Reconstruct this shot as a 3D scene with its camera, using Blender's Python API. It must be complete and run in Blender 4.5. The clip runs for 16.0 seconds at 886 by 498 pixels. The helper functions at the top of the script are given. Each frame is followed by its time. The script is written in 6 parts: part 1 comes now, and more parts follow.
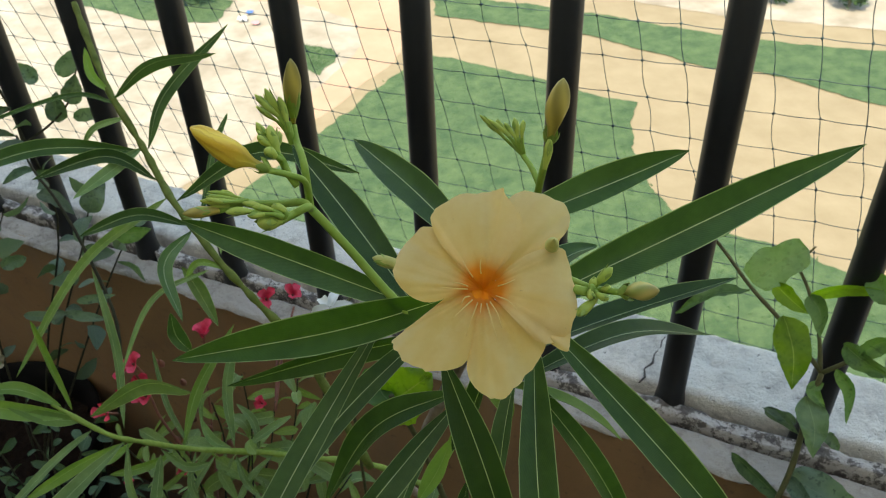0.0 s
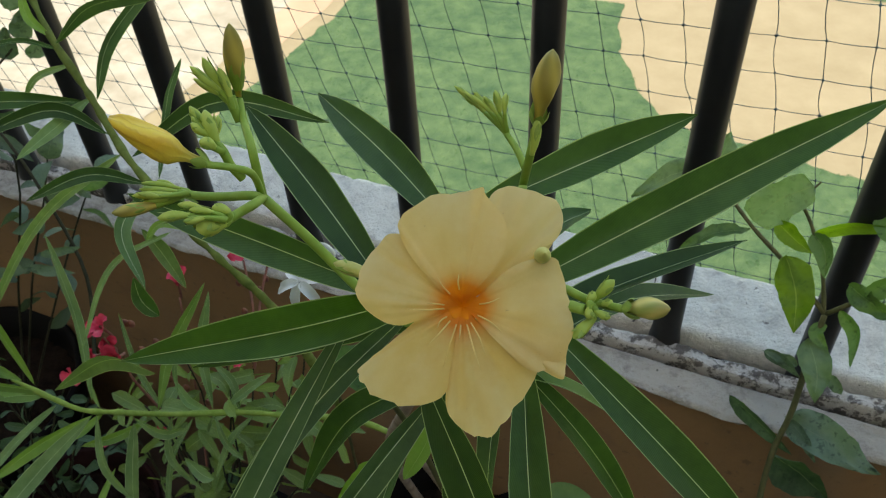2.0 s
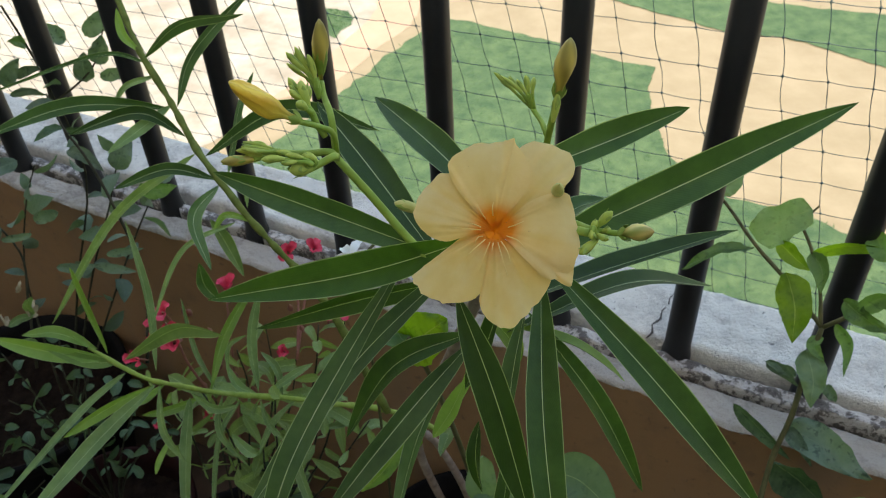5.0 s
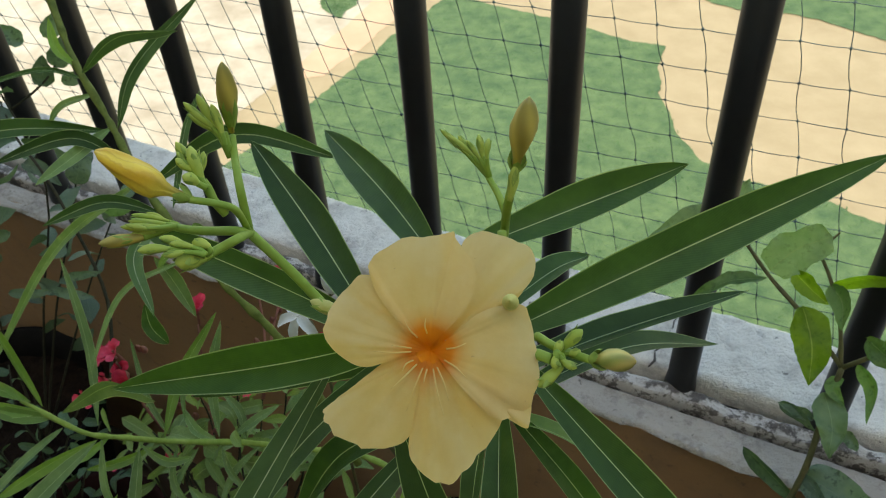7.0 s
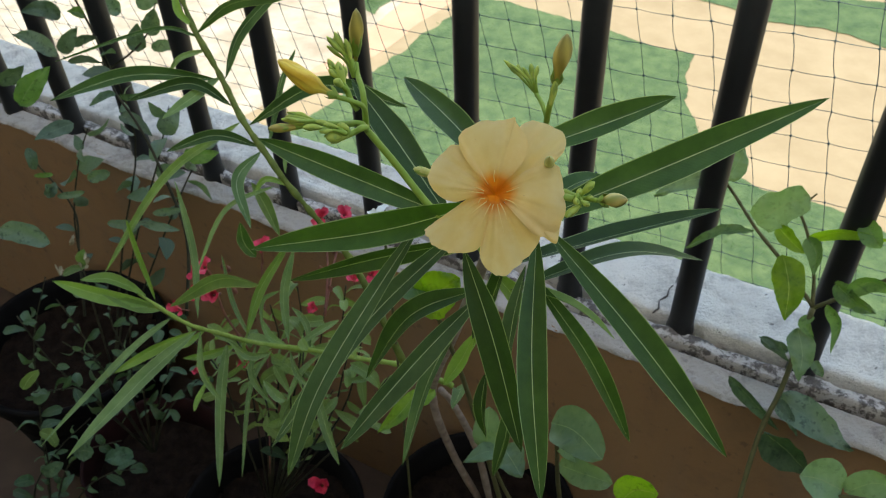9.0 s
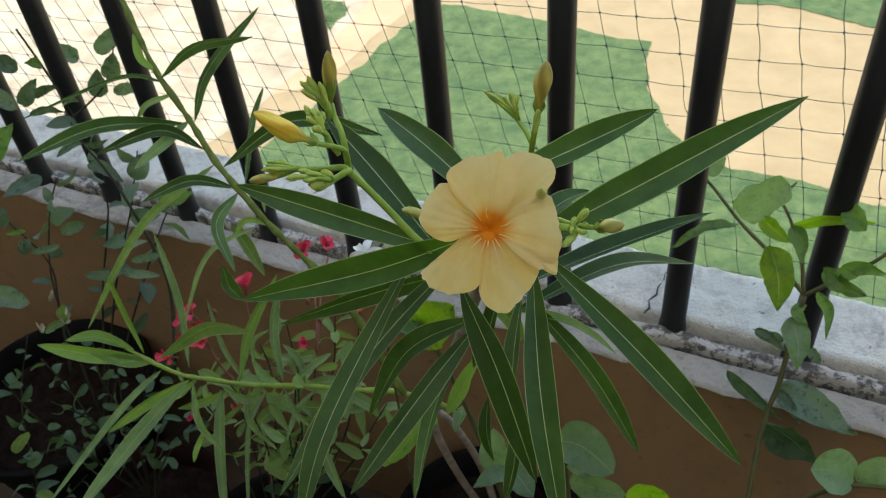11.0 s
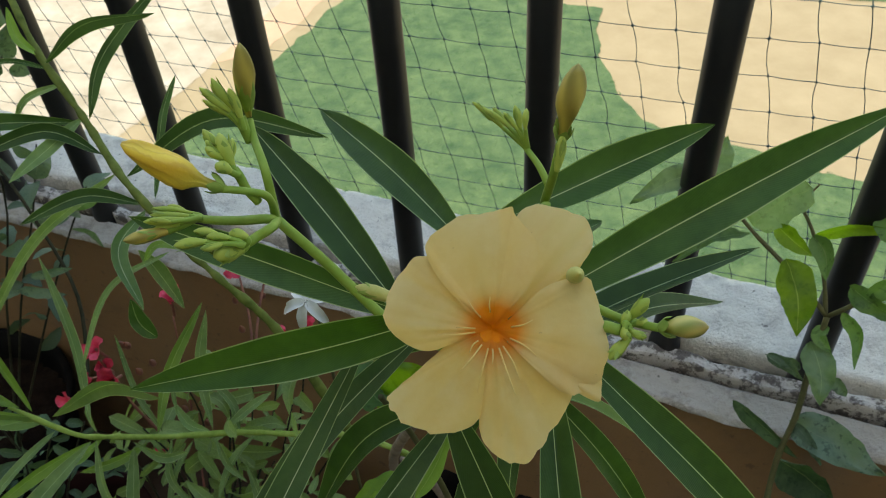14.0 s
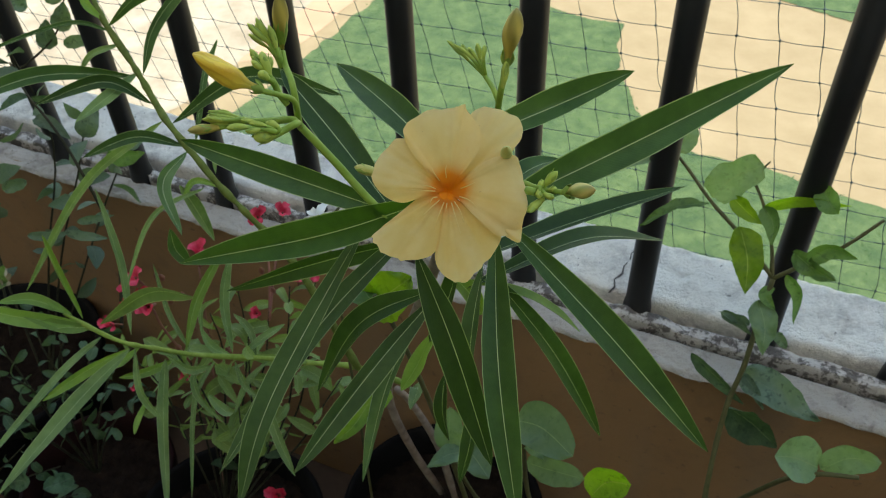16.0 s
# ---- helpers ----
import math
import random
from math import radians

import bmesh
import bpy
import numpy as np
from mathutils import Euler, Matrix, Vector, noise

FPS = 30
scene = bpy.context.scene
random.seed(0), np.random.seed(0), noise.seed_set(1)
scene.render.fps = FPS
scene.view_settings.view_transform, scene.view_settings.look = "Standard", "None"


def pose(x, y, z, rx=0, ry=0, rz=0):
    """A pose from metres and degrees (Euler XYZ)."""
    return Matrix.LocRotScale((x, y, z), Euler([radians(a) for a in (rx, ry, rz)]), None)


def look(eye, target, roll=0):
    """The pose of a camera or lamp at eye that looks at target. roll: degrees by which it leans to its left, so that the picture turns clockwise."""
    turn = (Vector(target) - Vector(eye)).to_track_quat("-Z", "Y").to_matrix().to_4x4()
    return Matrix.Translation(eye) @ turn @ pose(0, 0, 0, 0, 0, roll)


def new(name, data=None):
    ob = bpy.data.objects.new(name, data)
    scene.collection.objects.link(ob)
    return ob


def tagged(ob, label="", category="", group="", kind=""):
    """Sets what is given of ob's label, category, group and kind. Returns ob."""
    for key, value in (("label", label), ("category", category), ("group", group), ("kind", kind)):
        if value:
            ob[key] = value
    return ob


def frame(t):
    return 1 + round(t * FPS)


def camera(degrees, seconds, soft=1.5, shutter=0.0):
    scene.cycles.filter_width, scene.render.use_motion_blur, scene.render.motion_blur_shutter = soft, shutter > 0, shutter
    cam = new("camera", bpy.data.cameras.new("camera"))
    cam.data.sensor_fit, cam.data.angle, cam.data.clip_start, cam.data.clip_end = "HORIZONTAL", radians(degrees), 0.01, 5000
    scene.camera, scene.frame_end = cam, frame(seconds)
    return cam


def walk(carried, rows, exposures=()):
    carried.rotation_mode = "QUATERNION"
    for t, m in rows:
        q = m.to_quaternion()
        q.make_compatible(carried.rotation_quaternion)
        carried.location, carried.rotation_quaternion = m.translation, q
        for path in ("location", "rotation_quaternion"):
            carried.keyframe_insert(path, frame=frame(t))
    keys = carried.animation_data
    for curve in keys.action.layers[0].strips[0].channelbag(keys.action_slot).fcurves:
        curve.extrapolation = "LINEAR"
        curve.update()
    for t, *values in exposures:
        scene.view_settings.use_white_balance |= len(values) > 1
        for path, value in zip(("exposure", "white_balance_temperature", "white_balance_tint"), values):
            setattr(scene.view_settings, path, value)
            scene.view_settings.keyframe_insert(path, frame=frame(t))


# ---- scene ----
# The camera's way: seconds, place, yaw, pitch, roll.
cam = camera(54.44, 16.0, soft=1.0)
cam.data.dof.use_dof, cam.data.dof.focus_distance, cam.data.dof.aperture_fstop = True, 0.30, 50.0
ROWS = [
    (0.0, 0.0048, 0.0026, 1.2011, -3.58, -39.20, -2.53),
    (0.5, 0.0056, 0.0532, 1.2035, -3.99, -41.77, -3.01),
    (1.0, 0.0091, 0.0792, 1.1979, -3.61, -45.18, -4.05),
    (1.5, 0.0105, 0.0630, 1.1953, -4.41, -45.02, -3.59),
    (2.0, 0.0152, 0.0573, 1.1938, -4.15, -45.25, -3.83),
    (2.5, 0.0120, 0.0577, 1.1896, -4.46, -45.03, -3.54),
    (3.0, 0.0082, 0.0214, 1.2004, -4.72, -45.15, -3.03),
    (3.5, 0.0042, -0.0319, 1.2127, -4.09, -43.78, -3.31),
    (4.0, 0.0030, -0.0755, 1.2219, -2.39, -41.68, -3.44),
    (4.5, 0.0051, -0.0745, 1.2193, -1.61, -41.44, -3.24),
    (5.0, 0.0024, -0.0262, 1.2145, -2.14, -41.46, -2.97),
    (5.2, 0.0070, -0.0109, 1.2117, -2.42, -42.05, -2.73),
    (7.3, 0.0362, 0.0589, 1.1944, -1.03, -42.92, -3.96),
    (7.5, 0.0380, 0.0433, 1.2017, -0.68, -42.98, -3.81),
    (8.0, 0.0428, -0.0150, 1.2206, 1.20, -42.74, -4.44),
    (8.5, 0.0224, -0.0631, 1.2316, 0.81, -42.61, -2.39),
    (9.0, 0.0101, -0.0804, 1.2490, 0.60, -42.70, -2.37),
    (9.2, 0.0094, -0.0855, 1.2733, 0.73, -42.78, -3.11),
    (11.3, 0.0027, -0.0507, 1.2455, -1.55, -42.41, -6.47),
    (11.5, 0.0113, -0.0346, 1.2290, -1.63, -42.44, -6.38),
    (12.0, 0.0180, -0.0046, 1.2134, -2.26, -42.26, -6.23),
    (12.5, 0.0100, 0.0308, 1.2063, -3.36, -42.69, -5.63),
    (13.0, 0.0044, 0.0605, 1.1961, -4.77, -43.89, -4.77),
    (13.5, 0.0009, 0.0668, 1.1918, -5.47, -44.33, -4.33),
    (14.0, 0.0036, 0.0668, 1.1928, -5.70, -44.88, -4.22),
    (14.5, -0.0022, 0.0611, 1.1873, -6.22, -44.87, -3.88),
    (15.0, 0.0025, 0.0328, 1.1920, -6.37, -44.78, -3.01),
    (15.5, 0.0049, -0.0006, 1.2030, -6.36, -44.63, -2.03),
    (16.0, 0.0080, -0.0436, 1.2288, -4.39, -44.13, -2.59),
]
walk(cam, [(t, pose(x, y, z, 90 + pitch, 0, yaw) @ pose(0, 0, 0, 0, 0, roll)) for t, x, y, z, yaw, pitch, roll in ROWS], [
    (t, stops - 0.04, kelvin, tint) for t, stops, kelvin, tint in ((0, 1.72, 8350, 2), (0.8, 1.68, 8450, 1), (2.5, 1.68, 8400, 1), (3.5, 1.70, 8150, 4), (4.0, 1.80, 7750, 7), (4.5, 1.84, 7750, 8), (5.2, 1.78, 8100, 6), (7.3, 1.70, 8450, 1), (9, 1.85, 8100, 5), (11.5, 1.76, 8300, 5), (12.5, 1.68, 8400, 2), (14, 1.66, 8450, 1), (15, 1.73, 8400, 1), (16, 1.76, 8300, 2))
])

# ---- light ----
world = bpy.data.worlds.new("sky")
scene.world = world
world.use_nodes = True
SUN_UP, SUN_AZ = 58, 208
sky = world.node_tree.nodes.new("ShaderNodeTexSky")
sky.sky_type, sky.sun_disc = "NISHITA", False
sky.sun_elevation, sky.sun_rotation = radians(SUN_UP), radians(SUN_AZ)
world.node_tree.links.new(sky.outputs[0], world.node_tree.nodes["Background"].inputs[0])
world.node_tree.nodes["Background"].inputs[1].default_value = 0.15
sun = new("sun", bpy.data.lights.new("sun", "SUN"))
sun.data.energy, sun.data.angle, sun.data.color = 2.0, radians(0.5), (1.0, 0.94, 0.84)
to_sun = Vector((math.sin(radians(SUN_AZ)) * math.cos(radians(SUN_UP)), math.cos(radians(SUN_AZ)) * math.cos(radians(SUN_UP)), math.sin(radians(SUN_UP))))
sun.matrix_world = look((0, -3, 12), Vector((0, -3, 12)) - to_sun)


# ---- materials ----
def material(name, rough=0.6, metal=0.0):
    m = bpy.data.materials.new(name)
    m.use_nodes = True
    nt = m.node_tree
    b = nt.nodes["Principled BSDF"]
    b.inputs["Roughness"].default_value = rough
    b.inputs["Metallic"].default_value = metal
    return m, nt, b


def node(nt, kind, **sets):
    n = nt.nodes.new(kind)
    for k, v in sets.items():
        if k in n.inputs:
            n.inputs[k].default_value = v
    return n


def ramp(nt, source, *stops):
    r = nt.nodes.new("ShaderNodeValToRGB")
    els = r.color_ramp.elements
    while len(els) < len(stops):
        els.new(0.5)
    for e, (p, c) in zip(els, stops):
        e.position, e.color = p, (*c, 1)
    nt.links.new(source, r.inputs[0])
    return r.outputs[0]


def mixed(nt, kind, fac, a, b):
    n = nt.nodes.new("ShaderNodeMix")
    n.data_type, n.blend_type = "RGBA", kind
    for sock, v in ((n.inputs[0], fac), (n.inputs[6], a), (n.inputs[7], b)):
        if isinstance(v, (int, float)):
            sock.default_value = v
        elif isinstance(v, tuple):
            sock.default_value = (*v, 1)
        else:
            nt.links.new(v, sock)
    return n.outputs[2]


def noise_of(nt, scale, detail=4, coord="Object", rough=0.6):
    tc = nt.nodes.new("ShaderNodeTexCoord")
    n = nt.nodes.new("ShaderNodeTexNoise")
    n.inputs["Scale"].default_value, n.inputs["Detail"].default_value, n.inputs["Roughness"].default_value = scale, detail, rough
    nt.links.new(tc.outputs[coord], n.inputs["Vector"])
    return n.outputs["Fac"]


def bumped(nt, b, source, strength, distance):
    n = nt.nodes.new("ShaderNodeBump")
    n.inputs["Strength"].default_value, n.inputs["Distance"].default_value = strength, distance
    nt.links.new(source, n.inputs["Height"])
    nt.links.new(n.outputs[0], b.inputs["Normal"])


def math_of(nt, op, a, b=None):
    n = nt.nodes.new("ShaderNodeMath")
    n.operation = op
    for sock, v in zip(n.inputs, (a, b)):
        if v is None:
            continue
        if isinstance(v, (int, float)):
            sock.default_value = v
        else:
            nt.links.new(v, sock)
    return n.outputs[0]


def uv_of(nt):
    tc = nt.nodes.new("ShaderNodeTexCoord")
    sep = nt.nodes.new("ShaderNodeSeparateXYZ")
    nt.links.new(tc.outputs["UV"], sep.inputs[0])
    return sep.outputs[0], sep.outputs[1]


def thin(nt, b, colour, amount, tint):
    """Lets light through a thin leaf or petal."""
    tr = nt.nodes.new("ShaderNodeBsdfTranslucent")
    nt.links.new(mixed(nt, "MULTIPLY", 1.0, colour, tint), tr.inputs[0])
    mx = nt.nodes.new("ShaderNodeMixShader")
    mx.inputs[0].default_value = amount
    nt.links.new(b.outputs[0], mx.inputs[1])
    nt.links.new(tr.outputs[0], mx.inputs[2])
    nt.links.new(mx.outputs[0], nt.nodes["Material Output"].inputs[0])


def leaf_material(name, dark, light, rib, rough=0.38, rib_width=0.017, through_=0.36, veins=60.0, edge=None, spots=0.0, gloss=0.36):
    m, nt, b = material(name, rough)
    b.inputs["Specular IOR Level"].default_value = gloss
    u, v = uv_of(nt)
    info = nt.nodes.new("ShaderNodeObjectInfo")
    off = math_of(nt, "ABSOLUTE", math_of(nt, "SUBTRACT", u, 0.5))
    blot = mixed(nt, "MIX", ramp(nt, noise_of(nt, 42, 6, rough=0.7), (0.30, (0, 0, 0)), (0.70, (1, 1, 1))), dark, light)
    # side veins run out from the midrib at a slant
    wave = math_of(nt, "SINE", math_of(nt, "MULTIPLY", math_of(nt, "SUBTRACT", v, math_of(nt, "MULTIPLY", off, 0.35)), veins * 6.283))
    blot = mixed(nt, "MIX", math_of(nt, "MULTIPLY", math_of(nt, "MULTIPLY_ADD", wave, 0.5), 0.16), blot, light)
    shade = math_of(nt, "MULTIPLY_ADD", info.outputs["Random"], 0.5)
    shade.node.inputs[2].default_value = 0.75
    val = nt.nodes.new("ShaderNodeHueSaturation")
    nt.links.new(shade, val.inputs["Value"])
    nt.links.new(blot, val.inputs["Color"])
    ribbed = ramp(nt, off, (0.0, (1, 1, 1)), (rib_width * 0.55, (0.8, 0.8, 0.8)), (rib_width, (0, 0, 0)))
    col = mixed(nt, "MIX", ribbed, val.outputs[0], rib)
    if edge:
        col = mixed(nt, "MIX", ramp(nt, off, (0.468, (0, 0, 0)), (0.488, (0.85, 0.85, 0.85))), col, edge)
    if spots:
        col = mixed(nt, "MIX", ramp(nt, noise_of(nt, 170, 3), (0.56, (0, 0, 0)), (0.66, (spots, spots, spots))), col, tuple(0.45 * c for c in dark))
        col = mixed(nt, "MIX", ramp(nt, noise_of(nt, 60, 4), (0.55, (0, 0, 0)), (0.75, (0.5, 0.5, 0.5))), col, tuple(0.9 * c + 0.03 for c in light))
    nt.links.new(col, b.inputs["Base Color"])
    fine = math_of(nt, "ADD", math_of(nt, "MULTIPLY", wave, 0.15), noise_of(nt, 260, 3))
    bumped(nt, b, fine, 0.25, 0.0006)
    thin(nt, b, col, through_, (1.5, 1.6, 0.5))
    return m


LEAF = leaf_material("oleander_leaf", (0.027, 0.067, 0.012), (0.052, 0.112, 0.022), (0.42, 0.51, 0.27), 0.42, 0.017, 0.24, edge=(0.36, 0.46, 0.22), gloss=0.28)
# Brighter oleander leaf: the light shining through it is put into the colour.
LEAF_LIT = leaf_material("lit_oleander_leaf", (0.036, 0.092, 0.010), (0.066, 0.146, 0.018), (0.42, 0.52, 0.26), 0.42, 0.016, 0.30, edge=(0.36, 0.46, 0.22), gloss=0.2)
# Paler oleander leaf: the sheen of the sky is put into its base colour.
LEAF_SHEEN = leaf_material("oleander_leaf_sheen", (0.052, 0.108, 0.038), (0.098, 0.176, 0.066), (0.54, 0.61, 0.42), 0.42, 0.018, 0.22, edge=(0.40, 0.50, 0.28), gloss=0.36)
LEAF_FRESH = leaf_material("young_leaf", (0.138, 0.252, 0.048), (0.225, 0.360, 0.080), (0.36, 0.48, 0.20), 0.45, through_=0.3, edge=(0.32, 0.44, 0.17), gloss=0.35)
LEAF_PALE = leaf_material("pale_narrow_leaf", (0.104, 0.178, 0.060), (0.200, 0.298, 0.116), (0.40, 0.50, 0.26), 0.45, through_=0.26, edge=(0.44, 0.54, 0.30), gloss=0.26)
LEAF_VINE = leaf_material("vine_leaf", (0.070, 0.155, 0.044), (0.132, 0.240, 0.078), (0.17, 0.26, 0.12), 0.5, 0.02, 0.35, 9, spots=0.55)
# Lime copy of the vine leaf, with light from behind put into its colour.
LEAF_BACKLIT = leaf_material("backlit_vine_leaf", (0.120, 0.240, 0.018), (0.210, 0.350, 0.035), (0.28, 0.38, 0.09), 0.5, 0.02, 0.5, 9, spots=0.4)
LEAF_GREY = leaf_material("dusty_leaf", (0.072, 0.125, 0.084), (0.140, 0.208, 0.144), (0.15, 0.21, 0.15), 0.55, 0.015, 0.25, 8, spots=0.7)
LEAF_BUSH = leaf_material("bush_leaf", (0.026, 0.062, 0.030), (0.100, 0.175, 0.090), (0.15, 0.20, 0.12), 0.48, 0.02, 0.25, 10, spots=0.5, gloss=0.3)
LEAF_ROUND = leaf_material("round_leaf", (0.125, 0.215, 0.110), (0.200, 0.310, 0.170), (0.24, 0.34, 0.18), 0.5, 0.015, 0.3, 6, spots=0.3)
LEAF_SMALL = leaf_material("spurge_leaf", (0.125, 0.205, 0.060), (0.255, 0.355, 0.130), (0.30, 0.40, 0.18), 0.48, 0.03, 0.3, 8, gloss=0.25)


def plain_material(name, a, b_, scale, rough, bump=0.0, dist=0.001, metal=0.0, coord="Object", detail=5, gloss=0.5):
    m, nt, b = material(name, rough, metal)
    b.inputs["Specular IOR Level"].default_value = gloss
    f = noise_of(nt, scale, detail, coord)
    nt.links.new(ramp(nt, f, (0.3, a), (0.7, b_)), b.inputs["Base Color"])
    if bump:
        bumped(nt, b, noise_of(nt, scale * 3, 4, coord), bump, dist)
    return m


STEM = plain_material("green_stem", (0.20, 0.32, 0.040), (0.30, 0.42, 0.075), 90, 0.5, 0.2, 0.0005, gloss=0.25)
BRANCH = plain_material("branch_green", (0.190, 0.290, 0.045), (0.310, 0.400, 0.095), 130, 0.6, 0.5, 0.0008, gloss=0.15)
SHOOT = plain_material("olive_shoot", (0.082, 0.112, 0.022), (0.175, 0.215, 0.050), 110, 0.6, 0.5, 0.001, gloss=0.12)
STEM_DARK = plain_material("olive_brown_stem", (0.070, 0.072, 0.026), (0.125, 0.115, 0.048), 90, 0.6, 0.3, 0.0006, gloss=0.25)
TWIG = plain_material("dark_twig", (0.022, 0.024, 0.012), (0.050, 0.045, 0.025), 90, 0.7, 0.3, 0.0006, gloss=0.2)
BARK = plain_material("grey_bark", (0.22, 0.155, 0.115), (0.42, 0.325, 0.250), 70, 0.85, 0.6, 0.001)
DRY_LEAF = plain_material("dry_leaf", (0.36, 0.29, 0.17), (0.55, 0.47, 0.32), 120, 0.8, 0.4, 0.0008)
BUD_GREEN = plain_material("green_bud", (0.33, 0.43, 0.065), (0.47, 0.54, 0.11), 120, 0.45, 0.2, 0.0004, gloss=0.3)
SEPAL = plain_material("sepal", (0.19, 0.30, 0.045), (0.33, 0.42, 0.09), 150, 0.5, 0.2, 0.0004, gloss=0.3)
PINK = plain_material("pink_petal", (0.50, 0.012, 0.050), (0.80, 0.060, 0.130), 160, 0.5)
WHITE_PETAL = plain_material("white_petal", (0.68, 0.69, 0.64), (0.82, 0.83, 0.79), 90, 0.5)
BUD_PALE = plain_material("pale_yellow_bud", (0.42, 0.42, 0.10), (0.62, 0.56, 0.19), 160, 0.5, 0.4, 0.0006, gloss=0.3)
BUD_BROWN = plain_material("reddish_bract", (0.16, 0.05, 0.04), (0.28, 0.10, 0.06), 120, 0.6)


def petal_material():
    m, nt, b = material("yellow_petal", 0.55)
    u, v = uv_of(nt)
    f = noise_of(nt, 70, 4)
    pos = math_of(nt, "ADD", v, math_of(nt, "MULTIPLY", math_of(nt, "SUBTRACT", f, 0.5), 0.12))
    col = ramp(nt, pos, (0.2, (0.85, 0.585, 0.17)), (0.6, (0.85, 0.630, 0.225)), (1.0, (0.87, 0.700, 0.305)))
    vein = math_of(nt, "SINE", math_of(nt, "ADD", math_of(nt, "MULTIPLY", u, 150), math_of(nt, "MULTIPLY", noise_of(nt, 160, 3), 9)))
    col = mixed(nt, "MULTIPLY", math_of(nt, "MULTIPLY", math_of(nt, "ADD", vein, 1.0), 0.035), col, (0.93, 0.84, 0.68))
    col = mixed(nt, "MULTIPLY", ramp(nt, noise_of(nt, 38, 5), (0.42, (0, 0, 0)), (0.75, (0.5, 0.5, 0.5))), col, (0.90, 0.78, 0.60))
    col = mixed(nt, "MIX", ramp(nt, noise_of(nt, 55, 5, rough=0.7), (0.45, (0, 0, 0)), (0.8, (0.5, 0.5, 0.5))), col, (0.90, 0.755, 0.39))
    info = nt.nodes.new("ShaderNodeObjectInfo")
    col = mixed(nt, "MIX", math_of(nt, "MULTIPLY", info.outputs["Random"], 0.30), col, (0.89, 0.765, 0.40))
    col = mixed(nt, "MIX", ramp(nt, pos, (0.15, (1, 1, 1)), (0.19, (0.62, 0.62, 0.62)), (0.25, (0.16, 0.16, 0.16)), (0.32, (0, 0, 0))), col, (0.86, 0.285, 0.016))
    spots = ramp(nt, noise_of(nt, 420, 2), (0.20, (1, 1, 1)), (0.26, (0, 0, 0)))
    col = mixed(nt, "MIX", math_of(nt, "MULTIPLY", spots, 0.5), col, (0.45, 0.25, 0.10))
    nt.links.new(col, b.inputs["Base Color"])
    bumped(nt, b, math_of(nt, "ADD", math_of(nt, "MULTIPLY", vein, 0.04), noise_of(nt, 150, 5)), 0.30, 0.0009)
    thin(nt, b, col, 0.4, (1.0, 0.92, 0.7))
    return m


PETAL = petal_material()
THROAT = plain_material("orange_throat", (0.85, 0.250, 0.010), (0.87, 0.310, 0.020), 260, 0.75, 0.2, 0.0003, gloss=0.2)
FRINGE = plain_material("cream_fringe", (0.86, 0.56, 0.14), (0.87, 0.64, 0.23), 160, 0.6)


def yellow_bud_material():
    m, nt, b = material("yellow_bud", 0.45)
    u, v = uv_of(nt)
    twist = math_of(nt, "SINE", math_of(nt, "MULTIPLY", math_of(nt, "ADD", math_of(nt, "MULTIPLY", u, 1.0), math_of(nt, "MULTIPLY", v, 0.35)), 18.85))
    col = mixed(nt, "MIX", math_of(nt, "MULTIPLY_ADD", twist, 0.5), (0.88, 0.61, 0.065), (0.76, 0.45, 0.030))
    streak = math_of(nt, "SINE", math_of(nt, "ADD", math_of(nt, "MULTIPLY", u, 50), math_of(nt, "MULTIPLY", noise_of(nt, 120, 4), 14)))
    col = mixed(nt, "MIX", ramp(nt, streak, (0.35, (0, 0, 0)), (0.95, (0.35, 0.35, 0.35))), col, (0.58, 0.29, 0.020))
    col = mixed(nt, "MIX", ramp(nt, v, (0.0, (1, 1, 1)), (0.3, (0.25, 0.25, 0.25)), (0.5, (0, 0, 0))), col, (0.42, 0.44, 0.10))
    nt.links.new(col, b.inputs["Base Color"])
    bumped(nt, b, math_of(nt, "ADD", math_of(nt, "MULTIPLY", streak, 0.3), noise_of(nt, 220, 3)), 0.35, 0.0006)
    return m


YELLOW_BUD = yellow_bud_material()


def green_bud_material(name, pale, deep, tip):
    m, nt, b = material(name, 0.45)
    u, v = uv_of(nt)
    twist = math_of(nt, "SINE", math_of(nt, "MULTIPLY", math_of(nt, "ADD", u, math_of(nt, "MULTIPLY", v, 0.3)), 18.85))
    col = mixed(nt, "MIX", math_of(nt, "MULTIPLY_ADD", twist, 0.5), pale, deep)
    col = mixed(nt, "MIX", ramp(nt, v, (0.7, (0, 0, 0)), (1.0, (0.6, 0.6, 0.6))), col, tip)
    nt.links.new(col, b.inputs["Base Color"])
    bumped(nt, b, noise_of(nt, 220, 3), 0.2, 0.0005)
    return m


OLIVE_BUD = green_bud_material("olive_bud", (0.56, 0.42, 0.080), (0.33, 0.25, 0.045), (0.26, 0.24, 0.06))
RIDGED_BUD = green_bud_material("ridged_bud", (0.60, 0.50, 0.14), (0.26, 0.28, 0.050), (0.34, 0.22, 0.07))


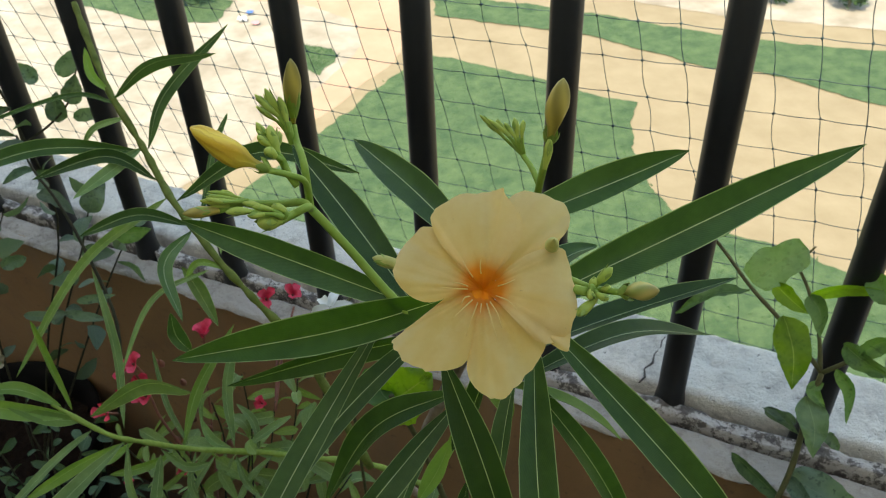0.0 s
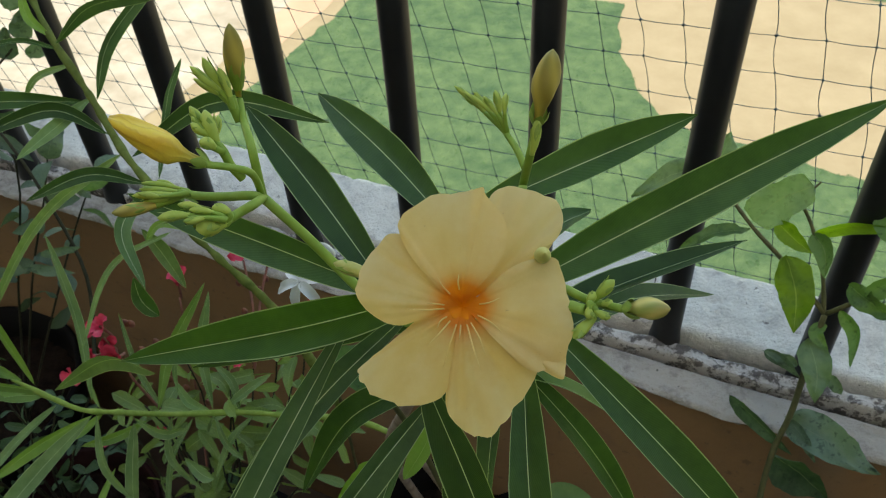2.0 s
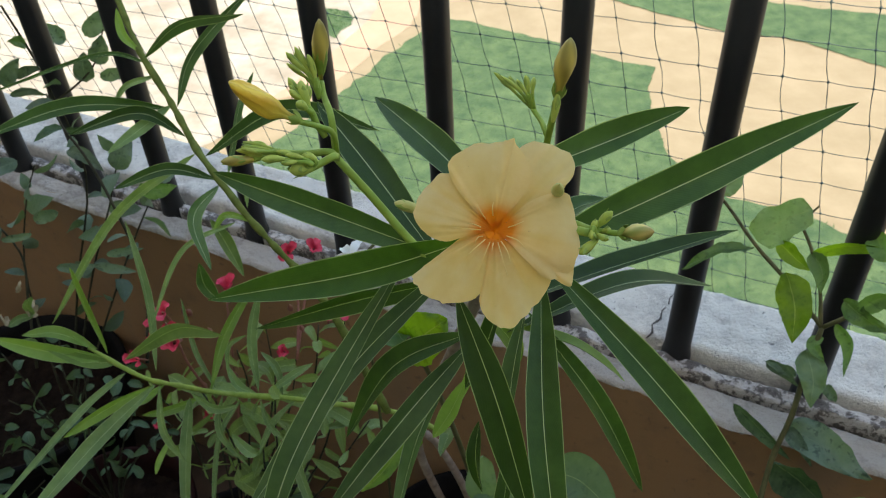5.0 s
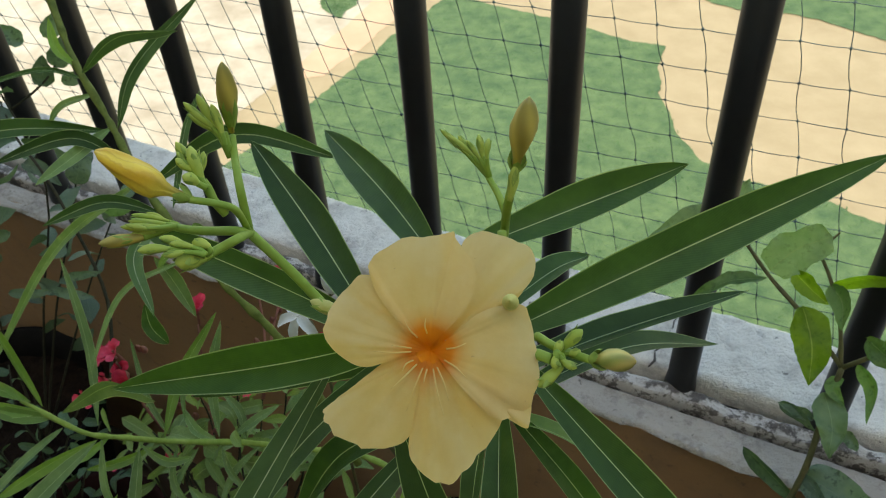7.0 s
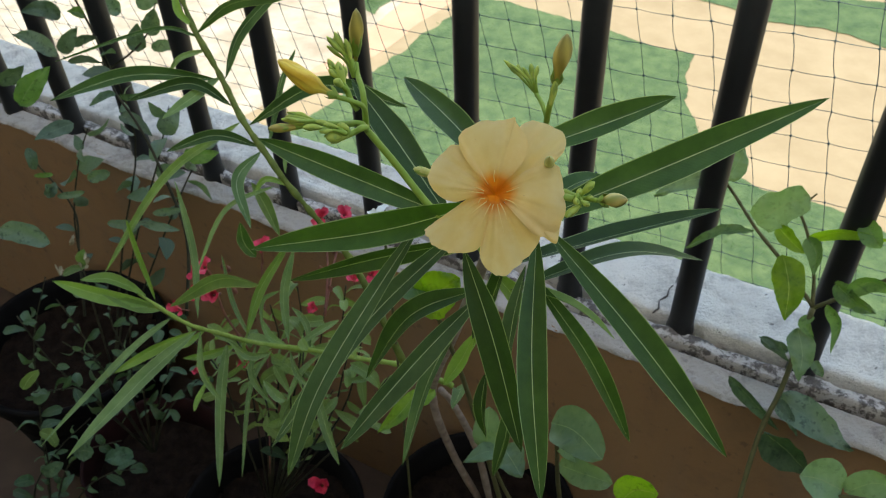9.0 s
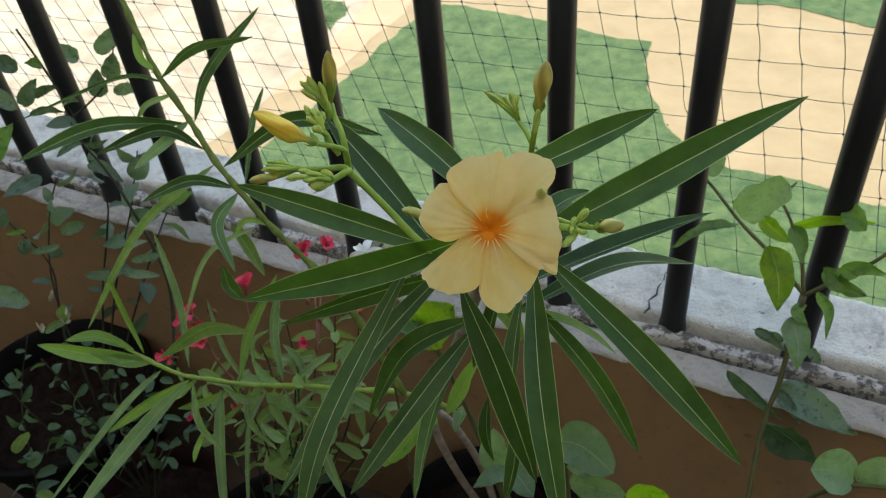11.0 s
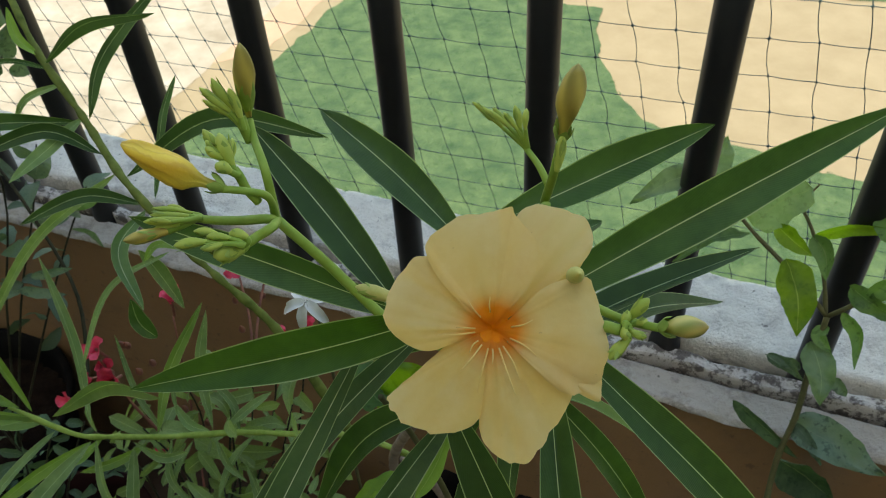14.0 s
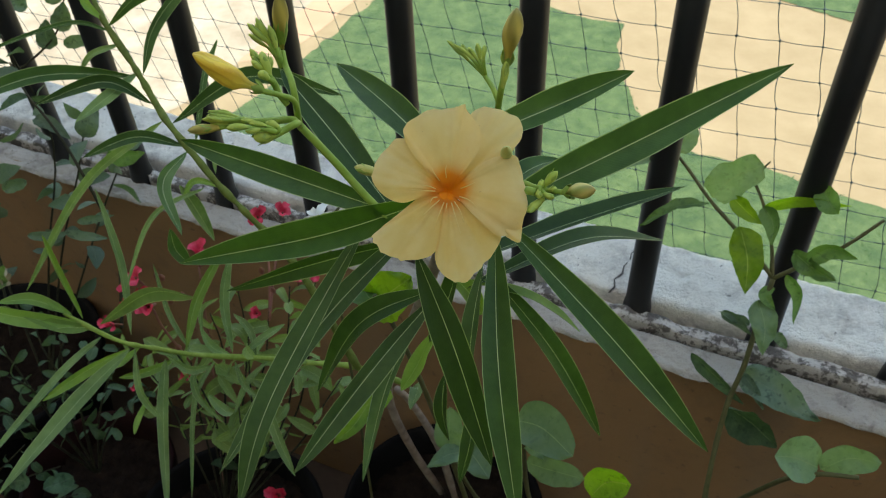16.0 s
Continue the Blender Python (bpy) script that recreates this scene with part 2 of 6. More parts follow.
def paint_material():
    m, nt, b = material("brown_wall_paint", 0.75)
    col = mixed(nt, "MIX", noise_of(nt, 3, 6), (0.255, 0.138, 0.062), (0.345, 0.193, 0.090))
    col = mixed(nt, "MIX", ramp(nt, noise_of(nt, 22, 6), (0.52, (0, 0, 0)), (0.75, (0.5, 0.5, 0.5))), col, (0.17, 0.10, 0.06))
    tc = nt.nodes.new("ShaderNodeTexCoord")
    flat = node(nt, "ShaderNodeMapping", Scale=(9, 9, 1.3))
    nt.links.new(tc.outputs["Object"], flat.inputs[0])
    runs = node(nt, "ShaderNodeTexNoise", Scale=1.6, Detail=6.0)
    nt.links.new(flat.outputs[0], runs.inputs["Vector"])
    col = mixed(nt, "MIX", ramp(nt, runs.outputs["Fac"], (0.50, (0, 0, 0)), (0.70, (0.55, 0.55, 0.55))), col, (0.27, 0.175, 0.108))
    col = mixed(nt, "MIX", ramp(nt, noise_of(nt, 70, 5), (0.62, (0, 0, 0)), (0.70, (0.5, 0.5, 0.5))), col, (0.10, 0.06, 0.04))
    nt.links.new(col, b.inputs["Base Color"])
    bumped(nt, b, math_of(nt, "ADD", noise_of(nt, 90, 5), noise_of(nt, 14, 4)), 0.45, 0.003)
    return m


def lime_material(name, base, pale, stain, speck, low=0.50, high=0.72, size=38):
    m, nt, b = material(name, 0.85)
    col = mixed(nt, "MIX", noise_of(nt, 14, 6), base, pale)
    col = mixed(nt, "MIX", ramp(nt, noise_of(nt, size, 7, rough=0.75), (low, (0, 0, 0)), (high, (0.85, 0.85, 0.85))), col, stain)
    col = mixed(nt, "MIX", ramp(nt, noise_of(nt, 130, 4), (0.66, (0, 0, 0)), (0.72, (0.8, 0.8, 0.8))), col, speck)
    nt.links.new(col, b.inputs["Base Color"])
    bumped(nt, b, math_of(nt, "ADD", noise_of(nt, 60, 7), noise_of(nt, 240, 4)), 0.7, 0.003)
    return m


WALL_PAINT = paint_material()
SILL_LIME = lime_material("whitewashed_sill", (0.61, 0.575, 0.505), (0.79, 0.755, 0.68), (0.38, 0.35, 0.31), (0.08, 0.07, 0.06), 0.48, 0.66, 24)
STRIP_LIME = lime_material("grey_plaster_strip", (0.32, 0.29, 0.25), (0.50, 0.46, 0.405), (0.18, 0.155, 0.135), (0.08, 0.07, 0.06), 0.50, 0.66, 30)
MORTAR = lime_material("broken_mortar", (0.31, 0.275, 0.25), (0.58, 0.545, 0.505), (0.060, 0.047, 0.042), (0.03, 0.026, 0.022), 0.475, 0.53, 60)
BLACK_PAINT = plain_material("black_gloss_paint", (0.009, 0.0088, 0.009), (0.015, 0.0145, 0.0145), 40, 0.42, 0.2, 0.0006, gloss=0.4)
NET = plain_material("net_cord", (0.022, 0.050, 0.062), (0.040, 0.085, 0.105), 60, 0.6)
PLASTER = plain_material("cream_plaster", (0.60, 0.55, 0.46), (0.70, 0.65, 0.56), 4, 0.85, 0.2, 0.002)
FLOOR_TILE = plain_material("brown_floor_tile", (0.045, 0.028, 0.018), (0.090, 0.058, 0.038), 9, 0.6, 0.2, 0.001, gloss=0.2)
POT_BLACK = plain_material("black_plastic_pot", (0.005, 0.0045, 0.0045), (0.011, 0.0095, 0.009), 25, 0.65, 0.3, 0.001, gloss=0.06)
POT_RED = plain_material("maroon_plastic_pot", (0.014, 0.005, 0.005), (0.026, 0.009, 0.008), 20, 0.6, 0.3, 0.001, gloss=0.08)
SOIL = plain_material("potting_soil", (0.010, 0.0065, 0.005), (0.026, 0.017, 0.012), 60, 0.95, 1.0, 0.006, gloss=0.05)
SAND = plain_material("sandy_ground", (0.245, 0.195, 0.122), (0.305, 0.248, 0.162), 2.6, 0.95, 0.25, 0.01, detail=8)
PAVING = plain_material("pale_concrete", (0.25, 0.212, 0.162), (0.43, 0.39, 0.33), 2.2, 0.9, 0.3, 0.01, detail=10)
PINK_EARTH = plain_material("pinkish_paving", (0.38, 0.25, 0.17), (0.46, 0.32, 0.23), 1.8, 0.95, 0.3, 0.01, detail=8)
TURF = plain_material("turf", (0.028, 0.072, 0.028), (0.086, 0.142, 0.058), 6.5, 0.9, 0.8, 0.03, detail=9)
def grass_material():
    m, nt, b = material("grass_blades", 0.9)
    b.inputs["Specular IOR Level"].default_value = 0.1
    col = mixed(nt, "MIX", noise_of(nt, 2.8, 6), (0.048, 0.114, 0.047), (0.080, 0.158, 0.068))
    col = mixed(nt, "MIX", ramp(nt, noise_of(nt, 1.7, 5, rough=0.7), (0.44, (0, 0, 0)), (0.62, (0.75, 0.75, 0.75))), col, (0.032, 0.078, 0.034))
    col = mixed(nt, "MIX", ramp(nt, noise_of(nt, 4.3, 4, rough=0.7), (0.55, (0, 0, 0)), (0.70, (0.6, 0.6, 0.6))), col, (0.135, 0.190, 0.085))
    nt.links.new(col, b.inputs["Base Color"])
    thin(nt, b, col, 0.5, (1, 1, 1))
    return m


GRASS = grass_material()
SHRUB = plain_material("shrub_leaves", (0.030, 0.070, 0.022), (0.060, 0.115, 0.035), 6, 0.6)


# ---- builders ----
def part(name, bm, mat, parent=None, label="", at=None, smooth=True):
    """One mesh object from a bmesh (or a ready mesh), under a thing or a part."""
    if isinstance(bm, bmesh.types.BMesh):
        me = bpy.data.meshes.new(name)
        bm.to_mesh(me)
        bm.free()
        me.materials.append(mat)
        if smooth:
            me.polygons.foreach_set("use_smooth", [True] * len(me.polygons))
    else:
        me = bm
    ob = new(name, me)
    if parent is not None:
        ob.parent = parent
        if parent.type == "EMPTY" and parent.parent is None:
            ob.matrix_parent_inverse = parent.matrix_basis.inverted()
    if at is not None:
        ob.matrix_basis = at
    return tagged(ob, label)


def thing(name, place, label, category, group="", kind=""):
    ob = new(name)
    ob.empty_display_size = 0.03
    ob.matrix_basis = Matrix.Translation(place)
    return tagged(ob, label, category, group, kind)


def curve_of(points, n):
    """n + 1 points on a smooth curve through the given ones."""
    p = [Vector(q) for q in points]
    p = [2 * p[0] - p[1], *p, 2 * p[-1] - p[-2]]
    out, spans = [], len(p) - 3
    for k in range(n + 1):
        x = k / n * spans
        i = min(int(x), spans - 1)
        f = x - i
        a, b, c, d = p[i : i + 4]
        out.append(0.5 * (2 * b + (c - a) * f + (2 * a - 5 * b + 4 * c - d) * f * f + (3 * b - a - 3 * c + d) * f**3))
    return out


def loft(bm, path, radii, sides=8, cap=True, bulge=None):
    """A tube round a path, with uv: round, along."""
    uv = bm.loops.layers.uv.verify()
    n = len(path)
    side = None
    rings = []
    for i, p in enumerate(path):
        t = (path[min(i + 1, n - 1)] - path[max(i - 1, 0)]).normalized()
        if side is None:
            side = t.orthogonal().normalized()
        side = (side - side.dot(t) * t).normalized()
        other = t.cross(side)
        ring = []
        for k in range(sides):
            a = 2 * math.pi * k / sides
            r = radii[i] * (bulge(a, i / (n - 1)) if bulge else 1)
            ring.append(bm.verts.new(p + r * (math.cos(a) * side + math.sin(a) * other)))
        rings.append(ring)
    for i in range(n - 1):
        for k in range(sides):
            f = bm.faces.new((rings[i][k], rings[i][(k + 1) % sides], rings[i + 1][(k + 1) % sides], rings[i + 1][k]))
            for l, (a, b) in zip(f.loops, ((k, i), (k + 1, i), (k + 1, i + 1), (k, i + 1))):
                l[uv].uv = (a / sides, b / (n - 1))
    if cap:
        bm.faces.new(rings[0][::-1])
        bm.faces.new(rings[-1])


def tube(name, points, r0, r1, mat, parent, label="", n=None, sides=8, knobs=0.0):
    bm = bmesh.new()
    n = n or max(6, 5 * (len(points) - 1))
    path = curve_of(points, n)
    loft(bm, path, [(r0 + (r1 - r0) * i / n) * (1 + knobs * noise.noise(path[i] * 90)) for i in range(n + 1)], sides)
    return part(name, bm, mat, parent, label)


SHAPES = {
    "lance": lambda v: v**0.86 * (1 - v) ** 0.80,
    "narrow": lambda v: 1.55 * v**0.5 * (1 - v) ** 0.62,
    "ovate": lambda v: 1.95 * v**0.55 * (1 - v) ** 0.92 if v < 1 else 0.0,
    "oval": lambda v: 2 * max(0.0, v * (1 - v)) ** 0.5,
    "obovate": lambda v: 1.9 * v**0.9 * (1 - v) ** 0.38 if v < 1 else 0.0,
    "square": lambda v: (v * (1 - v)) ** 0.22 * (1.05 - 0.2 * v),
    "round": lambda v: 2 * max(0.0, v * (1 - v)) ** 0.5 * (1.12 - 0.24 * v),
    "heart": lambda v: 2.0 * (v + 0.035) ** 0.33 * (1 - v) ** 0.72 if v < 1 else 0.0,
}


PEAK = {k: max(f(i / 400) for i in range(401)) for k, f in SHAPES.items()}


def blade_mesh(a, m, b, width, facing, shape="lance", fold=0.22, ripple=0.03, seed=0.0, n=18, across=8):
    """A leaf blade from a through m to b. facing: the way its upper side looks."""
    bm = bmesh.new()
    uv = bm.loops.layers.uv.verify()
    path = curve_of((a, m, b), n)
    form, peak = SHAPES[shape], PEAK[shape]
    slim = shape in ("lance", "narrow", "round")
    rows = []
    up0 = Vector(facing).normalized()
    for i, p in enumerate(path):
        v = i / n
        t = (path[min(i + 1, n)] - path[max(i - 1, 0)]).normalized()
        up = (up0 - up0.dot(t) * t).normalized()
        up = Matrix.Rotation(0.55 * (v - 0.4) * noise.noise((seed * 1.3, 7.7, 2.2)) + 0.18 * noise.noise((v * 2.5, seed, 6)), 3, t) @ up
        side = t.cross(up)
        w = width * 0.5 * max(form(v) / peak, 0.012)
        row = []
        for k in range(across + 1):
            x = 2 * k / across - 1
            jitter = 1 + (0.05 if slim else 0.15) * noise.noise((v * 5 + seed, x * 0.6, seed)) + (0.02 if slim else 0.09) * noise.noise((v * 15 + seed, x, seed + 3))
            lift = fold * w * (abs(x) ** 1.3) + ripple * width * noise.noise((v * 5 + seed * 3, x * 1.3, seed + 4)) * (0.3 + abs(x))
            lift += (0.0 if slim else 0.45 * ripple) * width * noise.noise((v * 9 + seed, x * 2.6, seed + 8))
            row.append(bm.verts.new(p + side * (x * w * jitter) + up * lift))
        rows.append(row)
    for i in range(n):
        for k in range(across):
            f = bm.faces.new((rows[i][k], rows[i][k + 1], rows[i + 1][k + 1], rows[i + 1][k]))
            for l, (x, y) in zip(f.loops, ((k, i), (k + 1, i), (k + 1, i + 1), (k, i + 1))):
                l[uv].uv = (x / across, y / n)
    return bm


leaf_count = [0]


def leaf(plant, a, m, b, width, facing, mat=LEAF, shape="lance", fold=0.46, ripple=0.05, label="", name="leaf"):
    leaf_count[0] += 1
    return part(name, blade_mesh(a, m, b, width, facing, shape, fold, ripple, leaf_count[0] * 1.7), mat, plant, label)


last_bud = [None]


def bud(plant, a, b, radius, mat, name="bud", label="", bend=0.0, twist=True, blunt=0.0):
    """A spindle-shaped, spirally rolled bud from a to b."""
    a, b = Vector(a), Vector(b)
    bm = bmesh.new()
    side = (b - a).orthogonal().normalized()
    path = curve_of((a, (a + b) / 2 + side * bend, b), 14)
    slim = [max(0.08, math.sin(math.pi * (0.16 + 0.84 * (i / 14) ** 0.85)) ** 0.9) for i in range(15)]
    radii = [radius * slim[i] if not twist else radius * float(np.interp(i / 14, (0, 0.18, 0.3, 0.42, 0.58, 0.75, 0.9, 0.97, 1), (0.30, 0.36, 0.60, 0.88, 1.0, 0.86, 0.55, 0.32, 0.10))) for i in range(15)]
    if blunt:
        radii = [radius * float(np.interp(i / 14, (0, 0.2, 0.29, 0.37, 0.5, 0.7, 0.88, 0.97, 1), (0.26, 0.31, 0.55, 0.93, 1.0, 0.86, 0.60, 0.38, 0.12))) for i in range(15)]
    loft(bm, path, radii, 16, True, (lambda ang, v: 1 + (0.16 if blunt else 0.12) * math.sin(3 * ang + 5 * v) + (0.05 * noise.noise((math.cos(ang) * 2, math.sin(ang) * 2, v * 3)) if blunt else 0)) if twist else None)
    last_bud[0] = part(name, bm, mat, plant, label)
    return last_bud[0]


def sepals(plant, a, b, length, radius, count=5, mat=SEPAL):
    """Small pointed sepals round the foot of the bud that was made last."""
    a, t = Vector(a), (Vector(b) - Vector(a)).normalized()
    s = t.orthogonal().normalized()
    for k in range(count):
        d = Matrix.Rotation(2 * math.pi * k / count, 3, t) @ s
        foot = a + d * radius * 0.35
        part("sepal", blade_mesh(foot, foot + t * length * 0.55 + d * radius * 0.75, foot + t * length + d * radius * (0.8 + 0.3 * (k % 2)), radius * 1.3, d, "ovate", -0.3, 0, k, 6, 4), mat, last_bud[0])


def finger(plant, a, b, radius, mat=BUD_GREEN, stalk=None):
    """A slender young bud in its calyx, the tips of the sepals standing off."""
    a, b = Vector(a), Vector(b)
    radius *= 0.86
    rng = random.Random(int(1e5 * abs(a.x + 3 * b.z + 7 * b.x)))
    t = (b - a).normalized()
    if stalk is not None:
        tube("bud_stalk", (stalk, a.lerp(Vector(stalk), 0.4) - t * 0.0006, a + t * 0.0008), 0.0012, radius * 0.55, STEM, plant, sides=7)
    bm = bmesh.new()
    path = curve_of((a, (a + b) / 2 + t.orthogonal() * 0.0004 * rng.uniform(-1, 1), b), 12)
    loft(bm, path, [radius * float(np.interp(i / 12, (0, 0.12, 0.35, 0.6, 0.8, 0.93, 1), (0.45, 0.58, 0.86, 1.0, 0.80, 0.45, 0.12))) for i in range(13)], 10, True, lambda ang, v: 1 + 0.07 * math.sin(5 * ang + 2 * v))
    last_bud[0] = part("small_bud", bm, mat, plant)
    s, long = t.orthogonal().normalized(), (b - a).length
    for k in range(5):
        d = Matrix.Rotation(k * math.pi * 0.4 + rng.uniform(-0.4, 0.4), 3, t) @ s
        foot = a + t * long * rng.uniform(0.28, 0.5) + d * radius * 0.85
        reach = long * rng.uniform(0.34, 0.58)
        part("sepal", blade_mesh(foot, foot + t * reach * 0.55 + d * radius * 0.12, foot + t * reach + d * radius * rng.uniform(-0.1, 0.4), radius * 0.9, d, "ovate", -0.35, 0, k, 6, 4), SEPAL, last_bud[0])


# ---- the balcony wall, its sill and the building ----
U = Vector((0.8784, -0.4779, 0))
N = Vector((0.4779, 0.8784, 0))


def at_wall(s, n, z):
    """s metres along the parapet, n metres outwards, z up."""
    return U * s + N * n + Vector((0, 0, z))


SKEW = -0.03


def wall_box(name, s0, s1, n0, n1, z0, z1, mat, skew=SKEW, parent=None, **tags):
    bm = bmesh.new()
    v = [bm.verts.new(at_wall(s, n + skew * s, z)) for z in (z0, z1) for s, n in ((s0, n0), (s1, n0), (s1, n1), (s0, n1))]
    for f in ((3, 2, 1, 0), (4, 5, 6, 7), (0, 1, 5, 4), (1, 2, 6, 5), (2, 3, 7, 6), (3, 0, 4, 7)):
        bm.faces.new([v[i] for i in f])
    return tagged(part(name, bm, mat, parent, smooth=False), **tags)


SILL = 0.512


def sill_strip(name, n0, n1, height, mat, label, rough, ragged, drop, cells=14, groove=0.0):
    """A long strip of the sill, its top uneven, its inner edge ragged."""
    bm = bmesh.new()
    s0, s1, step = -2.6, 2.4, 0.005
    count = int((s1 - s0) / step)
    rows = []
    for i in range(count + 1):
        s = s0 + i * step
        e0 = ragged * (noise.noise((s * 9, n0 * 40, 1)) + 0.6 * noise.noise((s * 40, n0 * 40, 5)))
        row = [bm.verts.new(at_wall(s, n0 + e0 + SKEW * s, height - drop))]
        for k in range(cells + 1):
            n = n0 + e0 + (n1 - n0 - e0) * k / cells
            h = rough * (noise.noise((s * 14, n * 14, 2)) * 0.7 + noise.noise((s * 55, n * 55, 3)) * 0.6 + noise.noise((s * 130, n * 130, 7)) * 0.4)
            round_ = -0.004 if k in (0, cells) else 0
            round_ -= 0.0035 * max(0.0, 1 - abs(noise.noise((s * 11, n * 26, 21))) / 0.035) * (1 if groove == 0 else 0)
            round_ -= groove * max(0.0, k / cells - 0.62 + 0.15 * noise.noise((s * 30, 4, 4))) / 0.38
            row.append(bm.verts.new(at_wall(s, n + SKEW * s, height + h + round_)))
        row.append(bm.verts.new(at_wall(s, n1 + SKEW * s, height - drop)))
        rows.append(row)
    for i in range(count):
        for k in range(cells + 2):
            bm.faces.new((rows[i][k], rows[i + 1][k], rows[i + 1][k + 1], rows[i][k + 1]))
    return tagged(part(name, bm, mat), label, "sill", kind="structure")


wall_box("wall_parapet", -2.6, 2.4, 0.5895, 0.735, -0.1, SILL - 0.0345, WALL_PAINT, label="brown painted plaster parapet wall under the railing", category="wall", kind="structure")
wall_box("wall_face", -2.6, 2.4, 0.5695, 0.589, 0.002, SILL - 0.0095, WALL_PAINT, label="brown painted plaster face of the parapet", category="wall", kind="structure")
wall_box("sill_bed", -2.6, 2.4, 0.592, 0.735, SILL - 0.034, SILL - 0.026, SOIL, label="dark mortar bed under the sill", category="sill", kind="structure")
sill_strip("sill_inner", 0.566, 0.6045, SILL - 0.006, STRIP_LIME, "grey plaster strip along the parapet's inner edge", 0.0022, 0.0060, 0.0045)
sill_strip("sill_mortar", 0.6085, 0.632, SILL + 0.002, MORTAR, "rough broken mortar ridge at the railing's foot", 0.0065, 0.0035, 0.04, 22, 0.012)
sill_strip("sill_outer", 0.6432, 0.742, SILL + 0.001, SILL_LIME, "weathered whitewashed outer sill slab", 0.0030, 0.0030, 0.045, 18)
# The crack is a thin tube; the groove's dark is put into its colour.
crack_bm = bmesh.new()
loft(crack_bm, [Vector((x, y, SILL + 0.0012)) for x, y in ((0.2420, 0.5960), (0.2500, 0.6030), (0.2530, 0.6150), (0.2640, 0.6220), (0.2690, 0.6340), (0.2790, 0.6430), (0.2830, 0.6530), (0.2900, 0.6600))], [0.0009, 0.0013, 0.0008, 0.0014, 0.0007, 0.0012, 0.0007, 0.0004], 6)
tagged(part("sill_crack", crack_bm, plain_material("crack_dark", (0.05, 0.042, 0.036), (0.12, 0.10, 0.088), 200, 0.95)), "dark jagged crack across the whitewashed sill", "sill", kind="structure")
wall_box("wall_facade", -2.6, 2.4, 0.60, 0.72, -3.6, -0.104, PLASTER, label="plastered building front below the balcony", category="wall", kind="structure")
wall_box("floor", -2.6, 2.4, -1.45, 0.578, -0.16, 0.0, FLOOR_TILE, label="brown tiled balcony floor", category="floor", kind="structure")
wall_box("wall_back", -2.6, 2.4, -1.6, -1.45, -0.16, 2.7, PLASTER, label="cream plaster wall behind the balcony", category="wall", kind="structure")
# Added slab, never in view; its edge keeps the sun off the sill.
wall_box("ceiling", -2.6, 2.4, -1.6, -0.50, 2.702, 2.85, PLASTER, label="unseen plaster slab added over the balcony to hold off the sun", category="ceiling", kind="structure")
# Added end walls, out of view; the left one darkens the balcony's low corner.
wall_box("wall_side", -2.75, -2.604, -1.6, 0.72, -3.6, 2.7, PLASTER, label="unseen plaster wall added at the balcony's end", category="wall", kind="structure")
wall_box("wall_side", 2.404, 2.55, -1.6, 0.72, -3.6, 2.7, PLASTER, label="unseen plaster wall added at the balcony's end", category="wall", kind="structure")


# ---- the railing ----
def railing():
    r = thing("railing", at_wall(-0.5, 0.63, SILL), "black painted steel balcony railing set in the sill", "railing")
    for k in range(-17, 17):
        foot = Vector((0.2690, 0.5756, SILL)) + k * Vector((0.1177, -0.0641, 0))
        bm = bmesh.new()
        path = [foot + Vector((0, 0, z)) for z in (-0.03, 0.0, 0.012, 0.1, 0.3, 0.6)]
        loft(bm, path, [0.017, 0.0155, 0.0138, 0.0135, 0.0135, 0.0135], 20)
        part("bar", bm, BLACK_PAINT, r)
    a = Vector((0.2690, 0.5756, SILL + 0.61))
    d = Vector((0.1177, -0.0641, 0))
    bm = bmesh.new()
    loft(bm, [a - 17.4 * d, a - 4 * d, a + 16.4 * d], [0.02] * 3, 16)
    part("top_rail", bm, BLACK_PAINT, r)
    return r


railing()


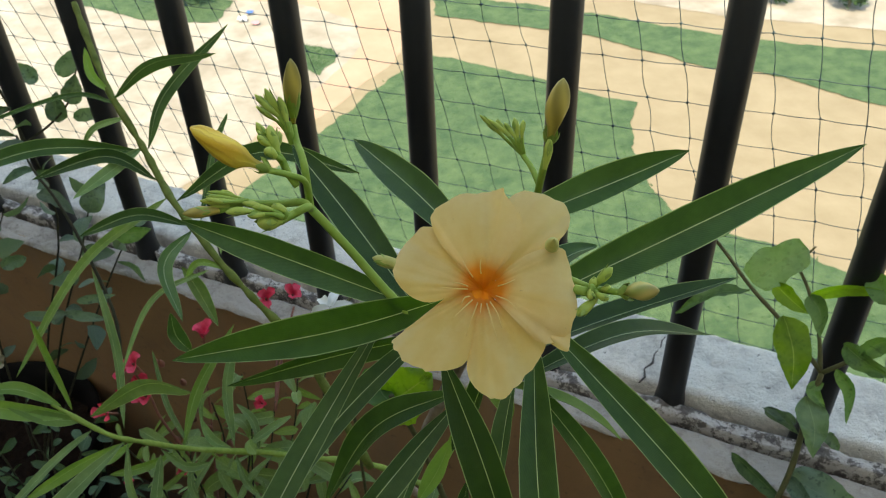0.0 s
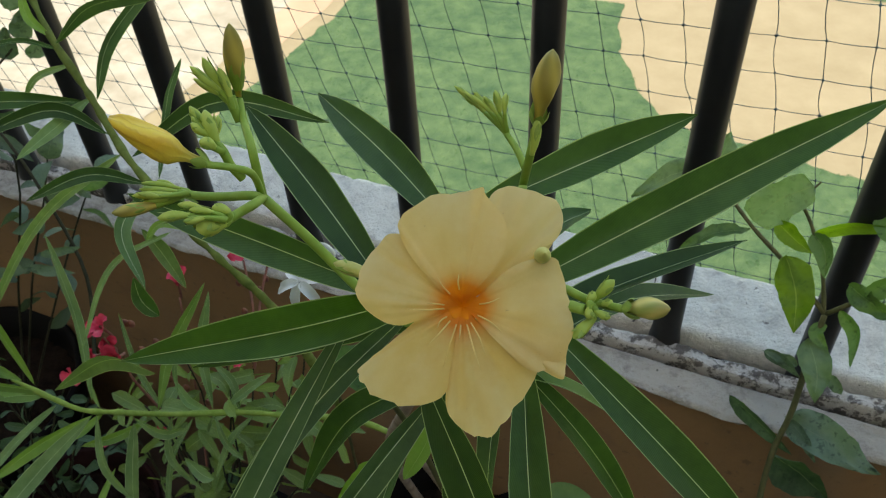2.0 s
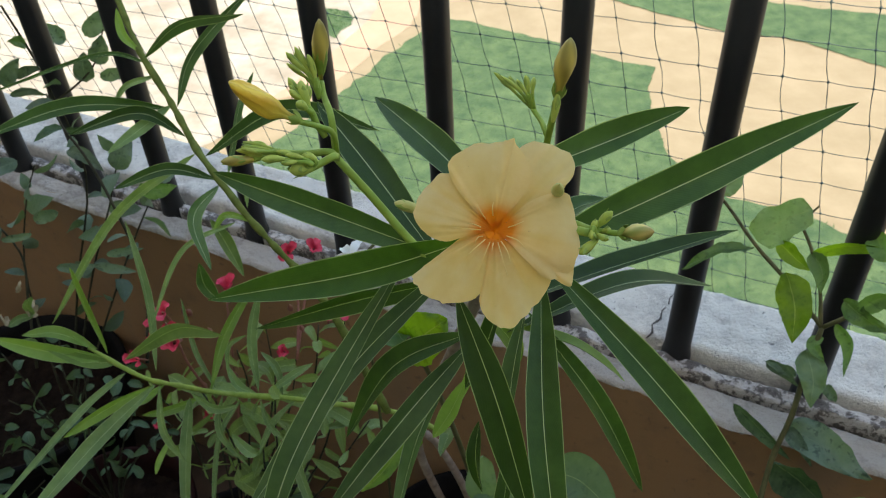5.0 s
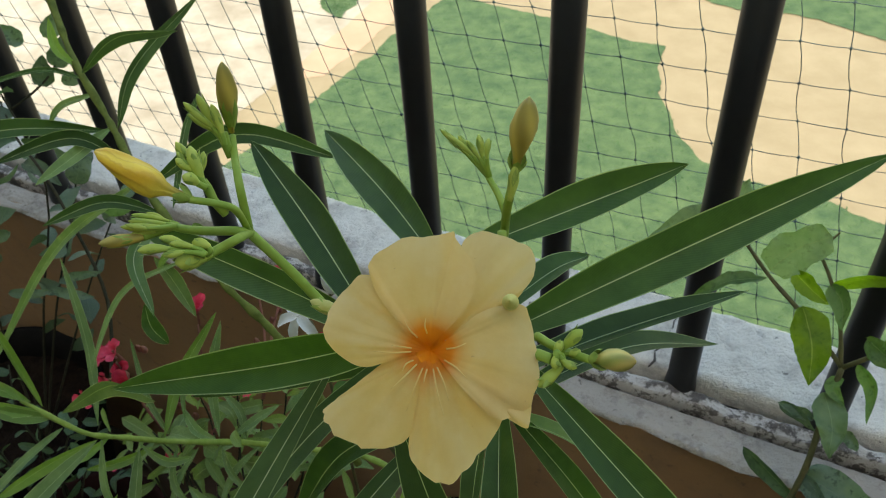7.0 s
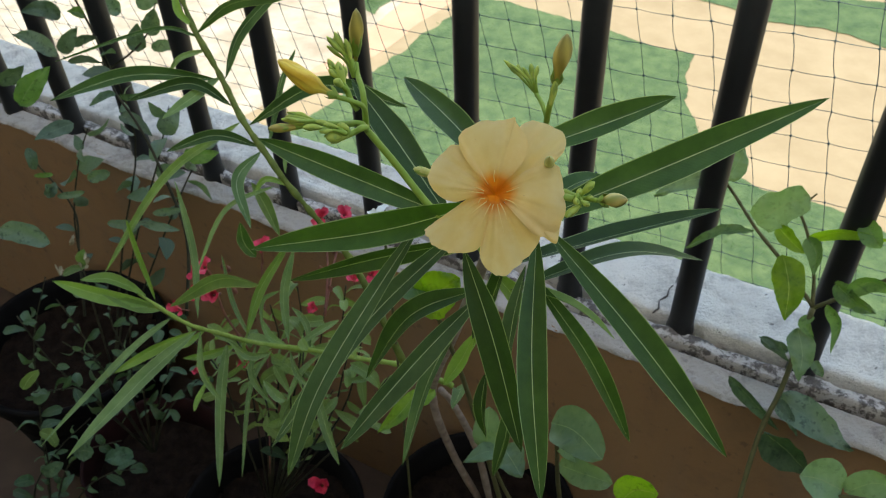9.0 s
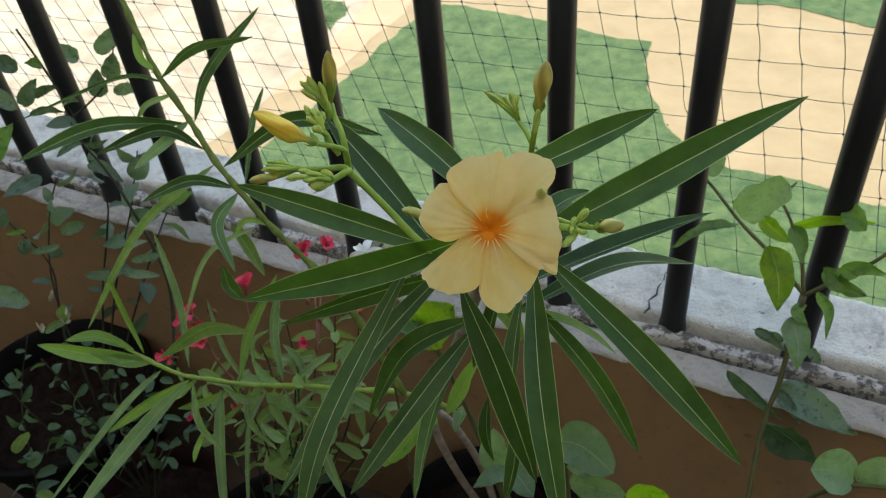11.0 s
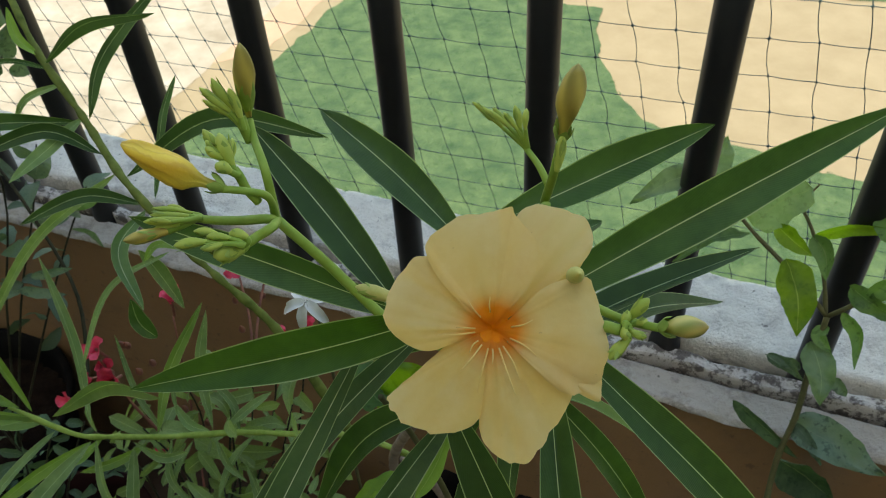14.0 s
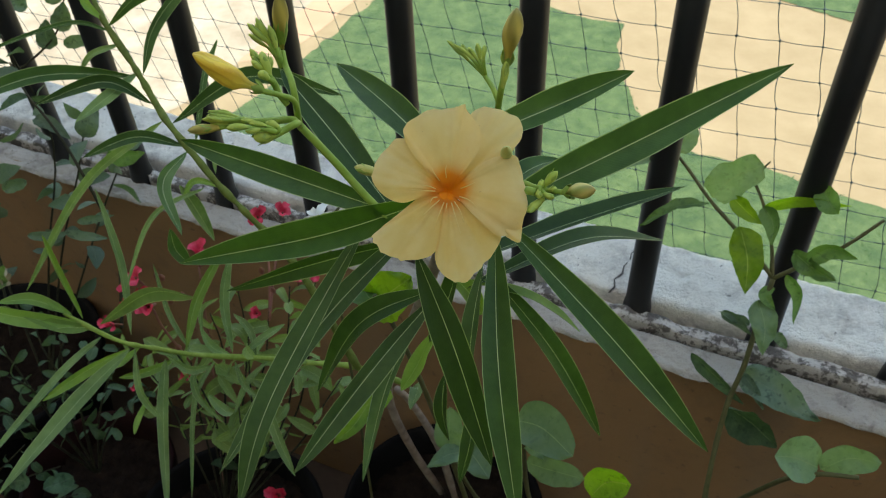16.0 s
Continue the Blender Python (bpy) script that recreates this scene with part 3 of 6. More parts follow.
# ---- the bird net ----
def bird_net():
    rows, first, last = range(-9, 17), -44, 24
    net = thing("bird_net", at_wall(-0.4, 0.80, 0.3), "dark blue-green knotted bird net hung outside the railing", "net")

    def knot(i, j):
        s = -0.1820 + 0.0402 * i + 0.0078 * j + 0.0022 * noise.noise((i * 0.9, j * 0.8, 8))
        z = 0.8486 - 0.0418 * j + 0.00222 * i + 0.0018 * noise.noise((i * 0.8, j * 0.9, 9))
        return at_wall(s, 0.80 - 0.0228 * s - 0.1263 * (z - 0.6) + 0.003 * noise.noise((i * 0.3, j * 0.25, 12)), z)

    def strand(points, r, sway, seed):
        bm = bmesh.new()
        fine = []
        for a, b in zip(points, points[1:]):
            w = sway * noise.noise(a * 23 + Vector((seed, 0, 0)))
            for f in (0.0, 0.33, 0.67):
                fine.append(a.lerp(b, f) + U * w * math.sin(math.pi * f) + Vector((0, 0, -0.0010 * math.sin(math.pi * f) + 0.3 * w * math.sin(math.pi * f))))
        fine.append(points[-1])
        loft(bm, fine, [r * (1 + 0.25 * noise.noise(p * 60)) for p in fine], 4)
        part("strand", bm, NET, net)

    for i in range(first, last + 1):
        strand([knot(i, j) for j in rows], 0.00046, 0.0042, i)
    for j in rows:
        strand([knot(i, j) for i in range(first, last + 1)], 0.00040, 0.0012, j)
    bm = bmesh.new()
    for i in range(first, last + 1):
        for j in rows:
            p = knot(i, j)
            r = 0.0019 * (1 + 0.3 * noise.noise(p * 40))
            v = [bm.verts.new(p + Vector(o) * r) for o in ((1, 0, 0), (-1, 0, 0), (0, 1, 0), (0, -1, 0), (0, 0, 1.15), (0, 0, -1.15))]
            for f in ((0, 2, 4), (2, 1, 4), (1, 3, 4), (3, 0, 4), (2, 0, 5), (1, 2, 5), (3, 1, 5), (0, 3, 5)):
                bm.faces.new([v[q] for q in f])
    tagged(part("knots", bm, NET, net), kind="stuff")


bird_net()


# ---- the ground below ----
GROUND = -3.5


def sheet(name, outline, z, mat, label, category, ragged=0.0, kind="structure"):
    """A flat patch of ground with an uneven outline."""
    bm = bmesh.new()
    ring = []
    pts = [Vector((x, y, 0)) for x, y in outline]
    for a, b in zip(pts, pts[1:] + pts[:1]):
        steps = max(1, min(200, int((b - a).length / 0.035))) if ragged else 1
        for k in range(steps):
            p = a.lerp(b, k / steps)
            p += ragged * Vector((noise.noise(p * 1.7) + 0.7 * noise.noise(p * 6) + 0.28 * noise.noise(p * 17), noise.noise(p * 1.7 + Vector((9, 0, 0))) + 0.7 * noise.noise(p * 6 + Vector((5, 0, 0))) + 0.28 * noise.noise(p * 17 + Vector((3, 0, 0))), 0))
            ring.append(bm.verts.new((p.x, p.y, z)))
    f = bm.faces.new(ring)
    if f.normal.z < 0:
        f.normal_flip()
    bmesh.ops.triangulate(bm, faces=[f])
    return tagged(part(name, bm, mat, smooth=False), label, category, kind=kind)


sheet("ground", ((-900, -60), (900, -60), (900, 1500), (-900, 1500)), GROUND, SAND, "sunlit beige sandy ground", "ground")
LAWN = ((-0.74, 7.79), (0.15, 9.05), (0.42, 9.42), (0.80, 9.30), (1.7, 8.62), (2.35, 8.08), (2.68, 7.95), (2.47, 7.5), (2.36, 7.1), (2.40, 6.8), (2.37, 6.4), (2.46, 5.95), (2.65, 5.73), (3.31, 5.28), (3.9, 4.8), (6.5, 3.0), (6.5, 1.5), (-1.8, 3.0), (-3.4, 4.4))
VERGE = ((0.75, 11.2), (2.58, 10.34), (3.92, 9.45), (5.75, 8.63), (10.5, 6.4), (10.3, 5.4), (5.17, 7.48), (4.66, 7.95), (4.1, 8.45), (3.63, 8.62), (2.43, 9.67), (0.7, 10.5))
PATCH = ((-1.05, 9.95), (-0.62, 9.75), (-0.55, 9.55), (-0.78, 9.1), (-1.0, 9.4))
FAR_VERGE = ((-3.6, 12.4), (-2.0, 11.4), (-2.1, 10.75), (-3.1, 11.0), (-5.5, 12.6))
sheet("lawn", LAWN, GROUND + 0.012, TURF, "mown green lawn beside the path", "lawn", 0.05)
sheet("lawn_verge", VERGE, GROUND + 0.012, TURF, "strip of green grass along the path", "lawn", 0.06)
sheet("lawn_patch", PATCH, GROUND + 0.012, TURF, "small patch of grass", "lawn", 0.05)
sheet("lawn_far", FAR_VERGE, GROUND + 0.012, TURF, "patch of grass beyond the paving", "lawn", 0.06)
sheet("pavement", ((0.3, 12.6), (2.7, 10.9), (4.3, 9.9), (6.0, 9.2), (12, 6.6), (40, 20), (10, 40), (-5, 30)), GROUND + 0.006, PAVING, "pale concrete paving beyond the grass strip", "pavement", 0.03)
sheet("path", ((-3.2, 7.6), (-0.9, 7.9), (0.1, 9.3), (0.55, 10.6), (0.1, 12.2), (-2.6, 11.6), (-2.4, 10.4), (-2.9, 9.0)), GROUND + 0.004, PINK_EARTH, "pinkish earth path beside the lawn", "path", 0.035)
sheet("paving_left", ((-1.55, 7.6), (-1.0, 8.5), (-0.55, 9.2), (-0.25, 9.8), (-0.4, 10.6), (-1.1, 11.2), (-2.4, 11.6), (-9, 15), (-14, 10), (-6, 6), (-3.4, 5.4)), GROUND + 0.005, PAVING, "bright worn concrete yard", "pavement", 0.035)


def inside(x, y, poly):
    hit = False
    for (x0, y0), (x1, y1) in zip(poly, poly[1:] + poly[:1]):
        if (y0 > y) != (y1 > y) and x < (x1 - x0) * (y - y0) / (y1 - y0) + x0:
            hit = not hit
    return hit


def grass():
    """Short blades all over the lawns."""
    rng = random.Random(5)
    verts, faces = [], []
    for poly, count in ((LAWN, 5000), (VERGE, 2600), (PATCH, 500), (FAR_VERGE, 900)):
        xs, ys = [p[0] for p in poly], [p[1] for p in poly]
        for _ in range(count):
            x, y = rng.uniform(min(xs), max(xs)), rng.uniform(min(ys), max(ys))
            x2, y2 = x + 0.05 * noise.noise((x * 4, y * 4, 1)), y + 0.05 * noise.noise((x * 4, y * 4, 6))
            if not inside(x2, y2, poly):
                continue
            h, a = rng.uniform(0.012, 0.032), rng.uniform(0, 6.28)
            dx, dy, w = math.cos(a), math.sin(a), rng.uniform(0.004, 0.010)
            b = len(verts)
            verts += [(x - dy * w, y + dx * w, GROUND + 0.01), (x + dy * w, y - dx * w, GROUND + 0.01), (x + dx * 0.045, y + dy * 0.045, GROUND + 0.012 + h * 0.4)]
            faces.append((b, b + 1, b + 2))
    me = bpy.data.meshes.new("grass")
    me.from_pydata(verts, [], faces)
    me.materials.append(GRASS)
    tagged(part("grass", me, GRASS), "short green grass blades on the lawn", "grass", kind="stuff")


grass()


def shrub(x, y, size, seed):
    """A low garden shrub: a few stems and many small leaves."""
    rng = random.Random(seed)
    s = thing("shrub", (x, y, GROUND), "low dark green garden shrub on the ground", "shrub", "garden shrubs")
    for _ in range(4):
        tip = Vector((x + rng.uniform(-0.4, 0.4) * size, y + rng.uniform(-0.4, 0.4) * size, GROUND + size * 0.7))
        tube("stem", ((x, y, GROUND), (x, y, GROUND + size * 0.3), tip), 0.012, 0.004, BARK, s, sides=5)
    bm = bmesh.new()
    for _ in range(420):
        d = Vector((rng.gauss(0, 1), rng.gauss(0, 1), rng.gauss(0, 0.8))).normalized() * size * 0.5 * rng.random() ** 0.4
        p = Vector((x, y, GROUND + size * 0.5)) + d
        a = Vector((rng.gauss(0, 1), rng.gauss(0, 1), rng.gauss(0, 1))).normalized()
        b = a.orthogonal().normalized() * 0.35
        k = size * 0.11
        q = [bm.verts.new(p + k * o) for o in (-a, b, a, -b)]
        bm.faces.new(q)
    tagged(part("crown", bm, SHRUB, s), kind="stuff")


for x, y, size, seed in ((4.35, 10.6, 0.45, 1), (5.1, 10.2, 0.4, 2), (5.9, 9.9, 0.5, 3), (3.3, 11.6, 0.5, 4), (-2.6, 11.6, 0.9, 5), (1.4, 11.9, 0.5, 6)):
    shrub(x, y, size, seed)

def wrapper(x, y, size, mat, label, seed):
    """A crumpled scrap of plastic on the ground."""
    bm = bmesh.new()
    bmesh.ops.create_grid(bm, x_segments=7, y_segments=7, size=size)
    for v in bm.verts:
        v.co = Vector((x, y, GROUND + 0.02)) + v.co + Vector((0.3 * size * noise.noise(v.co * 30 + Vector((seed, 0, 0))), 0, size * (0.5 + 0.6 * noise.noise(v.co * 25 + Vector((0, seed, 0))))))
    tagged(part("wrapper", bm, mat), label, "litter", "scraps on the ground")


wrapper(-1.80, 10.75, 0.06, plain_material("white_plastic", (0.6, 0.6, 0.6), (0.75, 0.75, 0.75), 9, 0.4), "small crumpled white plastic wrapper on the ground", 2)
wrapper(-1.72, 10.95, 0.045, plain_material("blue_plastic", (0.05, 0.14, 0.5), (0.08, 0.2, 0.6), 9, 0.4), "small crumpled blue plastic wrapper on the ground", 5)
wrapper(-1.62, 10.62, 0.05, plain_material("pink_plastic", (0.6, 0.2, 0.25), (0.7, 0.3, 0.32), 9, 0.4), "small crumpled pink plastic wrapper on the ground", 8)

# ---- pots ----
def pot(x, y, rim, radius, mat, label, foot=0.72):
    p = thing("plant_pot", (x, y, 0), label, "pot", "pots along the parapet")
    bm = bmesh.new()
    prof = [(radius * foot * 0.98, 0.0), (radius * foot, 0.012), (radius * 0.93, rim - 0.04), (radius * 0.94, rim - 0.035), (radius, rim - 0.03), (radius * 1.02, rim - 0.004), (radius, rim), (radius * 0.955, rim - 0.003), (radius * 0.9, rim - 0.05), (radius * 0.88, rim - 0.09)]
    rings = [[bm.verts.new((x + r * math.cos(a), y + r * math.sin(a), z)) for a in [2 * math.pi * k / 48 for k in range(48)]] for r, z in prof]
    for a, b in zip(rings, rings[1:]):
        for k in range(48):
            bm.faces.new((a[k], a[(k + 1) % 48], b[(k + 1) % 48], b[k]))
    bm.faces.new(rings[0][::-1])
    part("pot_body", bm, mat, p)
    bm = bmesh.new()
    bmesh.ops.create_grid(bm, x_segments=40, y_segments=40, size=radius * 0.93)
    bmesh.ops.delete(bm, geom=[v for v in bm.verts if v.co.length > radius * 0.93], context="VERTS")
    for v in bm.verts:
        v.co += Vector((x, y, rim - 0.05 + 0.008 * noise.noise((v.co + Vector((x, y, 0))) * 30)))
    part("soil", bm, SOIL, p, "dark potting soil")
    return p


pot(0.035, 0.509, 0.24, 0.125, POT_BLACK, "round black plastic plant pot full of soil")
pot(-0.235, 0.519, 0.24, 0.12, POT_BLACK, "round black plastic plant pot full of soil")
pot(-0.421, 0.631, 0.22, 0.10, POT_RED, "round maroon plastic plant pot full of soil")
pot(-0.600, 0.84, 0.24, 0.150, POT_BLACK, "round black plastic plant pot full of soil")
pot(-0.62, 0.40, 0.16, 0.10, POT_RED, "round maroon plastic plant pot full of soil")

# ---- the oleander in flower ----
oleander = thing("oleander", (0.035, 0.509, 0), "oleander shrub with long dark leaves and one open pale yellow flower", "plant")
# stems
tube("stem", ((0.0360, 0.5406, 0.2225), (0.0048, 0.5073, 0.3788), (-0.0129, 0.4696, 0.5369), (0.0096, 0.3951, 0.7083), (0.0296, 0.3205, 0.8584), (0.0326, 0.2684, 0.9347)), 0.0048, 0.0036, BARK, oleander, "grey woody stem", sides=10, knobs=0.15)
tube("stem", ((0.0542, 0.5274, 0.2152), (0.0349, 0.5063, 0.3785), (0.0100, 0.4781, 0.5053), (-0.0037, 0.4617, 0.5559)), 0.0044, 0.0034, BARK, oleander, "grey woody stem", sides=10, knobs=0.15)
tube("flower_stalk", ((0.0326, 0.2684, 0.9347), (0.0119, 0.2738, 0.9399), (-0.0002, 0.2844, 0.9449), (-0.0176, 0.2946, 0.9670), (-0.0317, 0.2988, 0.9872)), 0.0022, 0.0019, STEM, oleander, sides=10)
tube("flower_stalk", ((0.0326, 0.2684, 0.9347), (0.0322, 0.2460, 0.9699), (0.0309, 0.2291, 0.9964)), 0.0022, 0.0016, STEM, oleander)
tube("flower_stalk", ((0.0326, 0.2684, 0.9347), (0.0493, 0.2524, 0.9637), (0.0574, 0.2637, 0.9871), (0.0581, 0.2681, 1.0051)), 0.0022, 0.0016, STEM, oleander)
tube("flower_stalk", ((0.0326, 0.2684, 0.9347), (0.0502, 0.2361, 0.9758), (0.0601, 0.2175, 1.0023), (0.0652, 0.2114, 1.0070)), 0.0022, 0.0016, STEM, oleander)
# long leaves of the upper whorls
leaf(oleander, (0.0476, 0.2926, 0.9191), (0.1337, 0.3164, 0.9399), (0.2238, 0.3244, 0.9796), 0.0217, (0.02, -0.57, 0.82))
leaf(oleander, (0.0407, 0.3082, 0.9575), (0.0940, 0.3176, 0.9702), (0.1345, 0.3130, 0.9914), 0.0174, (-0.21, -0.42, 0.89))
leaf(oleander, (0.0407, 0.3129, 0.9417), (0.0145, 0.3821, 0.9331), (-0.0181, 0.4507, 0.9261), 0.0195, (-0.39, -0.06, 0.92))
leaf(oleander, (0.0121, 0.2970, 0.9210), (-0.0187, 0.3613, 0.9309), (-0.0510, 0.4166, 0.9465), 0.0195, (-0.11, -0.26, 0.96))
leaf(oleander, (0.0186, 0.2972, 0.9213), (-0.0516, 0.3563, 0.9120), (-0.1173, 0.4002, 0.9131), 0.0179, (-0.49, -0.60, 0.63))
leaf(oleander, (0.0288, 0.2689, 0.9584), (-0.0286, 0.2886, 0.9243), (-0.1094, 0.3008, 0.9026), 0.0200, (-0.46, -0.59, 0.66), LEAF_LIT)
leaf(oleander, (0.0520, 0.3020, 0.9063), (-0.0290, 0.3410, 0.8560), (-0.1075, 0.3678, 0.8094), 0.0140, (-0.54, -0.84, 0.02))
leaf(oleander, (-0.0025, 0.2971, 0.9294), (-0.0669, 0.2451, 0.8485), (-0.0995, 0.2302, 0.7670), 0.0148, (-0.43, -0.84, 0.33), LEAF_SHEEN)
tube("leaf_stalk", ((0.0300, 0.2900, 0.9030), (0.0120, 0.2960, 0.9200), (-0.0050, 0.2951, 0.9262)), 0.0014, 0.0009, STEM, oleander, sides=6)
leaf(oleander, (0.0257, 0.3097, 0.9119), (-0.0451, 0.3036, 0.8329), (-0.1177, 0.2655, 0.7487), 0.0155, (-0.51, -0.66, 0.54), LEAF_SHEEN)
leaf(oleander, (0.0285, 0.2987, 0.8648), (-0.0172, 0.3005, 0.8393), (-0.0501, 0.2947, 0.7845), 0.017, (-0.66, -0.36, 0.66))
leaf(oleander, (0.0293, 0.2971, 0.8611), (-0.0148, 0.2654, 0.8330), (-0.0637, 0.2364, 0.7860), 0.0158, (0.03, -0.93, 0.38), LEAF_SHEEN)
leaf(oleander, (0.0175, 0.3000, 0.8380), (-0.0060, 0.2766, 0.8048), (-0.0265, 0.2458, 0.7527), 0.0127, (-0.69, -0.40, 0.61), LEAF_SHEEN)
leaf(oleander, (0.0171, 0.2392, 0.9539), (0.0312, 0.2072, 0.9166), (0.0446, 0.1838, 0.8557), 0.0166, (-0.20, -0.88, 0.44), LEAF)
leaf(oleander, (0.0543, 0.2442, 0.9597), (0.0479, 0.1877, 0.9252), (0.0493, 0.1384, 0.8794), 0.0150, (-0.04, -0.64, 0.77), LEAF)
leaf(oleander, (0.0528, 0.2709, 0.9100), (0.0442, 0.2530, 0.8779), (0.0402, 0.2446, 0.8314), 0.011, (-0.77, -0.55, 0.31), LEAF_SHEEN)
leaf(oleander, (0.0623, 0.2772, 0.9343), (0.1118, 0.2271, 0.8918), (0.1613, 0.1931, 0.8303), 0.0180, (0.27, -0.71, 0.65), LEAF)
leaf(oleander, (0.0588, 0.3006, 0.8758), (0.0991, 0.2816, 0.8127), (0.1356, 0.2806, 0.7192), 0.0145, (0.54, -0.77, 0.33), LEAF)
leaf(oleander, (0.0462, 0.3002, 0.8675), (0.0852, 0.2933, 0.8524), (0.1147, 0.2870, 0.8259), 0.0127, (0.54, 0.16, 0.83), LEAF_FRESH)
leaf(oleander, (0.0369, 0.2891, 0.8898), (0.1134, 0.3301, 0.8759), (0.1888, 0.3449, 0.8837), 0.0166, (0.03, 0.15, 0.99), LEAF)
leaf(oleander, (0.0468, 0.2941, 0.8670), (0.1277, 0.3448, 0.8474), (0.1942, 0.3723, 0.8113), 0.0157, (0.32, 0.15, 0.94), LEAF)
leaf(oleander, (0.0461, 0.3093, 0.9065), (0.0877, 0.3438, 0.9075), (0.1115, 0.3604, 0.9021), 0.0145, (0.01, 0.07, 1.00))
leaf(oleander, (0.0442, 0.2856, 0.9099), (0.0348, 0.2864, 0.8672), (0.0225, 0.2890, 0.8282), 0.0127, (-0.86, -0.47, 0.21))
# smaller leaves lower on the stems
leaf(oleander, (0.0260, 0.3315, 0.7858), (0.0152, 0.3231, 0.7651), (0.0023, 0.3164, 0.7469), 0.0119, (-0.54, -0.62, 0.57), LEAF_FRESH)
leaf(oleander, (0.0305, 0.3403, 0.7940), (0.0281, 0.3350, 0.7756), (0.0043, 0.3232, 0.7395), 0.0102, (-0.84, -0.25, 0.48), LEAF_FRESH)
leaf(oleander, (0.0344, 0.3350, 0.7366), (0.0303, 0.3213, 0.7131), (0.0335, 0.3137, 0.6831), 0.0127, (-0.69, -0.67, 0.28))
leaf(oleander, (0.0506, 0.3026, 0.7631), (0.0456, 0.2804, 0.7337), (0.0358, 0.2673, 0.7003), 0.0119, (-0.70, -0.54, 0.47))
leaf(oleander, (-0.0076, 0.4125, 0.6191), (-0.0317, 0.3876, 0.6264), (-0.0573, 0.3586, 0.6322), 0.019, (0.11, 0.14, 0.98), LEAF_BACKLIT, "ovate", 0.35, 0.2)
leaf(oleander, (0.0076, 0.4387, 0.5759), (0.0160, 0.4366, 0.5869), (0.0072, 0.4160, 0.5838), 0.0136, (0.02, 0.33, 0.94), LEAF_PALE)
leaf(oleander, (0.0350, 0.2915, 0.8863), (0.0477, 0.2950, 0.8626), (0.0558, 0.2978, 0.8385), 0.0119, (0.66, -0.73, 0.19), LEAF_FRESH)
# the flower cluster: stalks, buds
tube("flower_stalk", ((-0.0317, 0.2988, 0.9872), (-0.0301, 0.2841, 1.0100), (-0.0352, 0.2814, 1.0160), (-0.0424, 0.2776, 1.0216)), 0.0014, 0.0012, STEM, oleander)
bud(oleander, (-0.0416, 0.2784, 1.0207), (-0.0690, 0.2853, 1.0380), 0.0049, YELLOW_BUD, "yellow_bud", "closed deep yellow flower bud", 0.0008, blunt=1.0)
sepals(oleander, (-0.0416, 0.2784, 1.0207), (-0.0696, 0.2855, 1.0384), 0.006, 0.0028)
tube("flower_stalk", ((-0.0317, 0.2988, 0.9872), (-0.0321, 0.3038, 1.0063), (-0.0358, 0.3217, 1.0060), (-0.0370, 0.3306, 1.0087)), 0.0017, 0.0014, STEM, oleander)
bud(oleander, (-0.0371, 0.3314, 1.0100), (-0.0338, 0.3298, 1.0406), 0.0039, OLIVE_BUD, "green_bud", "closed olive green flower bud")
sepals(oleander, (-0.0370, 0.3318, 1.0106), (-0.0338, 0.3298, 1.0406), 0.016, 0.0030)
tube("bud_stalk", ((-0.0377, 0.3236, 1.0040), (-0.0389, 0.3256, 1.0091), (-0.0395, 0.3268, 1.0128)), 0.0017, 0.0022, STEM, oleander)
finger(oleander, (-0.0410, 0.3283, 1.0137), (-0.0470, 0.3345, 1.0257), 0.0021, BUD_GREEN, (-0.0393, 0.3261, 1.0082))
finger(oleander, (-0.0418, 0.3260, 1.0160), (-0.0505, 0.3274, 1.0270), 0.0018, BUD_GREEN, (-0.0388, 0.3237, 1.0098))
finger(oleander, (-0.0387, 0.3241, 1.0140), (-0.0410, 0.3281, 1.0248), 0.0021, BUD_GREEN, (-0.0387, 0.3229, 1.0104))
finger(oleander, (-0.0434, 0.3301, 1.0117), (-0.0517, 0.3327, 1.0186), 0.0014, BUD_GREEN, (-0.0398, 0.3286, 1.0065))
finger(oleander, (-0.0420, 0.3319, 1.0103), (-0.0485, 0.3375, 1.0213), 0.0015, BUD_GREEN, (-0.0401, 0.3302, 1.0054))
tube("flower_stalk", ((-0.0334, 0.2824, 1.0103), (-0.0361, 0.2833, 1.0154), (-0.0375, 0.2849, 1.0196), (-0.0390, 0.2863, 1.0219)), 0.0015, 0.0017, STEM, oleander)
finger(oleander, (-0.0389, 0.2847, 1.0231), (-0.0412, 0.2911, 1.0330), 0.0029, BUD_GREEN, (-0.0376, 0.2844, 1.0206))
finger(oleander, (-0.0407, 0.2888, 1.0224), (-0.0464, 0.2946, 1.0327), 0.0023, BUD_GREEN, (-0.0382, 0.2875, 1.0183))
finger(oleander, (-0.0408, 0.2857, 1.0268), (-0.0457, 0.2875, 1.0311), 0.0018, BUD_GREEN, (-0.0374, 0.2836, 1.0212))
finger(oleander, (-0.0390, 0.2818, 1.0244), (-0.0429, 0.2805, 1.0291), 0.0024, BUD_GREEN, (-0.0370, 0.2820, 1.0224))
finger(oleander, (-0.0398, 0.2893, 1.0229), (-0.0381, 0.2937, 1.0286), 0.0016, BUD_GREEN, (-0.0382, 0.2875, 1.0183))
finger(oleander, (-0.0406, 0.2863, 1.0242), (-0.0457, 0.2903, 1.0316), 0.0016, BUD_GREEN, (-0.0377, 0.2852, 1.0200))
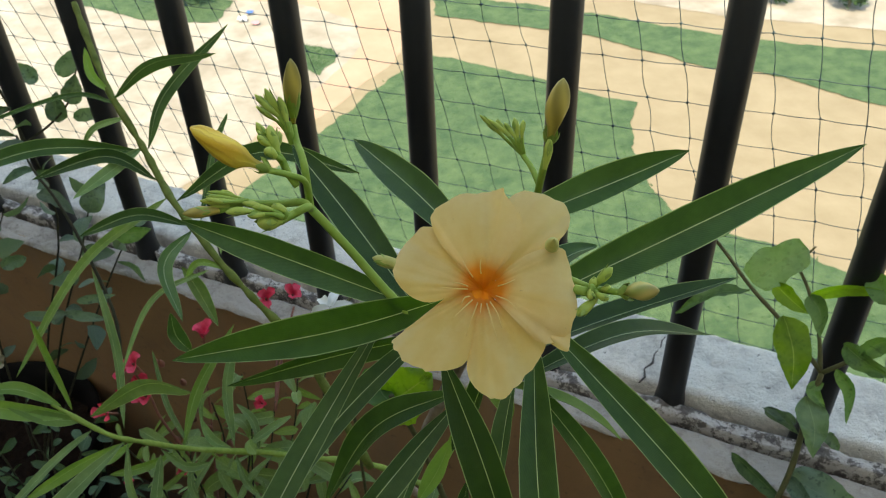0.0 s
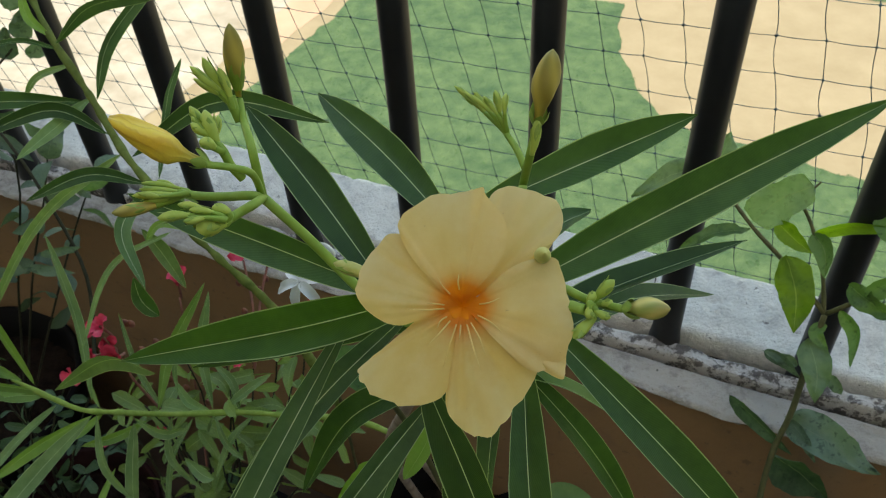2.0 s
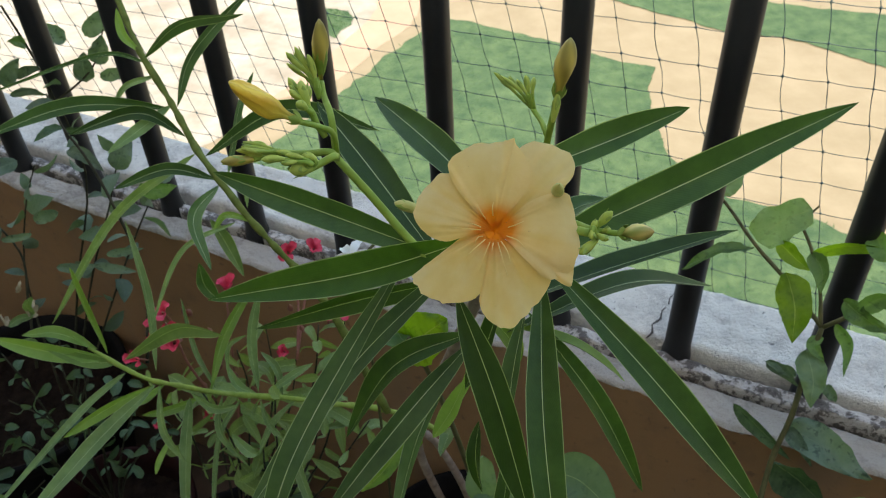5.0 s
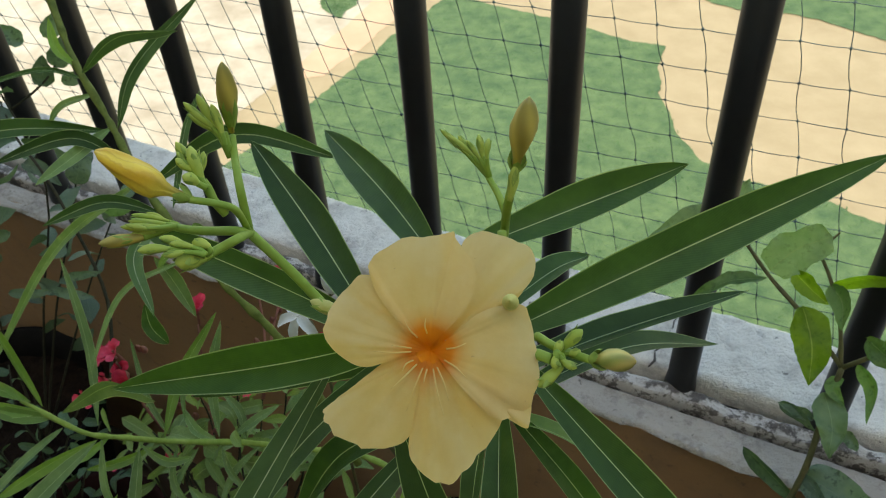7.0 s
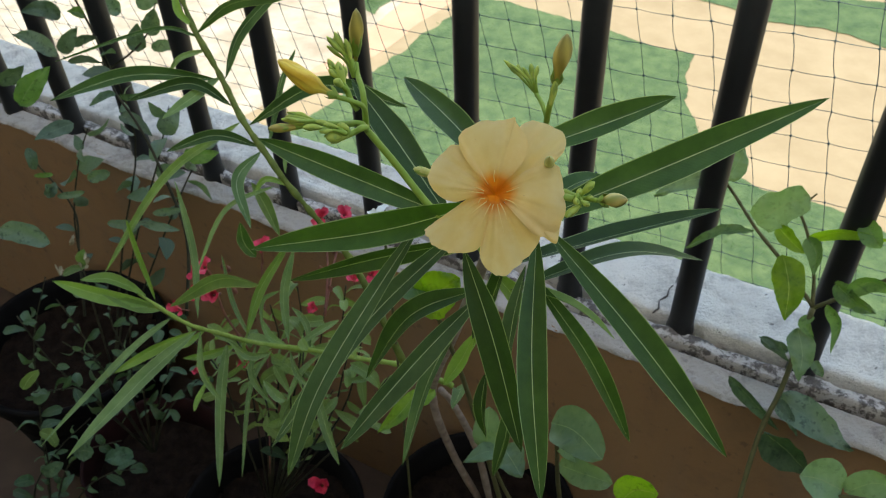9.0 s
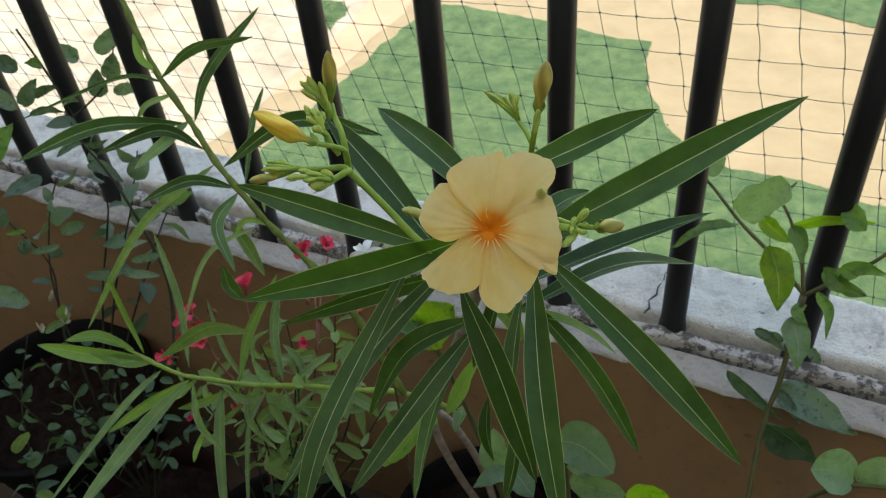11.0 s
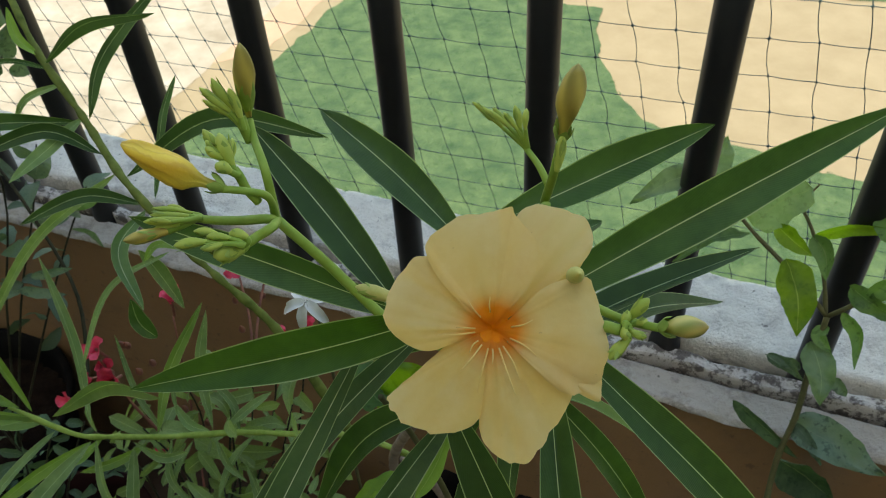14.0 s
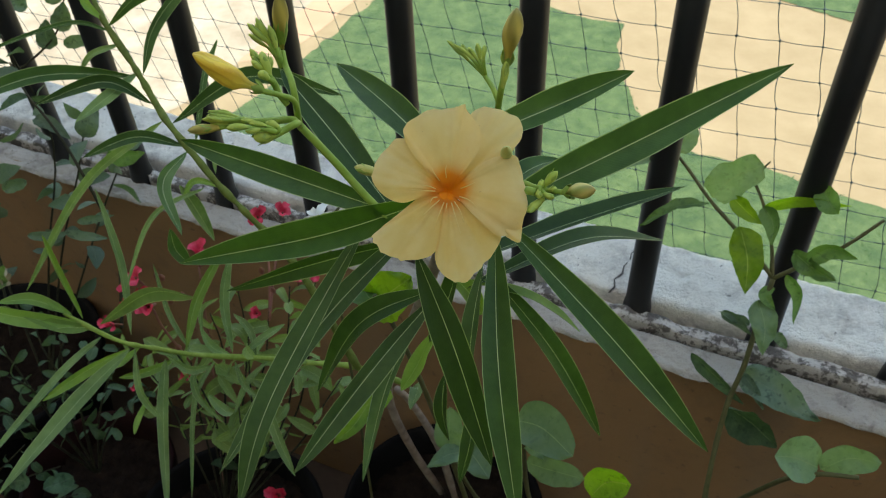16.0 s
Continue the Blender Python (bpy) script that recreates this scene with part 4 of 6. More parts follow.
tube("flower_stalk", ((-0.0317, 0.2988, 0.9872), (-0.0331, 0.2854, 1.0001), (-0.0428, 0.2901, 0.9969), (-0.0521, 0.2949, 0.9944), (-0.0600, 0.3009, 0.9917)), 0.0017, 0.0016, STEM, oleander)
finger(oleander, (-0.0605, 0.3003, 0.9931), (-0.0735, 0.2992, 0.9971), 0.0017, BUD_GREEN, (-0.0574, 0.3012, 0.9913))
finger(oleander, (-0.0600, 0.3027, 0.9922), (-0.0730, 0.3025, 0.9973), 0.0014, BUD_GREEN, (-0.0580, 0.3029, 0.9898))
finger(oleander, (-0.0615, 0.2969, 0.9948), (-0.0751, 0.2949, 0.9981), 0.0018, BUD_GREEN, (-0.0567, 0.2986, 0.9933))
finger(oleander, (-0.0616, 0.3032, 0.9914), (-0.0682, 0.3046, 0.9959), 0.0013, BUD_GREEN, (-0.0582, 0.3037, 0.9891))
finger(oleander, (-0.0635, 0.2968, 0.9936), (-0.0726, 0.2944, 0.9947), 0.0017, BUD_GREEN, (-0.0570, 0.2995, 0.9926))
finger(oleander, (-0.0655, 0.2942, 0.9968), (-0.0727, 0.2940, 0.9997), 0.0013, BUD_GREEN, (-0.0562, 0.2969, 0.9948))
finger(oleander, (-0.0679, 0.2946, 0.9927), (-0.0804, 0.2857, 0.9990), 0.0029, OLIVE_BUD, (-0.0592, 0.3007, 0.9911))
tube("flower_stalk", ((-0.0317, 0.2988, 0.9872), (-0.0303, 0.2779, 1.0030), (-0.0352, 0.2746, 1.0027), (-0.0408, 0.2707, 1.0024)), 0.0017, 0.0016, STEM, oleander)
finger(oleander, (-0.0391, 0.2669, 1.0056), (-0.0475, 0.2617, 1.0087), 0.0038, BUD_GREEN, (-0.0391, 0.2683, 1.0055))
finger(oleander, (-0.0486, 0.2647, 1.0123), (-0.0583, 0.2631, 1.0141), 0.0020, BUD_GREEN, (-0.0384, 0.2652, 1.0082))
finger(oleander, (-0.0437, 0.2631, 1.0122), (-0.0505, 0.2616, 1.0129), 0.0015, BUD_GREEN, (-0.0380, 0.2636, 1.0095))
finger(oleander, (-0.0454, 0.2693, 1.0102), (-0.0529, 0.2696, 1.0132), 0.0016, BUD_GREEN, (-0.0391, 0.2683, 1.0055))
finger(oleander, (-0.0417, 0.2658, 1.0115), (-0.0487, 0.2658, 1.0138), 0.0016, BUD_GREEN, (-0.0384, 0.2652, 1.0082))
finger(oleander, (-0.0371, 0.2677, 1.0091), (-0.0425, 0.2683, 1.0113), 0.0024, BUD_GREEN, (-0.0388, 0.2667, 1.0068))
finger(oleander, (-0.0445, 0.2701, 1.0076), (-0.0514, 0.2694, 1.0091), 0.0013, BUD_GREEN, (-0.0395, 0.2699, 1.0041))
finger(oleander, (-0.0386, 0.2691, 1.0046), (-0.0431, 0.2699, 1.0068), 0.0018, BUD_GREEN, (-0.0395, 0.2699, 1.0041))
finger(oleander, (0.0070, 0.2443, 0.9956), (-0.0062, 0.2548, 0.9936), 0.0028, BUD_PALE)
# the buds that stand over the flower
bud(oleander, (0.0629, 0.2709, 1.0285), (0.0668, 0.2712, 1.0543), 0.0041, OLIVE_BUD, "green_bud", "closed olive green flower bud")
sepals(oleander, (0.0626, 0.2710, 1.0269), (0.0668, 0.2712, 1.0543), 0.007, 0.0027)
tube("flower_stalk", ((0.0606, 0.2855, 0.9820), (0.0600, 0.2750, 1.0020), (0.0601, 0.2684, 1.0163), (0.0626, 0.2707, 1.0265)), 0.0016, 0.0015, STEM, oleander)
finger(oleander, (0.0603, 0.2653, 1.0205), (0.0625, 0.2686, 1.0321), 0.0020)
tube("flower_stalk", ((0.0600, 0.2722, 1.0085), (0.0583, 0.2790, 1.0118), (0.0558, 0.2865, 1.0135)), 0.0013, 0.0011, STEM, oleander)
finger(oleander, (0.0505, 0.2963, 1.0152), (0.0408, 0.3033, 1.0232), 0.0014, BUD_GREEN, (0.0559, 0.2868, 1.0139))
finger(oleander, (0.0524, 0.2925, 1.0172), (0.0466, 0.2980, 1.0237), 0.0013, BUD_GREEN, (0.0559, 0.2868, 1.0139))
finger(oleander, (0.0541, 0.2891, 1.0199), (0.0532, 0.2939, 1.0264), 0.0016, BUD_GREEN, (0.0559, 0.2868, 1.0139))
finger(oleander, (0.0553, 0.2872, 1.0211), (0.0565, 0.2911, 1.0267), 0.0013, BUD_GREEN, (0.0559, 0.2868, 1.0139))
finger(oleander, (0.0513, 0.2915, 1.0190), (0.0431, 0.2969, 1.0249), 0.0011, BUD_GREEN, (0.0559, 0.2868, 1.0139))
finger(oleander, (0.0530, 0.2885, 1.0205), (0.0492, 0.2926, 1.0253), 0.0012, BUD_GREEN, (0.0559, 0.2868, 1.0139))
# the buds beside the flower
tube("flower_stalk", ((0.0639, 0.2284, 0.9976), (0.0682, 0.2217, 0.9998), (0.0722, 0.2159, 1.0029), (0.0761, 0.2105, 1.0063)), 0.0014, 0.0012, STEM, oleander)
bud(oleander, (0.0756, 0.2114, 1.0056), (0.0873, 0.2046, 1.0110), 0.0032, RIDGED_BUD, "green_bud", "pale yellow-green flower bud")
sepals(oleander, (0.0760, 0.2112, 1.0058), (0.0873, 0.2046, 1.0110), 0.0045, 0.0026)
finger(oleander, (0.0694, 0.2158, 1.0059), (0.0749, 0.2171, 1.0116), 0.0022, BUD_GREEN, (0.0684, 0.2155, 1.0040))
finger(oleander, (0.0668, 0.2138, 1.0061), (0.0692, 0.2160, 1.0088), 0.0016, BUD_GREEN, (0.0680, 0.2142, 1.0055))
finger(oleander, (0.0683, 0.2116, 1.0060), (0.0722, 0.2088, 1.0050), 0.0015, BUD_GREEN, (0.0678, 0.2136, 1.0062))
finger(oleander, (0.0685, 0.2112, 1.0032), (0.0612, 0.2064, 1.0011), 0.0022, BUD_GREEN, (0.0682, 0.2149, 1.0048))
finger(oleander, (0.0665, 0.2114, 1.0081), (0.0665, 0.2086, 1.0057), 0.0016, BUD_GREEN, (0.0673, 0.2123, 1.0077))
finger(oleander, (0.0710, 0.2149, 1.0043), (0.0744, 0.2148, 1.0053), 0.0015, BUD_GREEN, (0.0687, 0.2161, 1.0033))
bud(oleander, Vector((0.0573, 0.2366, 1.0036)).lerp(Vector((0.0544, 0.2173, 1.0256)), 0.4), Vector((0.0573, 0.2366, 1.0036)).lerp(Vector((0.0544, 0.2173, 1.0256)), 1.05), 0.0024, BUD_PALE, "small_bud", twist=False)
# the tall side shoot
tube("stem", ((-0.2482, 0.7107, 0.9181), (-0.2279, 0.6608, 0.8909), (-0.2153, 0.6336, 0.8739), (-0.1984, 0.6074, 0.8565), (-0.1861, 0.5869, 0.8453), (-0.1716, 0.5608, 0.8297), (-0.1605, 0.5413, 0.8245), (-0.1436, 0.5215, 0.8087), (-0.1288, 0.5053, 0.7934), (-0.1085, 0.4917, 0.7692), (-0.0754, 0.4760, 0.7188), (-0.0349, 0.4397, 0.6208)), 0.0025, 0.0031, SHOOT, oleander, "long green side shoot", 110, 10, 0.55)
leaf(oleander, (-0.1894, 0.5877, 0.8462), (-0.2588, 0.5733, 0.8627), (-0.3225, 0.5421, 0.8589), 0.0138, (0.28, -0.58, 0.76), LEAF, "lance")
leaf(oleander, (-0.1769, 0.5650, 0.8330), (-0.2098, 0.5689, 0.8550), (-0.2604, 0.5490, 0.8521), 0.0113, (0.31, -0.63, 0.71), LEAF, "lance")
leaf(oleander, (-0.1884, 0.5911, 0.8474), (-0.2074, 0.5621, 0.8460), (-0.2287, 0.5319, 0.8441), 0.0100, (0.14, -0.71, 0.69), LEAF_PALE, "lance")
leaf(oleander, (-0.2096, 0.6259, 0.8682), (-0.2453, 0.6207, 0.8799), (-0.3276, 0.5822, 0.8725), 0.0042, (0.23, -0.50, 0.84), LEAF, "narrow")
leaf(oleander, (-0.2120, 0.6285, 0.8710), (-0.1658, 0.5911, 0.9163), (-0.1060, 0.5350, 0.9480), 0.0108, (0.36, -0.93, 0.11), LEAF_SHEEN, "lance")
leaf(oleander, (-0.1849, 0.5885, 0.8453), (-0.1652, 0.6065, 0.8840), (-0.1122, 0.6335, 0.9245), 0.0105, (0.61, -0.79, 0.10), LEAF_SHEEN, "lance")
leaf(oleander, (-0.1673, 0.5495, 0.8270), (-0.2545, 0.5641, 0.7575), (-0.3401, 0.5496, 0.6499), 0.0085, (0.12, -0.68, 0.73), LEAF_PALE, "narrow")
leaf(oleander, (-0.1501, 0.5279, 0.8144), (-0.1865, 0.5280, 0.8281), (-0.2259, 0.5127, 0.8240), 0.0104, (0.25, -0.59, 0.76), LEAF, "lance")
leaf(oleander, (-0.1494, 0.5252, 0.8123), (-0.1692, 0.5003, 0.7994), (-0.1583, 0.4723, 0.7699), 0.0115, (0.57, -0.67, 0.48), LEAF_SHEEN, "lance")
leaf(oleander, (-0.1607, 0.5465, 0.8250), (-0.0935, 0.5490, 0.8605), (-0.0204, 0.5247, 0.8514), 0.0150, (0.12, -0.66, 0.74), LEAF, "lance")
leaf(oleander, (-0.1435, 0.5321, 0.8143), (-0.1296, 0.5646, 0.8566), (-0.1161, 0.5797, 0.8783), 0.0062, (0.62, -0.76, 0.20), LEAF_SHEEN, "narrow")
leaf(oleander, (-0.1291, 0.5111, 0.7978), (-0.1279, 0.5204, 0.8075), (-0.1184, 0.5188, 0.8003), 0.0043, (0.25, -0.92, 0.30), LEAF_PALE, "lance")
leaf(oleander, (-0.1592, 0.5092, 0.7912), (-0.1536, 0.5125, 0.7642), (-0.1447, 0.5088, 0.7277), 0.0120, (0.55, -0.70, 0.45), LEAF_PALE, "lance")
leaf(oleander, (-0.1762, 0.5035, 0.7512), (-0.1752, 0.4977, 0.7318), (-0.1670, 0.4962, 0.7147), 0.0130, (0.5, -0.72, 0.48), LEAF, "lance")
leaf(oleander, (-0.1379, 0.5019, 0.7921), (-0.1796, 0.4838, 0.7816), (-0.2057, 0.4437, 0.7433), 0.0043, (-0.03, -0.63, 0.78), LEAF_PALE, "narrow")
leaf(oleander, (-0.1225, 0.5032, 0.7885), (-0.1446, 0.5058, 0.7965), (-0.1560, 0.4976, 0.7875), 0.0054, (0.16, -0.65, 0.75), LEAF_FRESH, "lance")
leaf(oleander, (-0.2153, 0.6336, 0.8739), (-0.2268, 0.6380, 0.8883), (-0.2282, 0.6469, 0.9075), 0.0072, (0.48, -0.78, 0.40), LEAF_FRESH, "lance")
leaf(oleander, (-0.2027, 0.6143, 0.8613), (-0.2246, 0.6068, 0.8587), (-0.2363, 0.5976, 0.8482), 0.0053, (0.13, -0.74, 0.65), LEAF_PALE, "narrow")
# the low side branch
tube("stem", ((0.0078, 0.4395, 0.5901), (-0.0389, 0.4804, 0.5719), (-0.0880, 0.4867, 0.5798), (-0.1312, 0.4907, 0.5889), (-0.1606, 0.4835, 0.6050), (-0.1858, 0.4696, 0.6300), (-0.2063, 0.4524, 0.6625), (-0.2219, 0.4398, 0.6872), (-0.2408, 0.4442, 0.7000), (-0.2530, 0.4479, 0.7098), (-0.2630, 0.4508, 0.7181)), 0.0029, 0.0015, BRANCH, oleander, "low green side branch", 90, 10, 0.45)
leaf(oleander, (-0.2569, 0.4511, 0.7151), (-0.2827, 0.4542, 0.7327), (-0.3061, 0.4478, 0.7403), 0.0104, (0.45, -0.32, 0.83), LEAF_FRESH, "lance")
leaf(oleander, (-0.2490, 0.4470, 0.7069), (-0.2874, 0.4432, 0.7238), (-0.3257, 0.4412, 0.7463), 0.0136, (0.32, -0.80, 0.51), LEAF_FRESH, "lance")
leaf(oleander, (-0.2428, 0.4458, 0.7026), (-0.2636, 0.4432, 0.7104), (-0.2920, 0.4444, 0.7277), 0.0104, (0.37, -0.62, 0.69), LEAF_FRESH, "lance")
leaf(oleander, (-0.2598, 0.4509, 0.7164), (-0.2676, 0.4541, 0.7240), (-0.2727, 0.4556, 0.7284), 0.0051, (0.49, -0.50, 0.72), LEAF_FRESH, "lance")
leaf(oleander, (-0.2500, 0.4498, 0.7103), (-0.2528, 0.4527, 0.7697), (-0.2463, 0.4427, 0.8097), 0.0057, (0.77, -0.34, 0.54), LEAF_FRESH, "narrow")
leaf(oleander, (-0.2381, 0.4412, 0.6959), (-0.2725, 0.4110, 0.6842), (-0.3324, 0.3376, 0.6578), 0.0063, (0.05, -0.38, 0.92), LEAF_PALE, "narrow")
leaf(oleander, (-0.2169, 0.4373, 0.6831), (-0.2596, 0.3980, 0.6667), (-0.3141, 0.3335, 0.6447), 0.0136, (0.08, -0.41, 0.91), LEAF_PALE, "lance")
leaf(oleander, (-0.2178, 0.4371, 0.6831), (-0.2519, 0.4185, 0.6809), (-0.2826, 0.3962, 0.6766), 0.0102, (0.47, -0.80, 0.38), LEAF_FRESH, "lance")
leaf(oleander, (-0.2146, 0.4388, 0.6821), (-0.2125, 0.4114, 0.6565), (-0.1952, 0.3926, 0.6346), 0.0068, (-0.18, -0.74, 0.65), LEAF_PALE, "lance")
leaf(oleander, (-0.2000, 0.4524, 0.6468), (-0.2051, 0.4140, 0.6157), (-0.2053, 0.3496, 0.5693), 0.0097, (0.02, -0.60, 0.80), LEAF_PALE, "narrow")
leaf(oleander, (-0.1931, 0.4600, 0.6376), (-0.2173, 0.4488, 0.6364), (-0.2405, 0.4423, 0.6399), 0.008, (0.30, -0.72, 0.63), LEAF_FRESH, "lance")
leaf(oleander, (-0.1798, 0.4726, 0.6233), (-0.1836, 0.4480, 0.6029), (-0.1599, 0.4256, 0.5783), 0.0063, (-0.24, -0.72, 0.65), LEAF_PALE, "lance")
leaf(oleander, (-0.1673, 0.4769, 0.6086), (-0.1876, 0.4463, 0.5884), (-0.1946, 0.3779, 0.5401), 0.0051, (-0.11, -0.55, 0.83), LEAF_PALE, "narrow")
leaf(oleander, (-0.2384, 0.4483, 0.7030), (-0.1800, 0.4225, 0.7597), (-0.1320, 0.3755, 0.7986), 0.0135, (0.30, -0.86, 0.42), LEAF_PALE, "lance")
leaf(oleander, (-0.2161, 0.4446, 0.6896), (-0.2192, 0.4846, 0.7332), (-0.2303, 0.5230, 0.7869), 0.0085, (0.81, -0.39, 0.44), LEAF_PALE, "lance")
leaf(oleander, (-0.1875, 0.4696, 0.6339), (-0.1736, 0.5047, 0.6637), (-0.1413, 0.5435, 0.6965), 0.0097, (0.42, -0.73, 0.54), LEAF_FRESH, "lance")
leaf(oleander, (-0.1848, 0.4731, 0.6315), (-0.1998, 0.4950, 0.6578), (-0.2082, 0.5251, 0.6930), 0.0051, (0.65, -0.44, 0.62), LEAF_PALE, "narrow")
leaf(oleander, (-0.1532, 0.4879, 0.6027), (-0.1572, 0.5240, 0.6386), (-0.1455, 0.5575, 0.6715), 0.0102, (0.59, -0.60, 0.54), LEAF_PALE, "lance")
leaf(oleander, (-0.1749, 0.4876, 0.6297), (-0.1740, 0.5059, 0.6474), (-0.1575, 0.5150, 0.6517), 0.0045, (0.35, -0.71, 0.61), LEAF_PALE, "lance")
leaf(oleander, (-0.1548, 0.4864, 0.6027), (-0.1710, 0.4912, 0.6114), (-0.1803, 0.5041, 0.6264), 0.008, (0.43, -0.44, 0.79), LEAF_PALE, "lance")
leaf(oleander, (-0.1460, 0.4893, 0.5986), (-0.1239, 0.5018, 0.6050), (-0.1037, 0.5114, 0.6102), 0.008, (0.04, -0.52, 0.85), LEAF_PALE, "lance")
leaf(oleander, (-0.1748, 0.4495, 0.5957), (-0.1627, 0.4390, 0.5839), (-0.1539, 0.4362, 0.5795), 0.0097, (0.25, -0.57, 0.78), LEAF_PALE, "lance")
leaf(oleander, (-0.2099, 0.4165, 0.6436), (-0.2194, 0.4005, 0.6340), (-0.2231, 0.3904, 0.6274), 0.0051, (0.12, -0.57, 0.81), LEAF_FRESH, "lance")
leaf(oleander, (-0.1324, 0.4730, 0.5743), (-0.1198, 0.4331, 0.5405), (-0.1065, 0.4031, 0.5169), 0.0097, (-0.07, -0.65, 0.76), LEAF_PALE, "lance")
leaf(oleander, (-0.1521, 0.4834, 0.5977), (-0.1458, 0.4674, 0.5825), (-0.1319, 0.4555, 0.5696), 0.0057, (0.06, -0.69, 0.72), LEAF_PALE, "lance")
leaf(oleander, (-0.1999, 0.4554, 0.6494), (-0.1815, 0.4470, 0.6355), (-0.1621, 0.4505, 0.6329), 0.0074, (0.13, -0.83, 0.54), LEAF_PALE, "lance")
leaf(oleander, (-0.2116, 0.4451, 0.6757), (-0.2277, 0.4328, 0.6708), (-0.2408, 0.4280, 0.6721), 0.0068, (0.11, -0.38, 0.92), LEAF_FRESH, "lance")
leaf(oleander, (-0.1205, 0.4903, 0.5868), (-0.1430, 0.4727, 0.5763), (-0.1575, 0.4490, 0.5604), 0.0068, (-0.20, -0.39, 0.90), LEAF_PALE, "lance")
leaf(oleander, (-0.1337, 0.4912, 0.5911), (-0.1377, 0.5092, 0.6086), (-0.1510, 0.5203, 0.6225), 0.0074, (0.44, -0.53, 0.73), LEAF_PALE, "lance")

# the open flower
def flower():
    place = Matrix.Translation((0.0312, 0.2185, 1.0062)) @ Matrix(((0.9897, -0.1415, -0.0205), (0.1196, 0.7403, 0.6615), (-0.0784, -0.6572, 0.7496))).transposed().to_4x4()
    head = part("flower", throat_mesh(), THROAT, oleander, "open pale yellow flower with an orange throat", place)

    def petal(rim, seed, level=0.0, rise=0.0, lean=0.0, curl=0.0, fray=0.5):
        """One petal: a fan from the throat out to its rim. rim: degrees and millimetres round its edge. level: how far it lies over its neighbours.
        rise: how it lifts outwards. lean: one side higher than the other. curl: how its rim bends back."""
        bm = bmesh.new()
        uv = bm.loops.layers.uv.verify()
        n, across = 26, 44
        edge = curve_of([Vector((r * 0.001 * math.cos(radians(a)), r * 0.001 * math.sin(radians(a)), 0)) for a, r in rim], across)
        mid = sum((p for p in edge), Vector()) / len(edge)
        axis = mid.normalized()
        side = Vector((-axis.y, axis.x, 0))
        base = axis * 0.0012
        rows = []
        for i in range(n + 1):
            v = i / n
            row = []
            for k in range(across + 1):
                c = k / across
                e = edge[k]
                far = min(1.0, max(0.0, (e.length - 0.012) / 0.014))
                e = e * (1 + far * fray * (0.020 * noise.noise((c * 9 + seed, seed, 3)) + 0.017 * noise.noise((c * 24 + seed, seed, 7))))
                p = base.lerp(e, v**0.85)
                r = p.length
                x = p.dot(side) / 0.016
                q = r / 0.034
                z = -0.0075 * max(0.0, 1 - r / 0.0115) ** 2 + level * min(1.0, r / 0.012) + rise * q**1.6 + lean * x * min(1.0, 1.4 * q) - curl * max(0.0, v - 0.55) ** 2 * far * 5
                # soft folds that run outwards, and a wavy rim
                a = math.atan2(p.y, p.x)
                z += 0.0040 * q * noise.noise((a * 2.6 + seed, q * 0.8, seed)) + 0.0016 * q * noise.noise((a * 11 + seed, q * 0.9, seed + 2)) + 0.0024 * far * v**3 * noise.noise((c * 7 + seed, 1, seed + 4))
                z += 0.0008 * q * noise.noise((p.x * 130, p.y * 130, seed))
                row.append((bm.verts.new((p.x, p.y, z)), (0.5 + 0.22 * x, min(1.0, r / 0.042))))
            rows.append(row)
        for i in range(n):
            for k in range(across):
                q = (rows[i][k], rows[i + 1][k], rows[i + 1][k + 1], rows[i][k + 1])
                f = bm.faces.new([w[0] for w in q])
                for l, w in zip(f.loops, q):
                    l[uv].uv = w[1]
        part("petal", bm, PETAL, head)

    petal(((52, 6), (70, 24), (76, 33), (71, 37.8), (61, 40.1), (51, 41.8), (43, 41.2), (38, 37.7), (35, 32.5), (33, 28.7), (36, 18), (38, 8)), 3.1, -0.0024, -0.0040, 0.0, 0.0012, 0.9)
    petal(((141, 9), (135, 21), (129, 29), (122, 32.1), (107, 33), (90, 33.3), (84, 34.2), (80, 35.4), (77, 32.5), (65, 28.4), (56, 22.9), (49, 14.9), (52, 6.5)), 1.2, 0.0012, 0.0010, -0.0006, 0.0016, 1.1)
    petal(((187, 7), (197, 17.5), (189, 24.1), (179, 28.9), (169, 31), (155, 31.5), (142, 30.4), (133, 29.8), (124, 24), (124, 15), (140, 7)), 5.3, -0.0012, 0.0002, 0.0010, 0.0016, 1.0)
    petal(((259, 6), (266, 15), (260, 24.6), (251, 28.8), (238, 33.8), (228, 35.2), (218, 35.6), (212, 35.0), (209, 31), (207, 25), (202, 18.6), (195, 13), (188, 6)), 7.7, -0.0016, -0.0006, 0.0004, 0.0010, 2.4)
    petal(((318, 4), (321, 13), (323, 22.3), (319, 28.4), (304, 31.7), (293, 33.4), (283, 37), (276, 37.2), (268, 34.2), (262, 30), (259, 24), (259, 15.3), (252, 6)), 9.4, -0.0004, -0.0002, -0.0006, 0.0012, 1.8)
    petal(((332, 6), (320, 20), (322, 29), (324, 35.2), (330, 34), (337, 32), (345, 29), (345, 16), (340, 7)), 13.7, -0.0014, -0.0008, 0.0, 0.0004, 0.5)
    petal(((30, 6.4), (40, 13.7), (37, 21.1), (31, 28), (24, 30.6), (8, 30.4), (-9, 32.1), (-22, 32.6), (-31, 31.5), (-38, 29.4), (-43, 26.2), (-45, 21), (-44, 13.4), (-31, 5.3)), 11.9, 0.0014, 0.0012, 0.0006, 0.0020, 1.3)
    rng = random.Random(3)
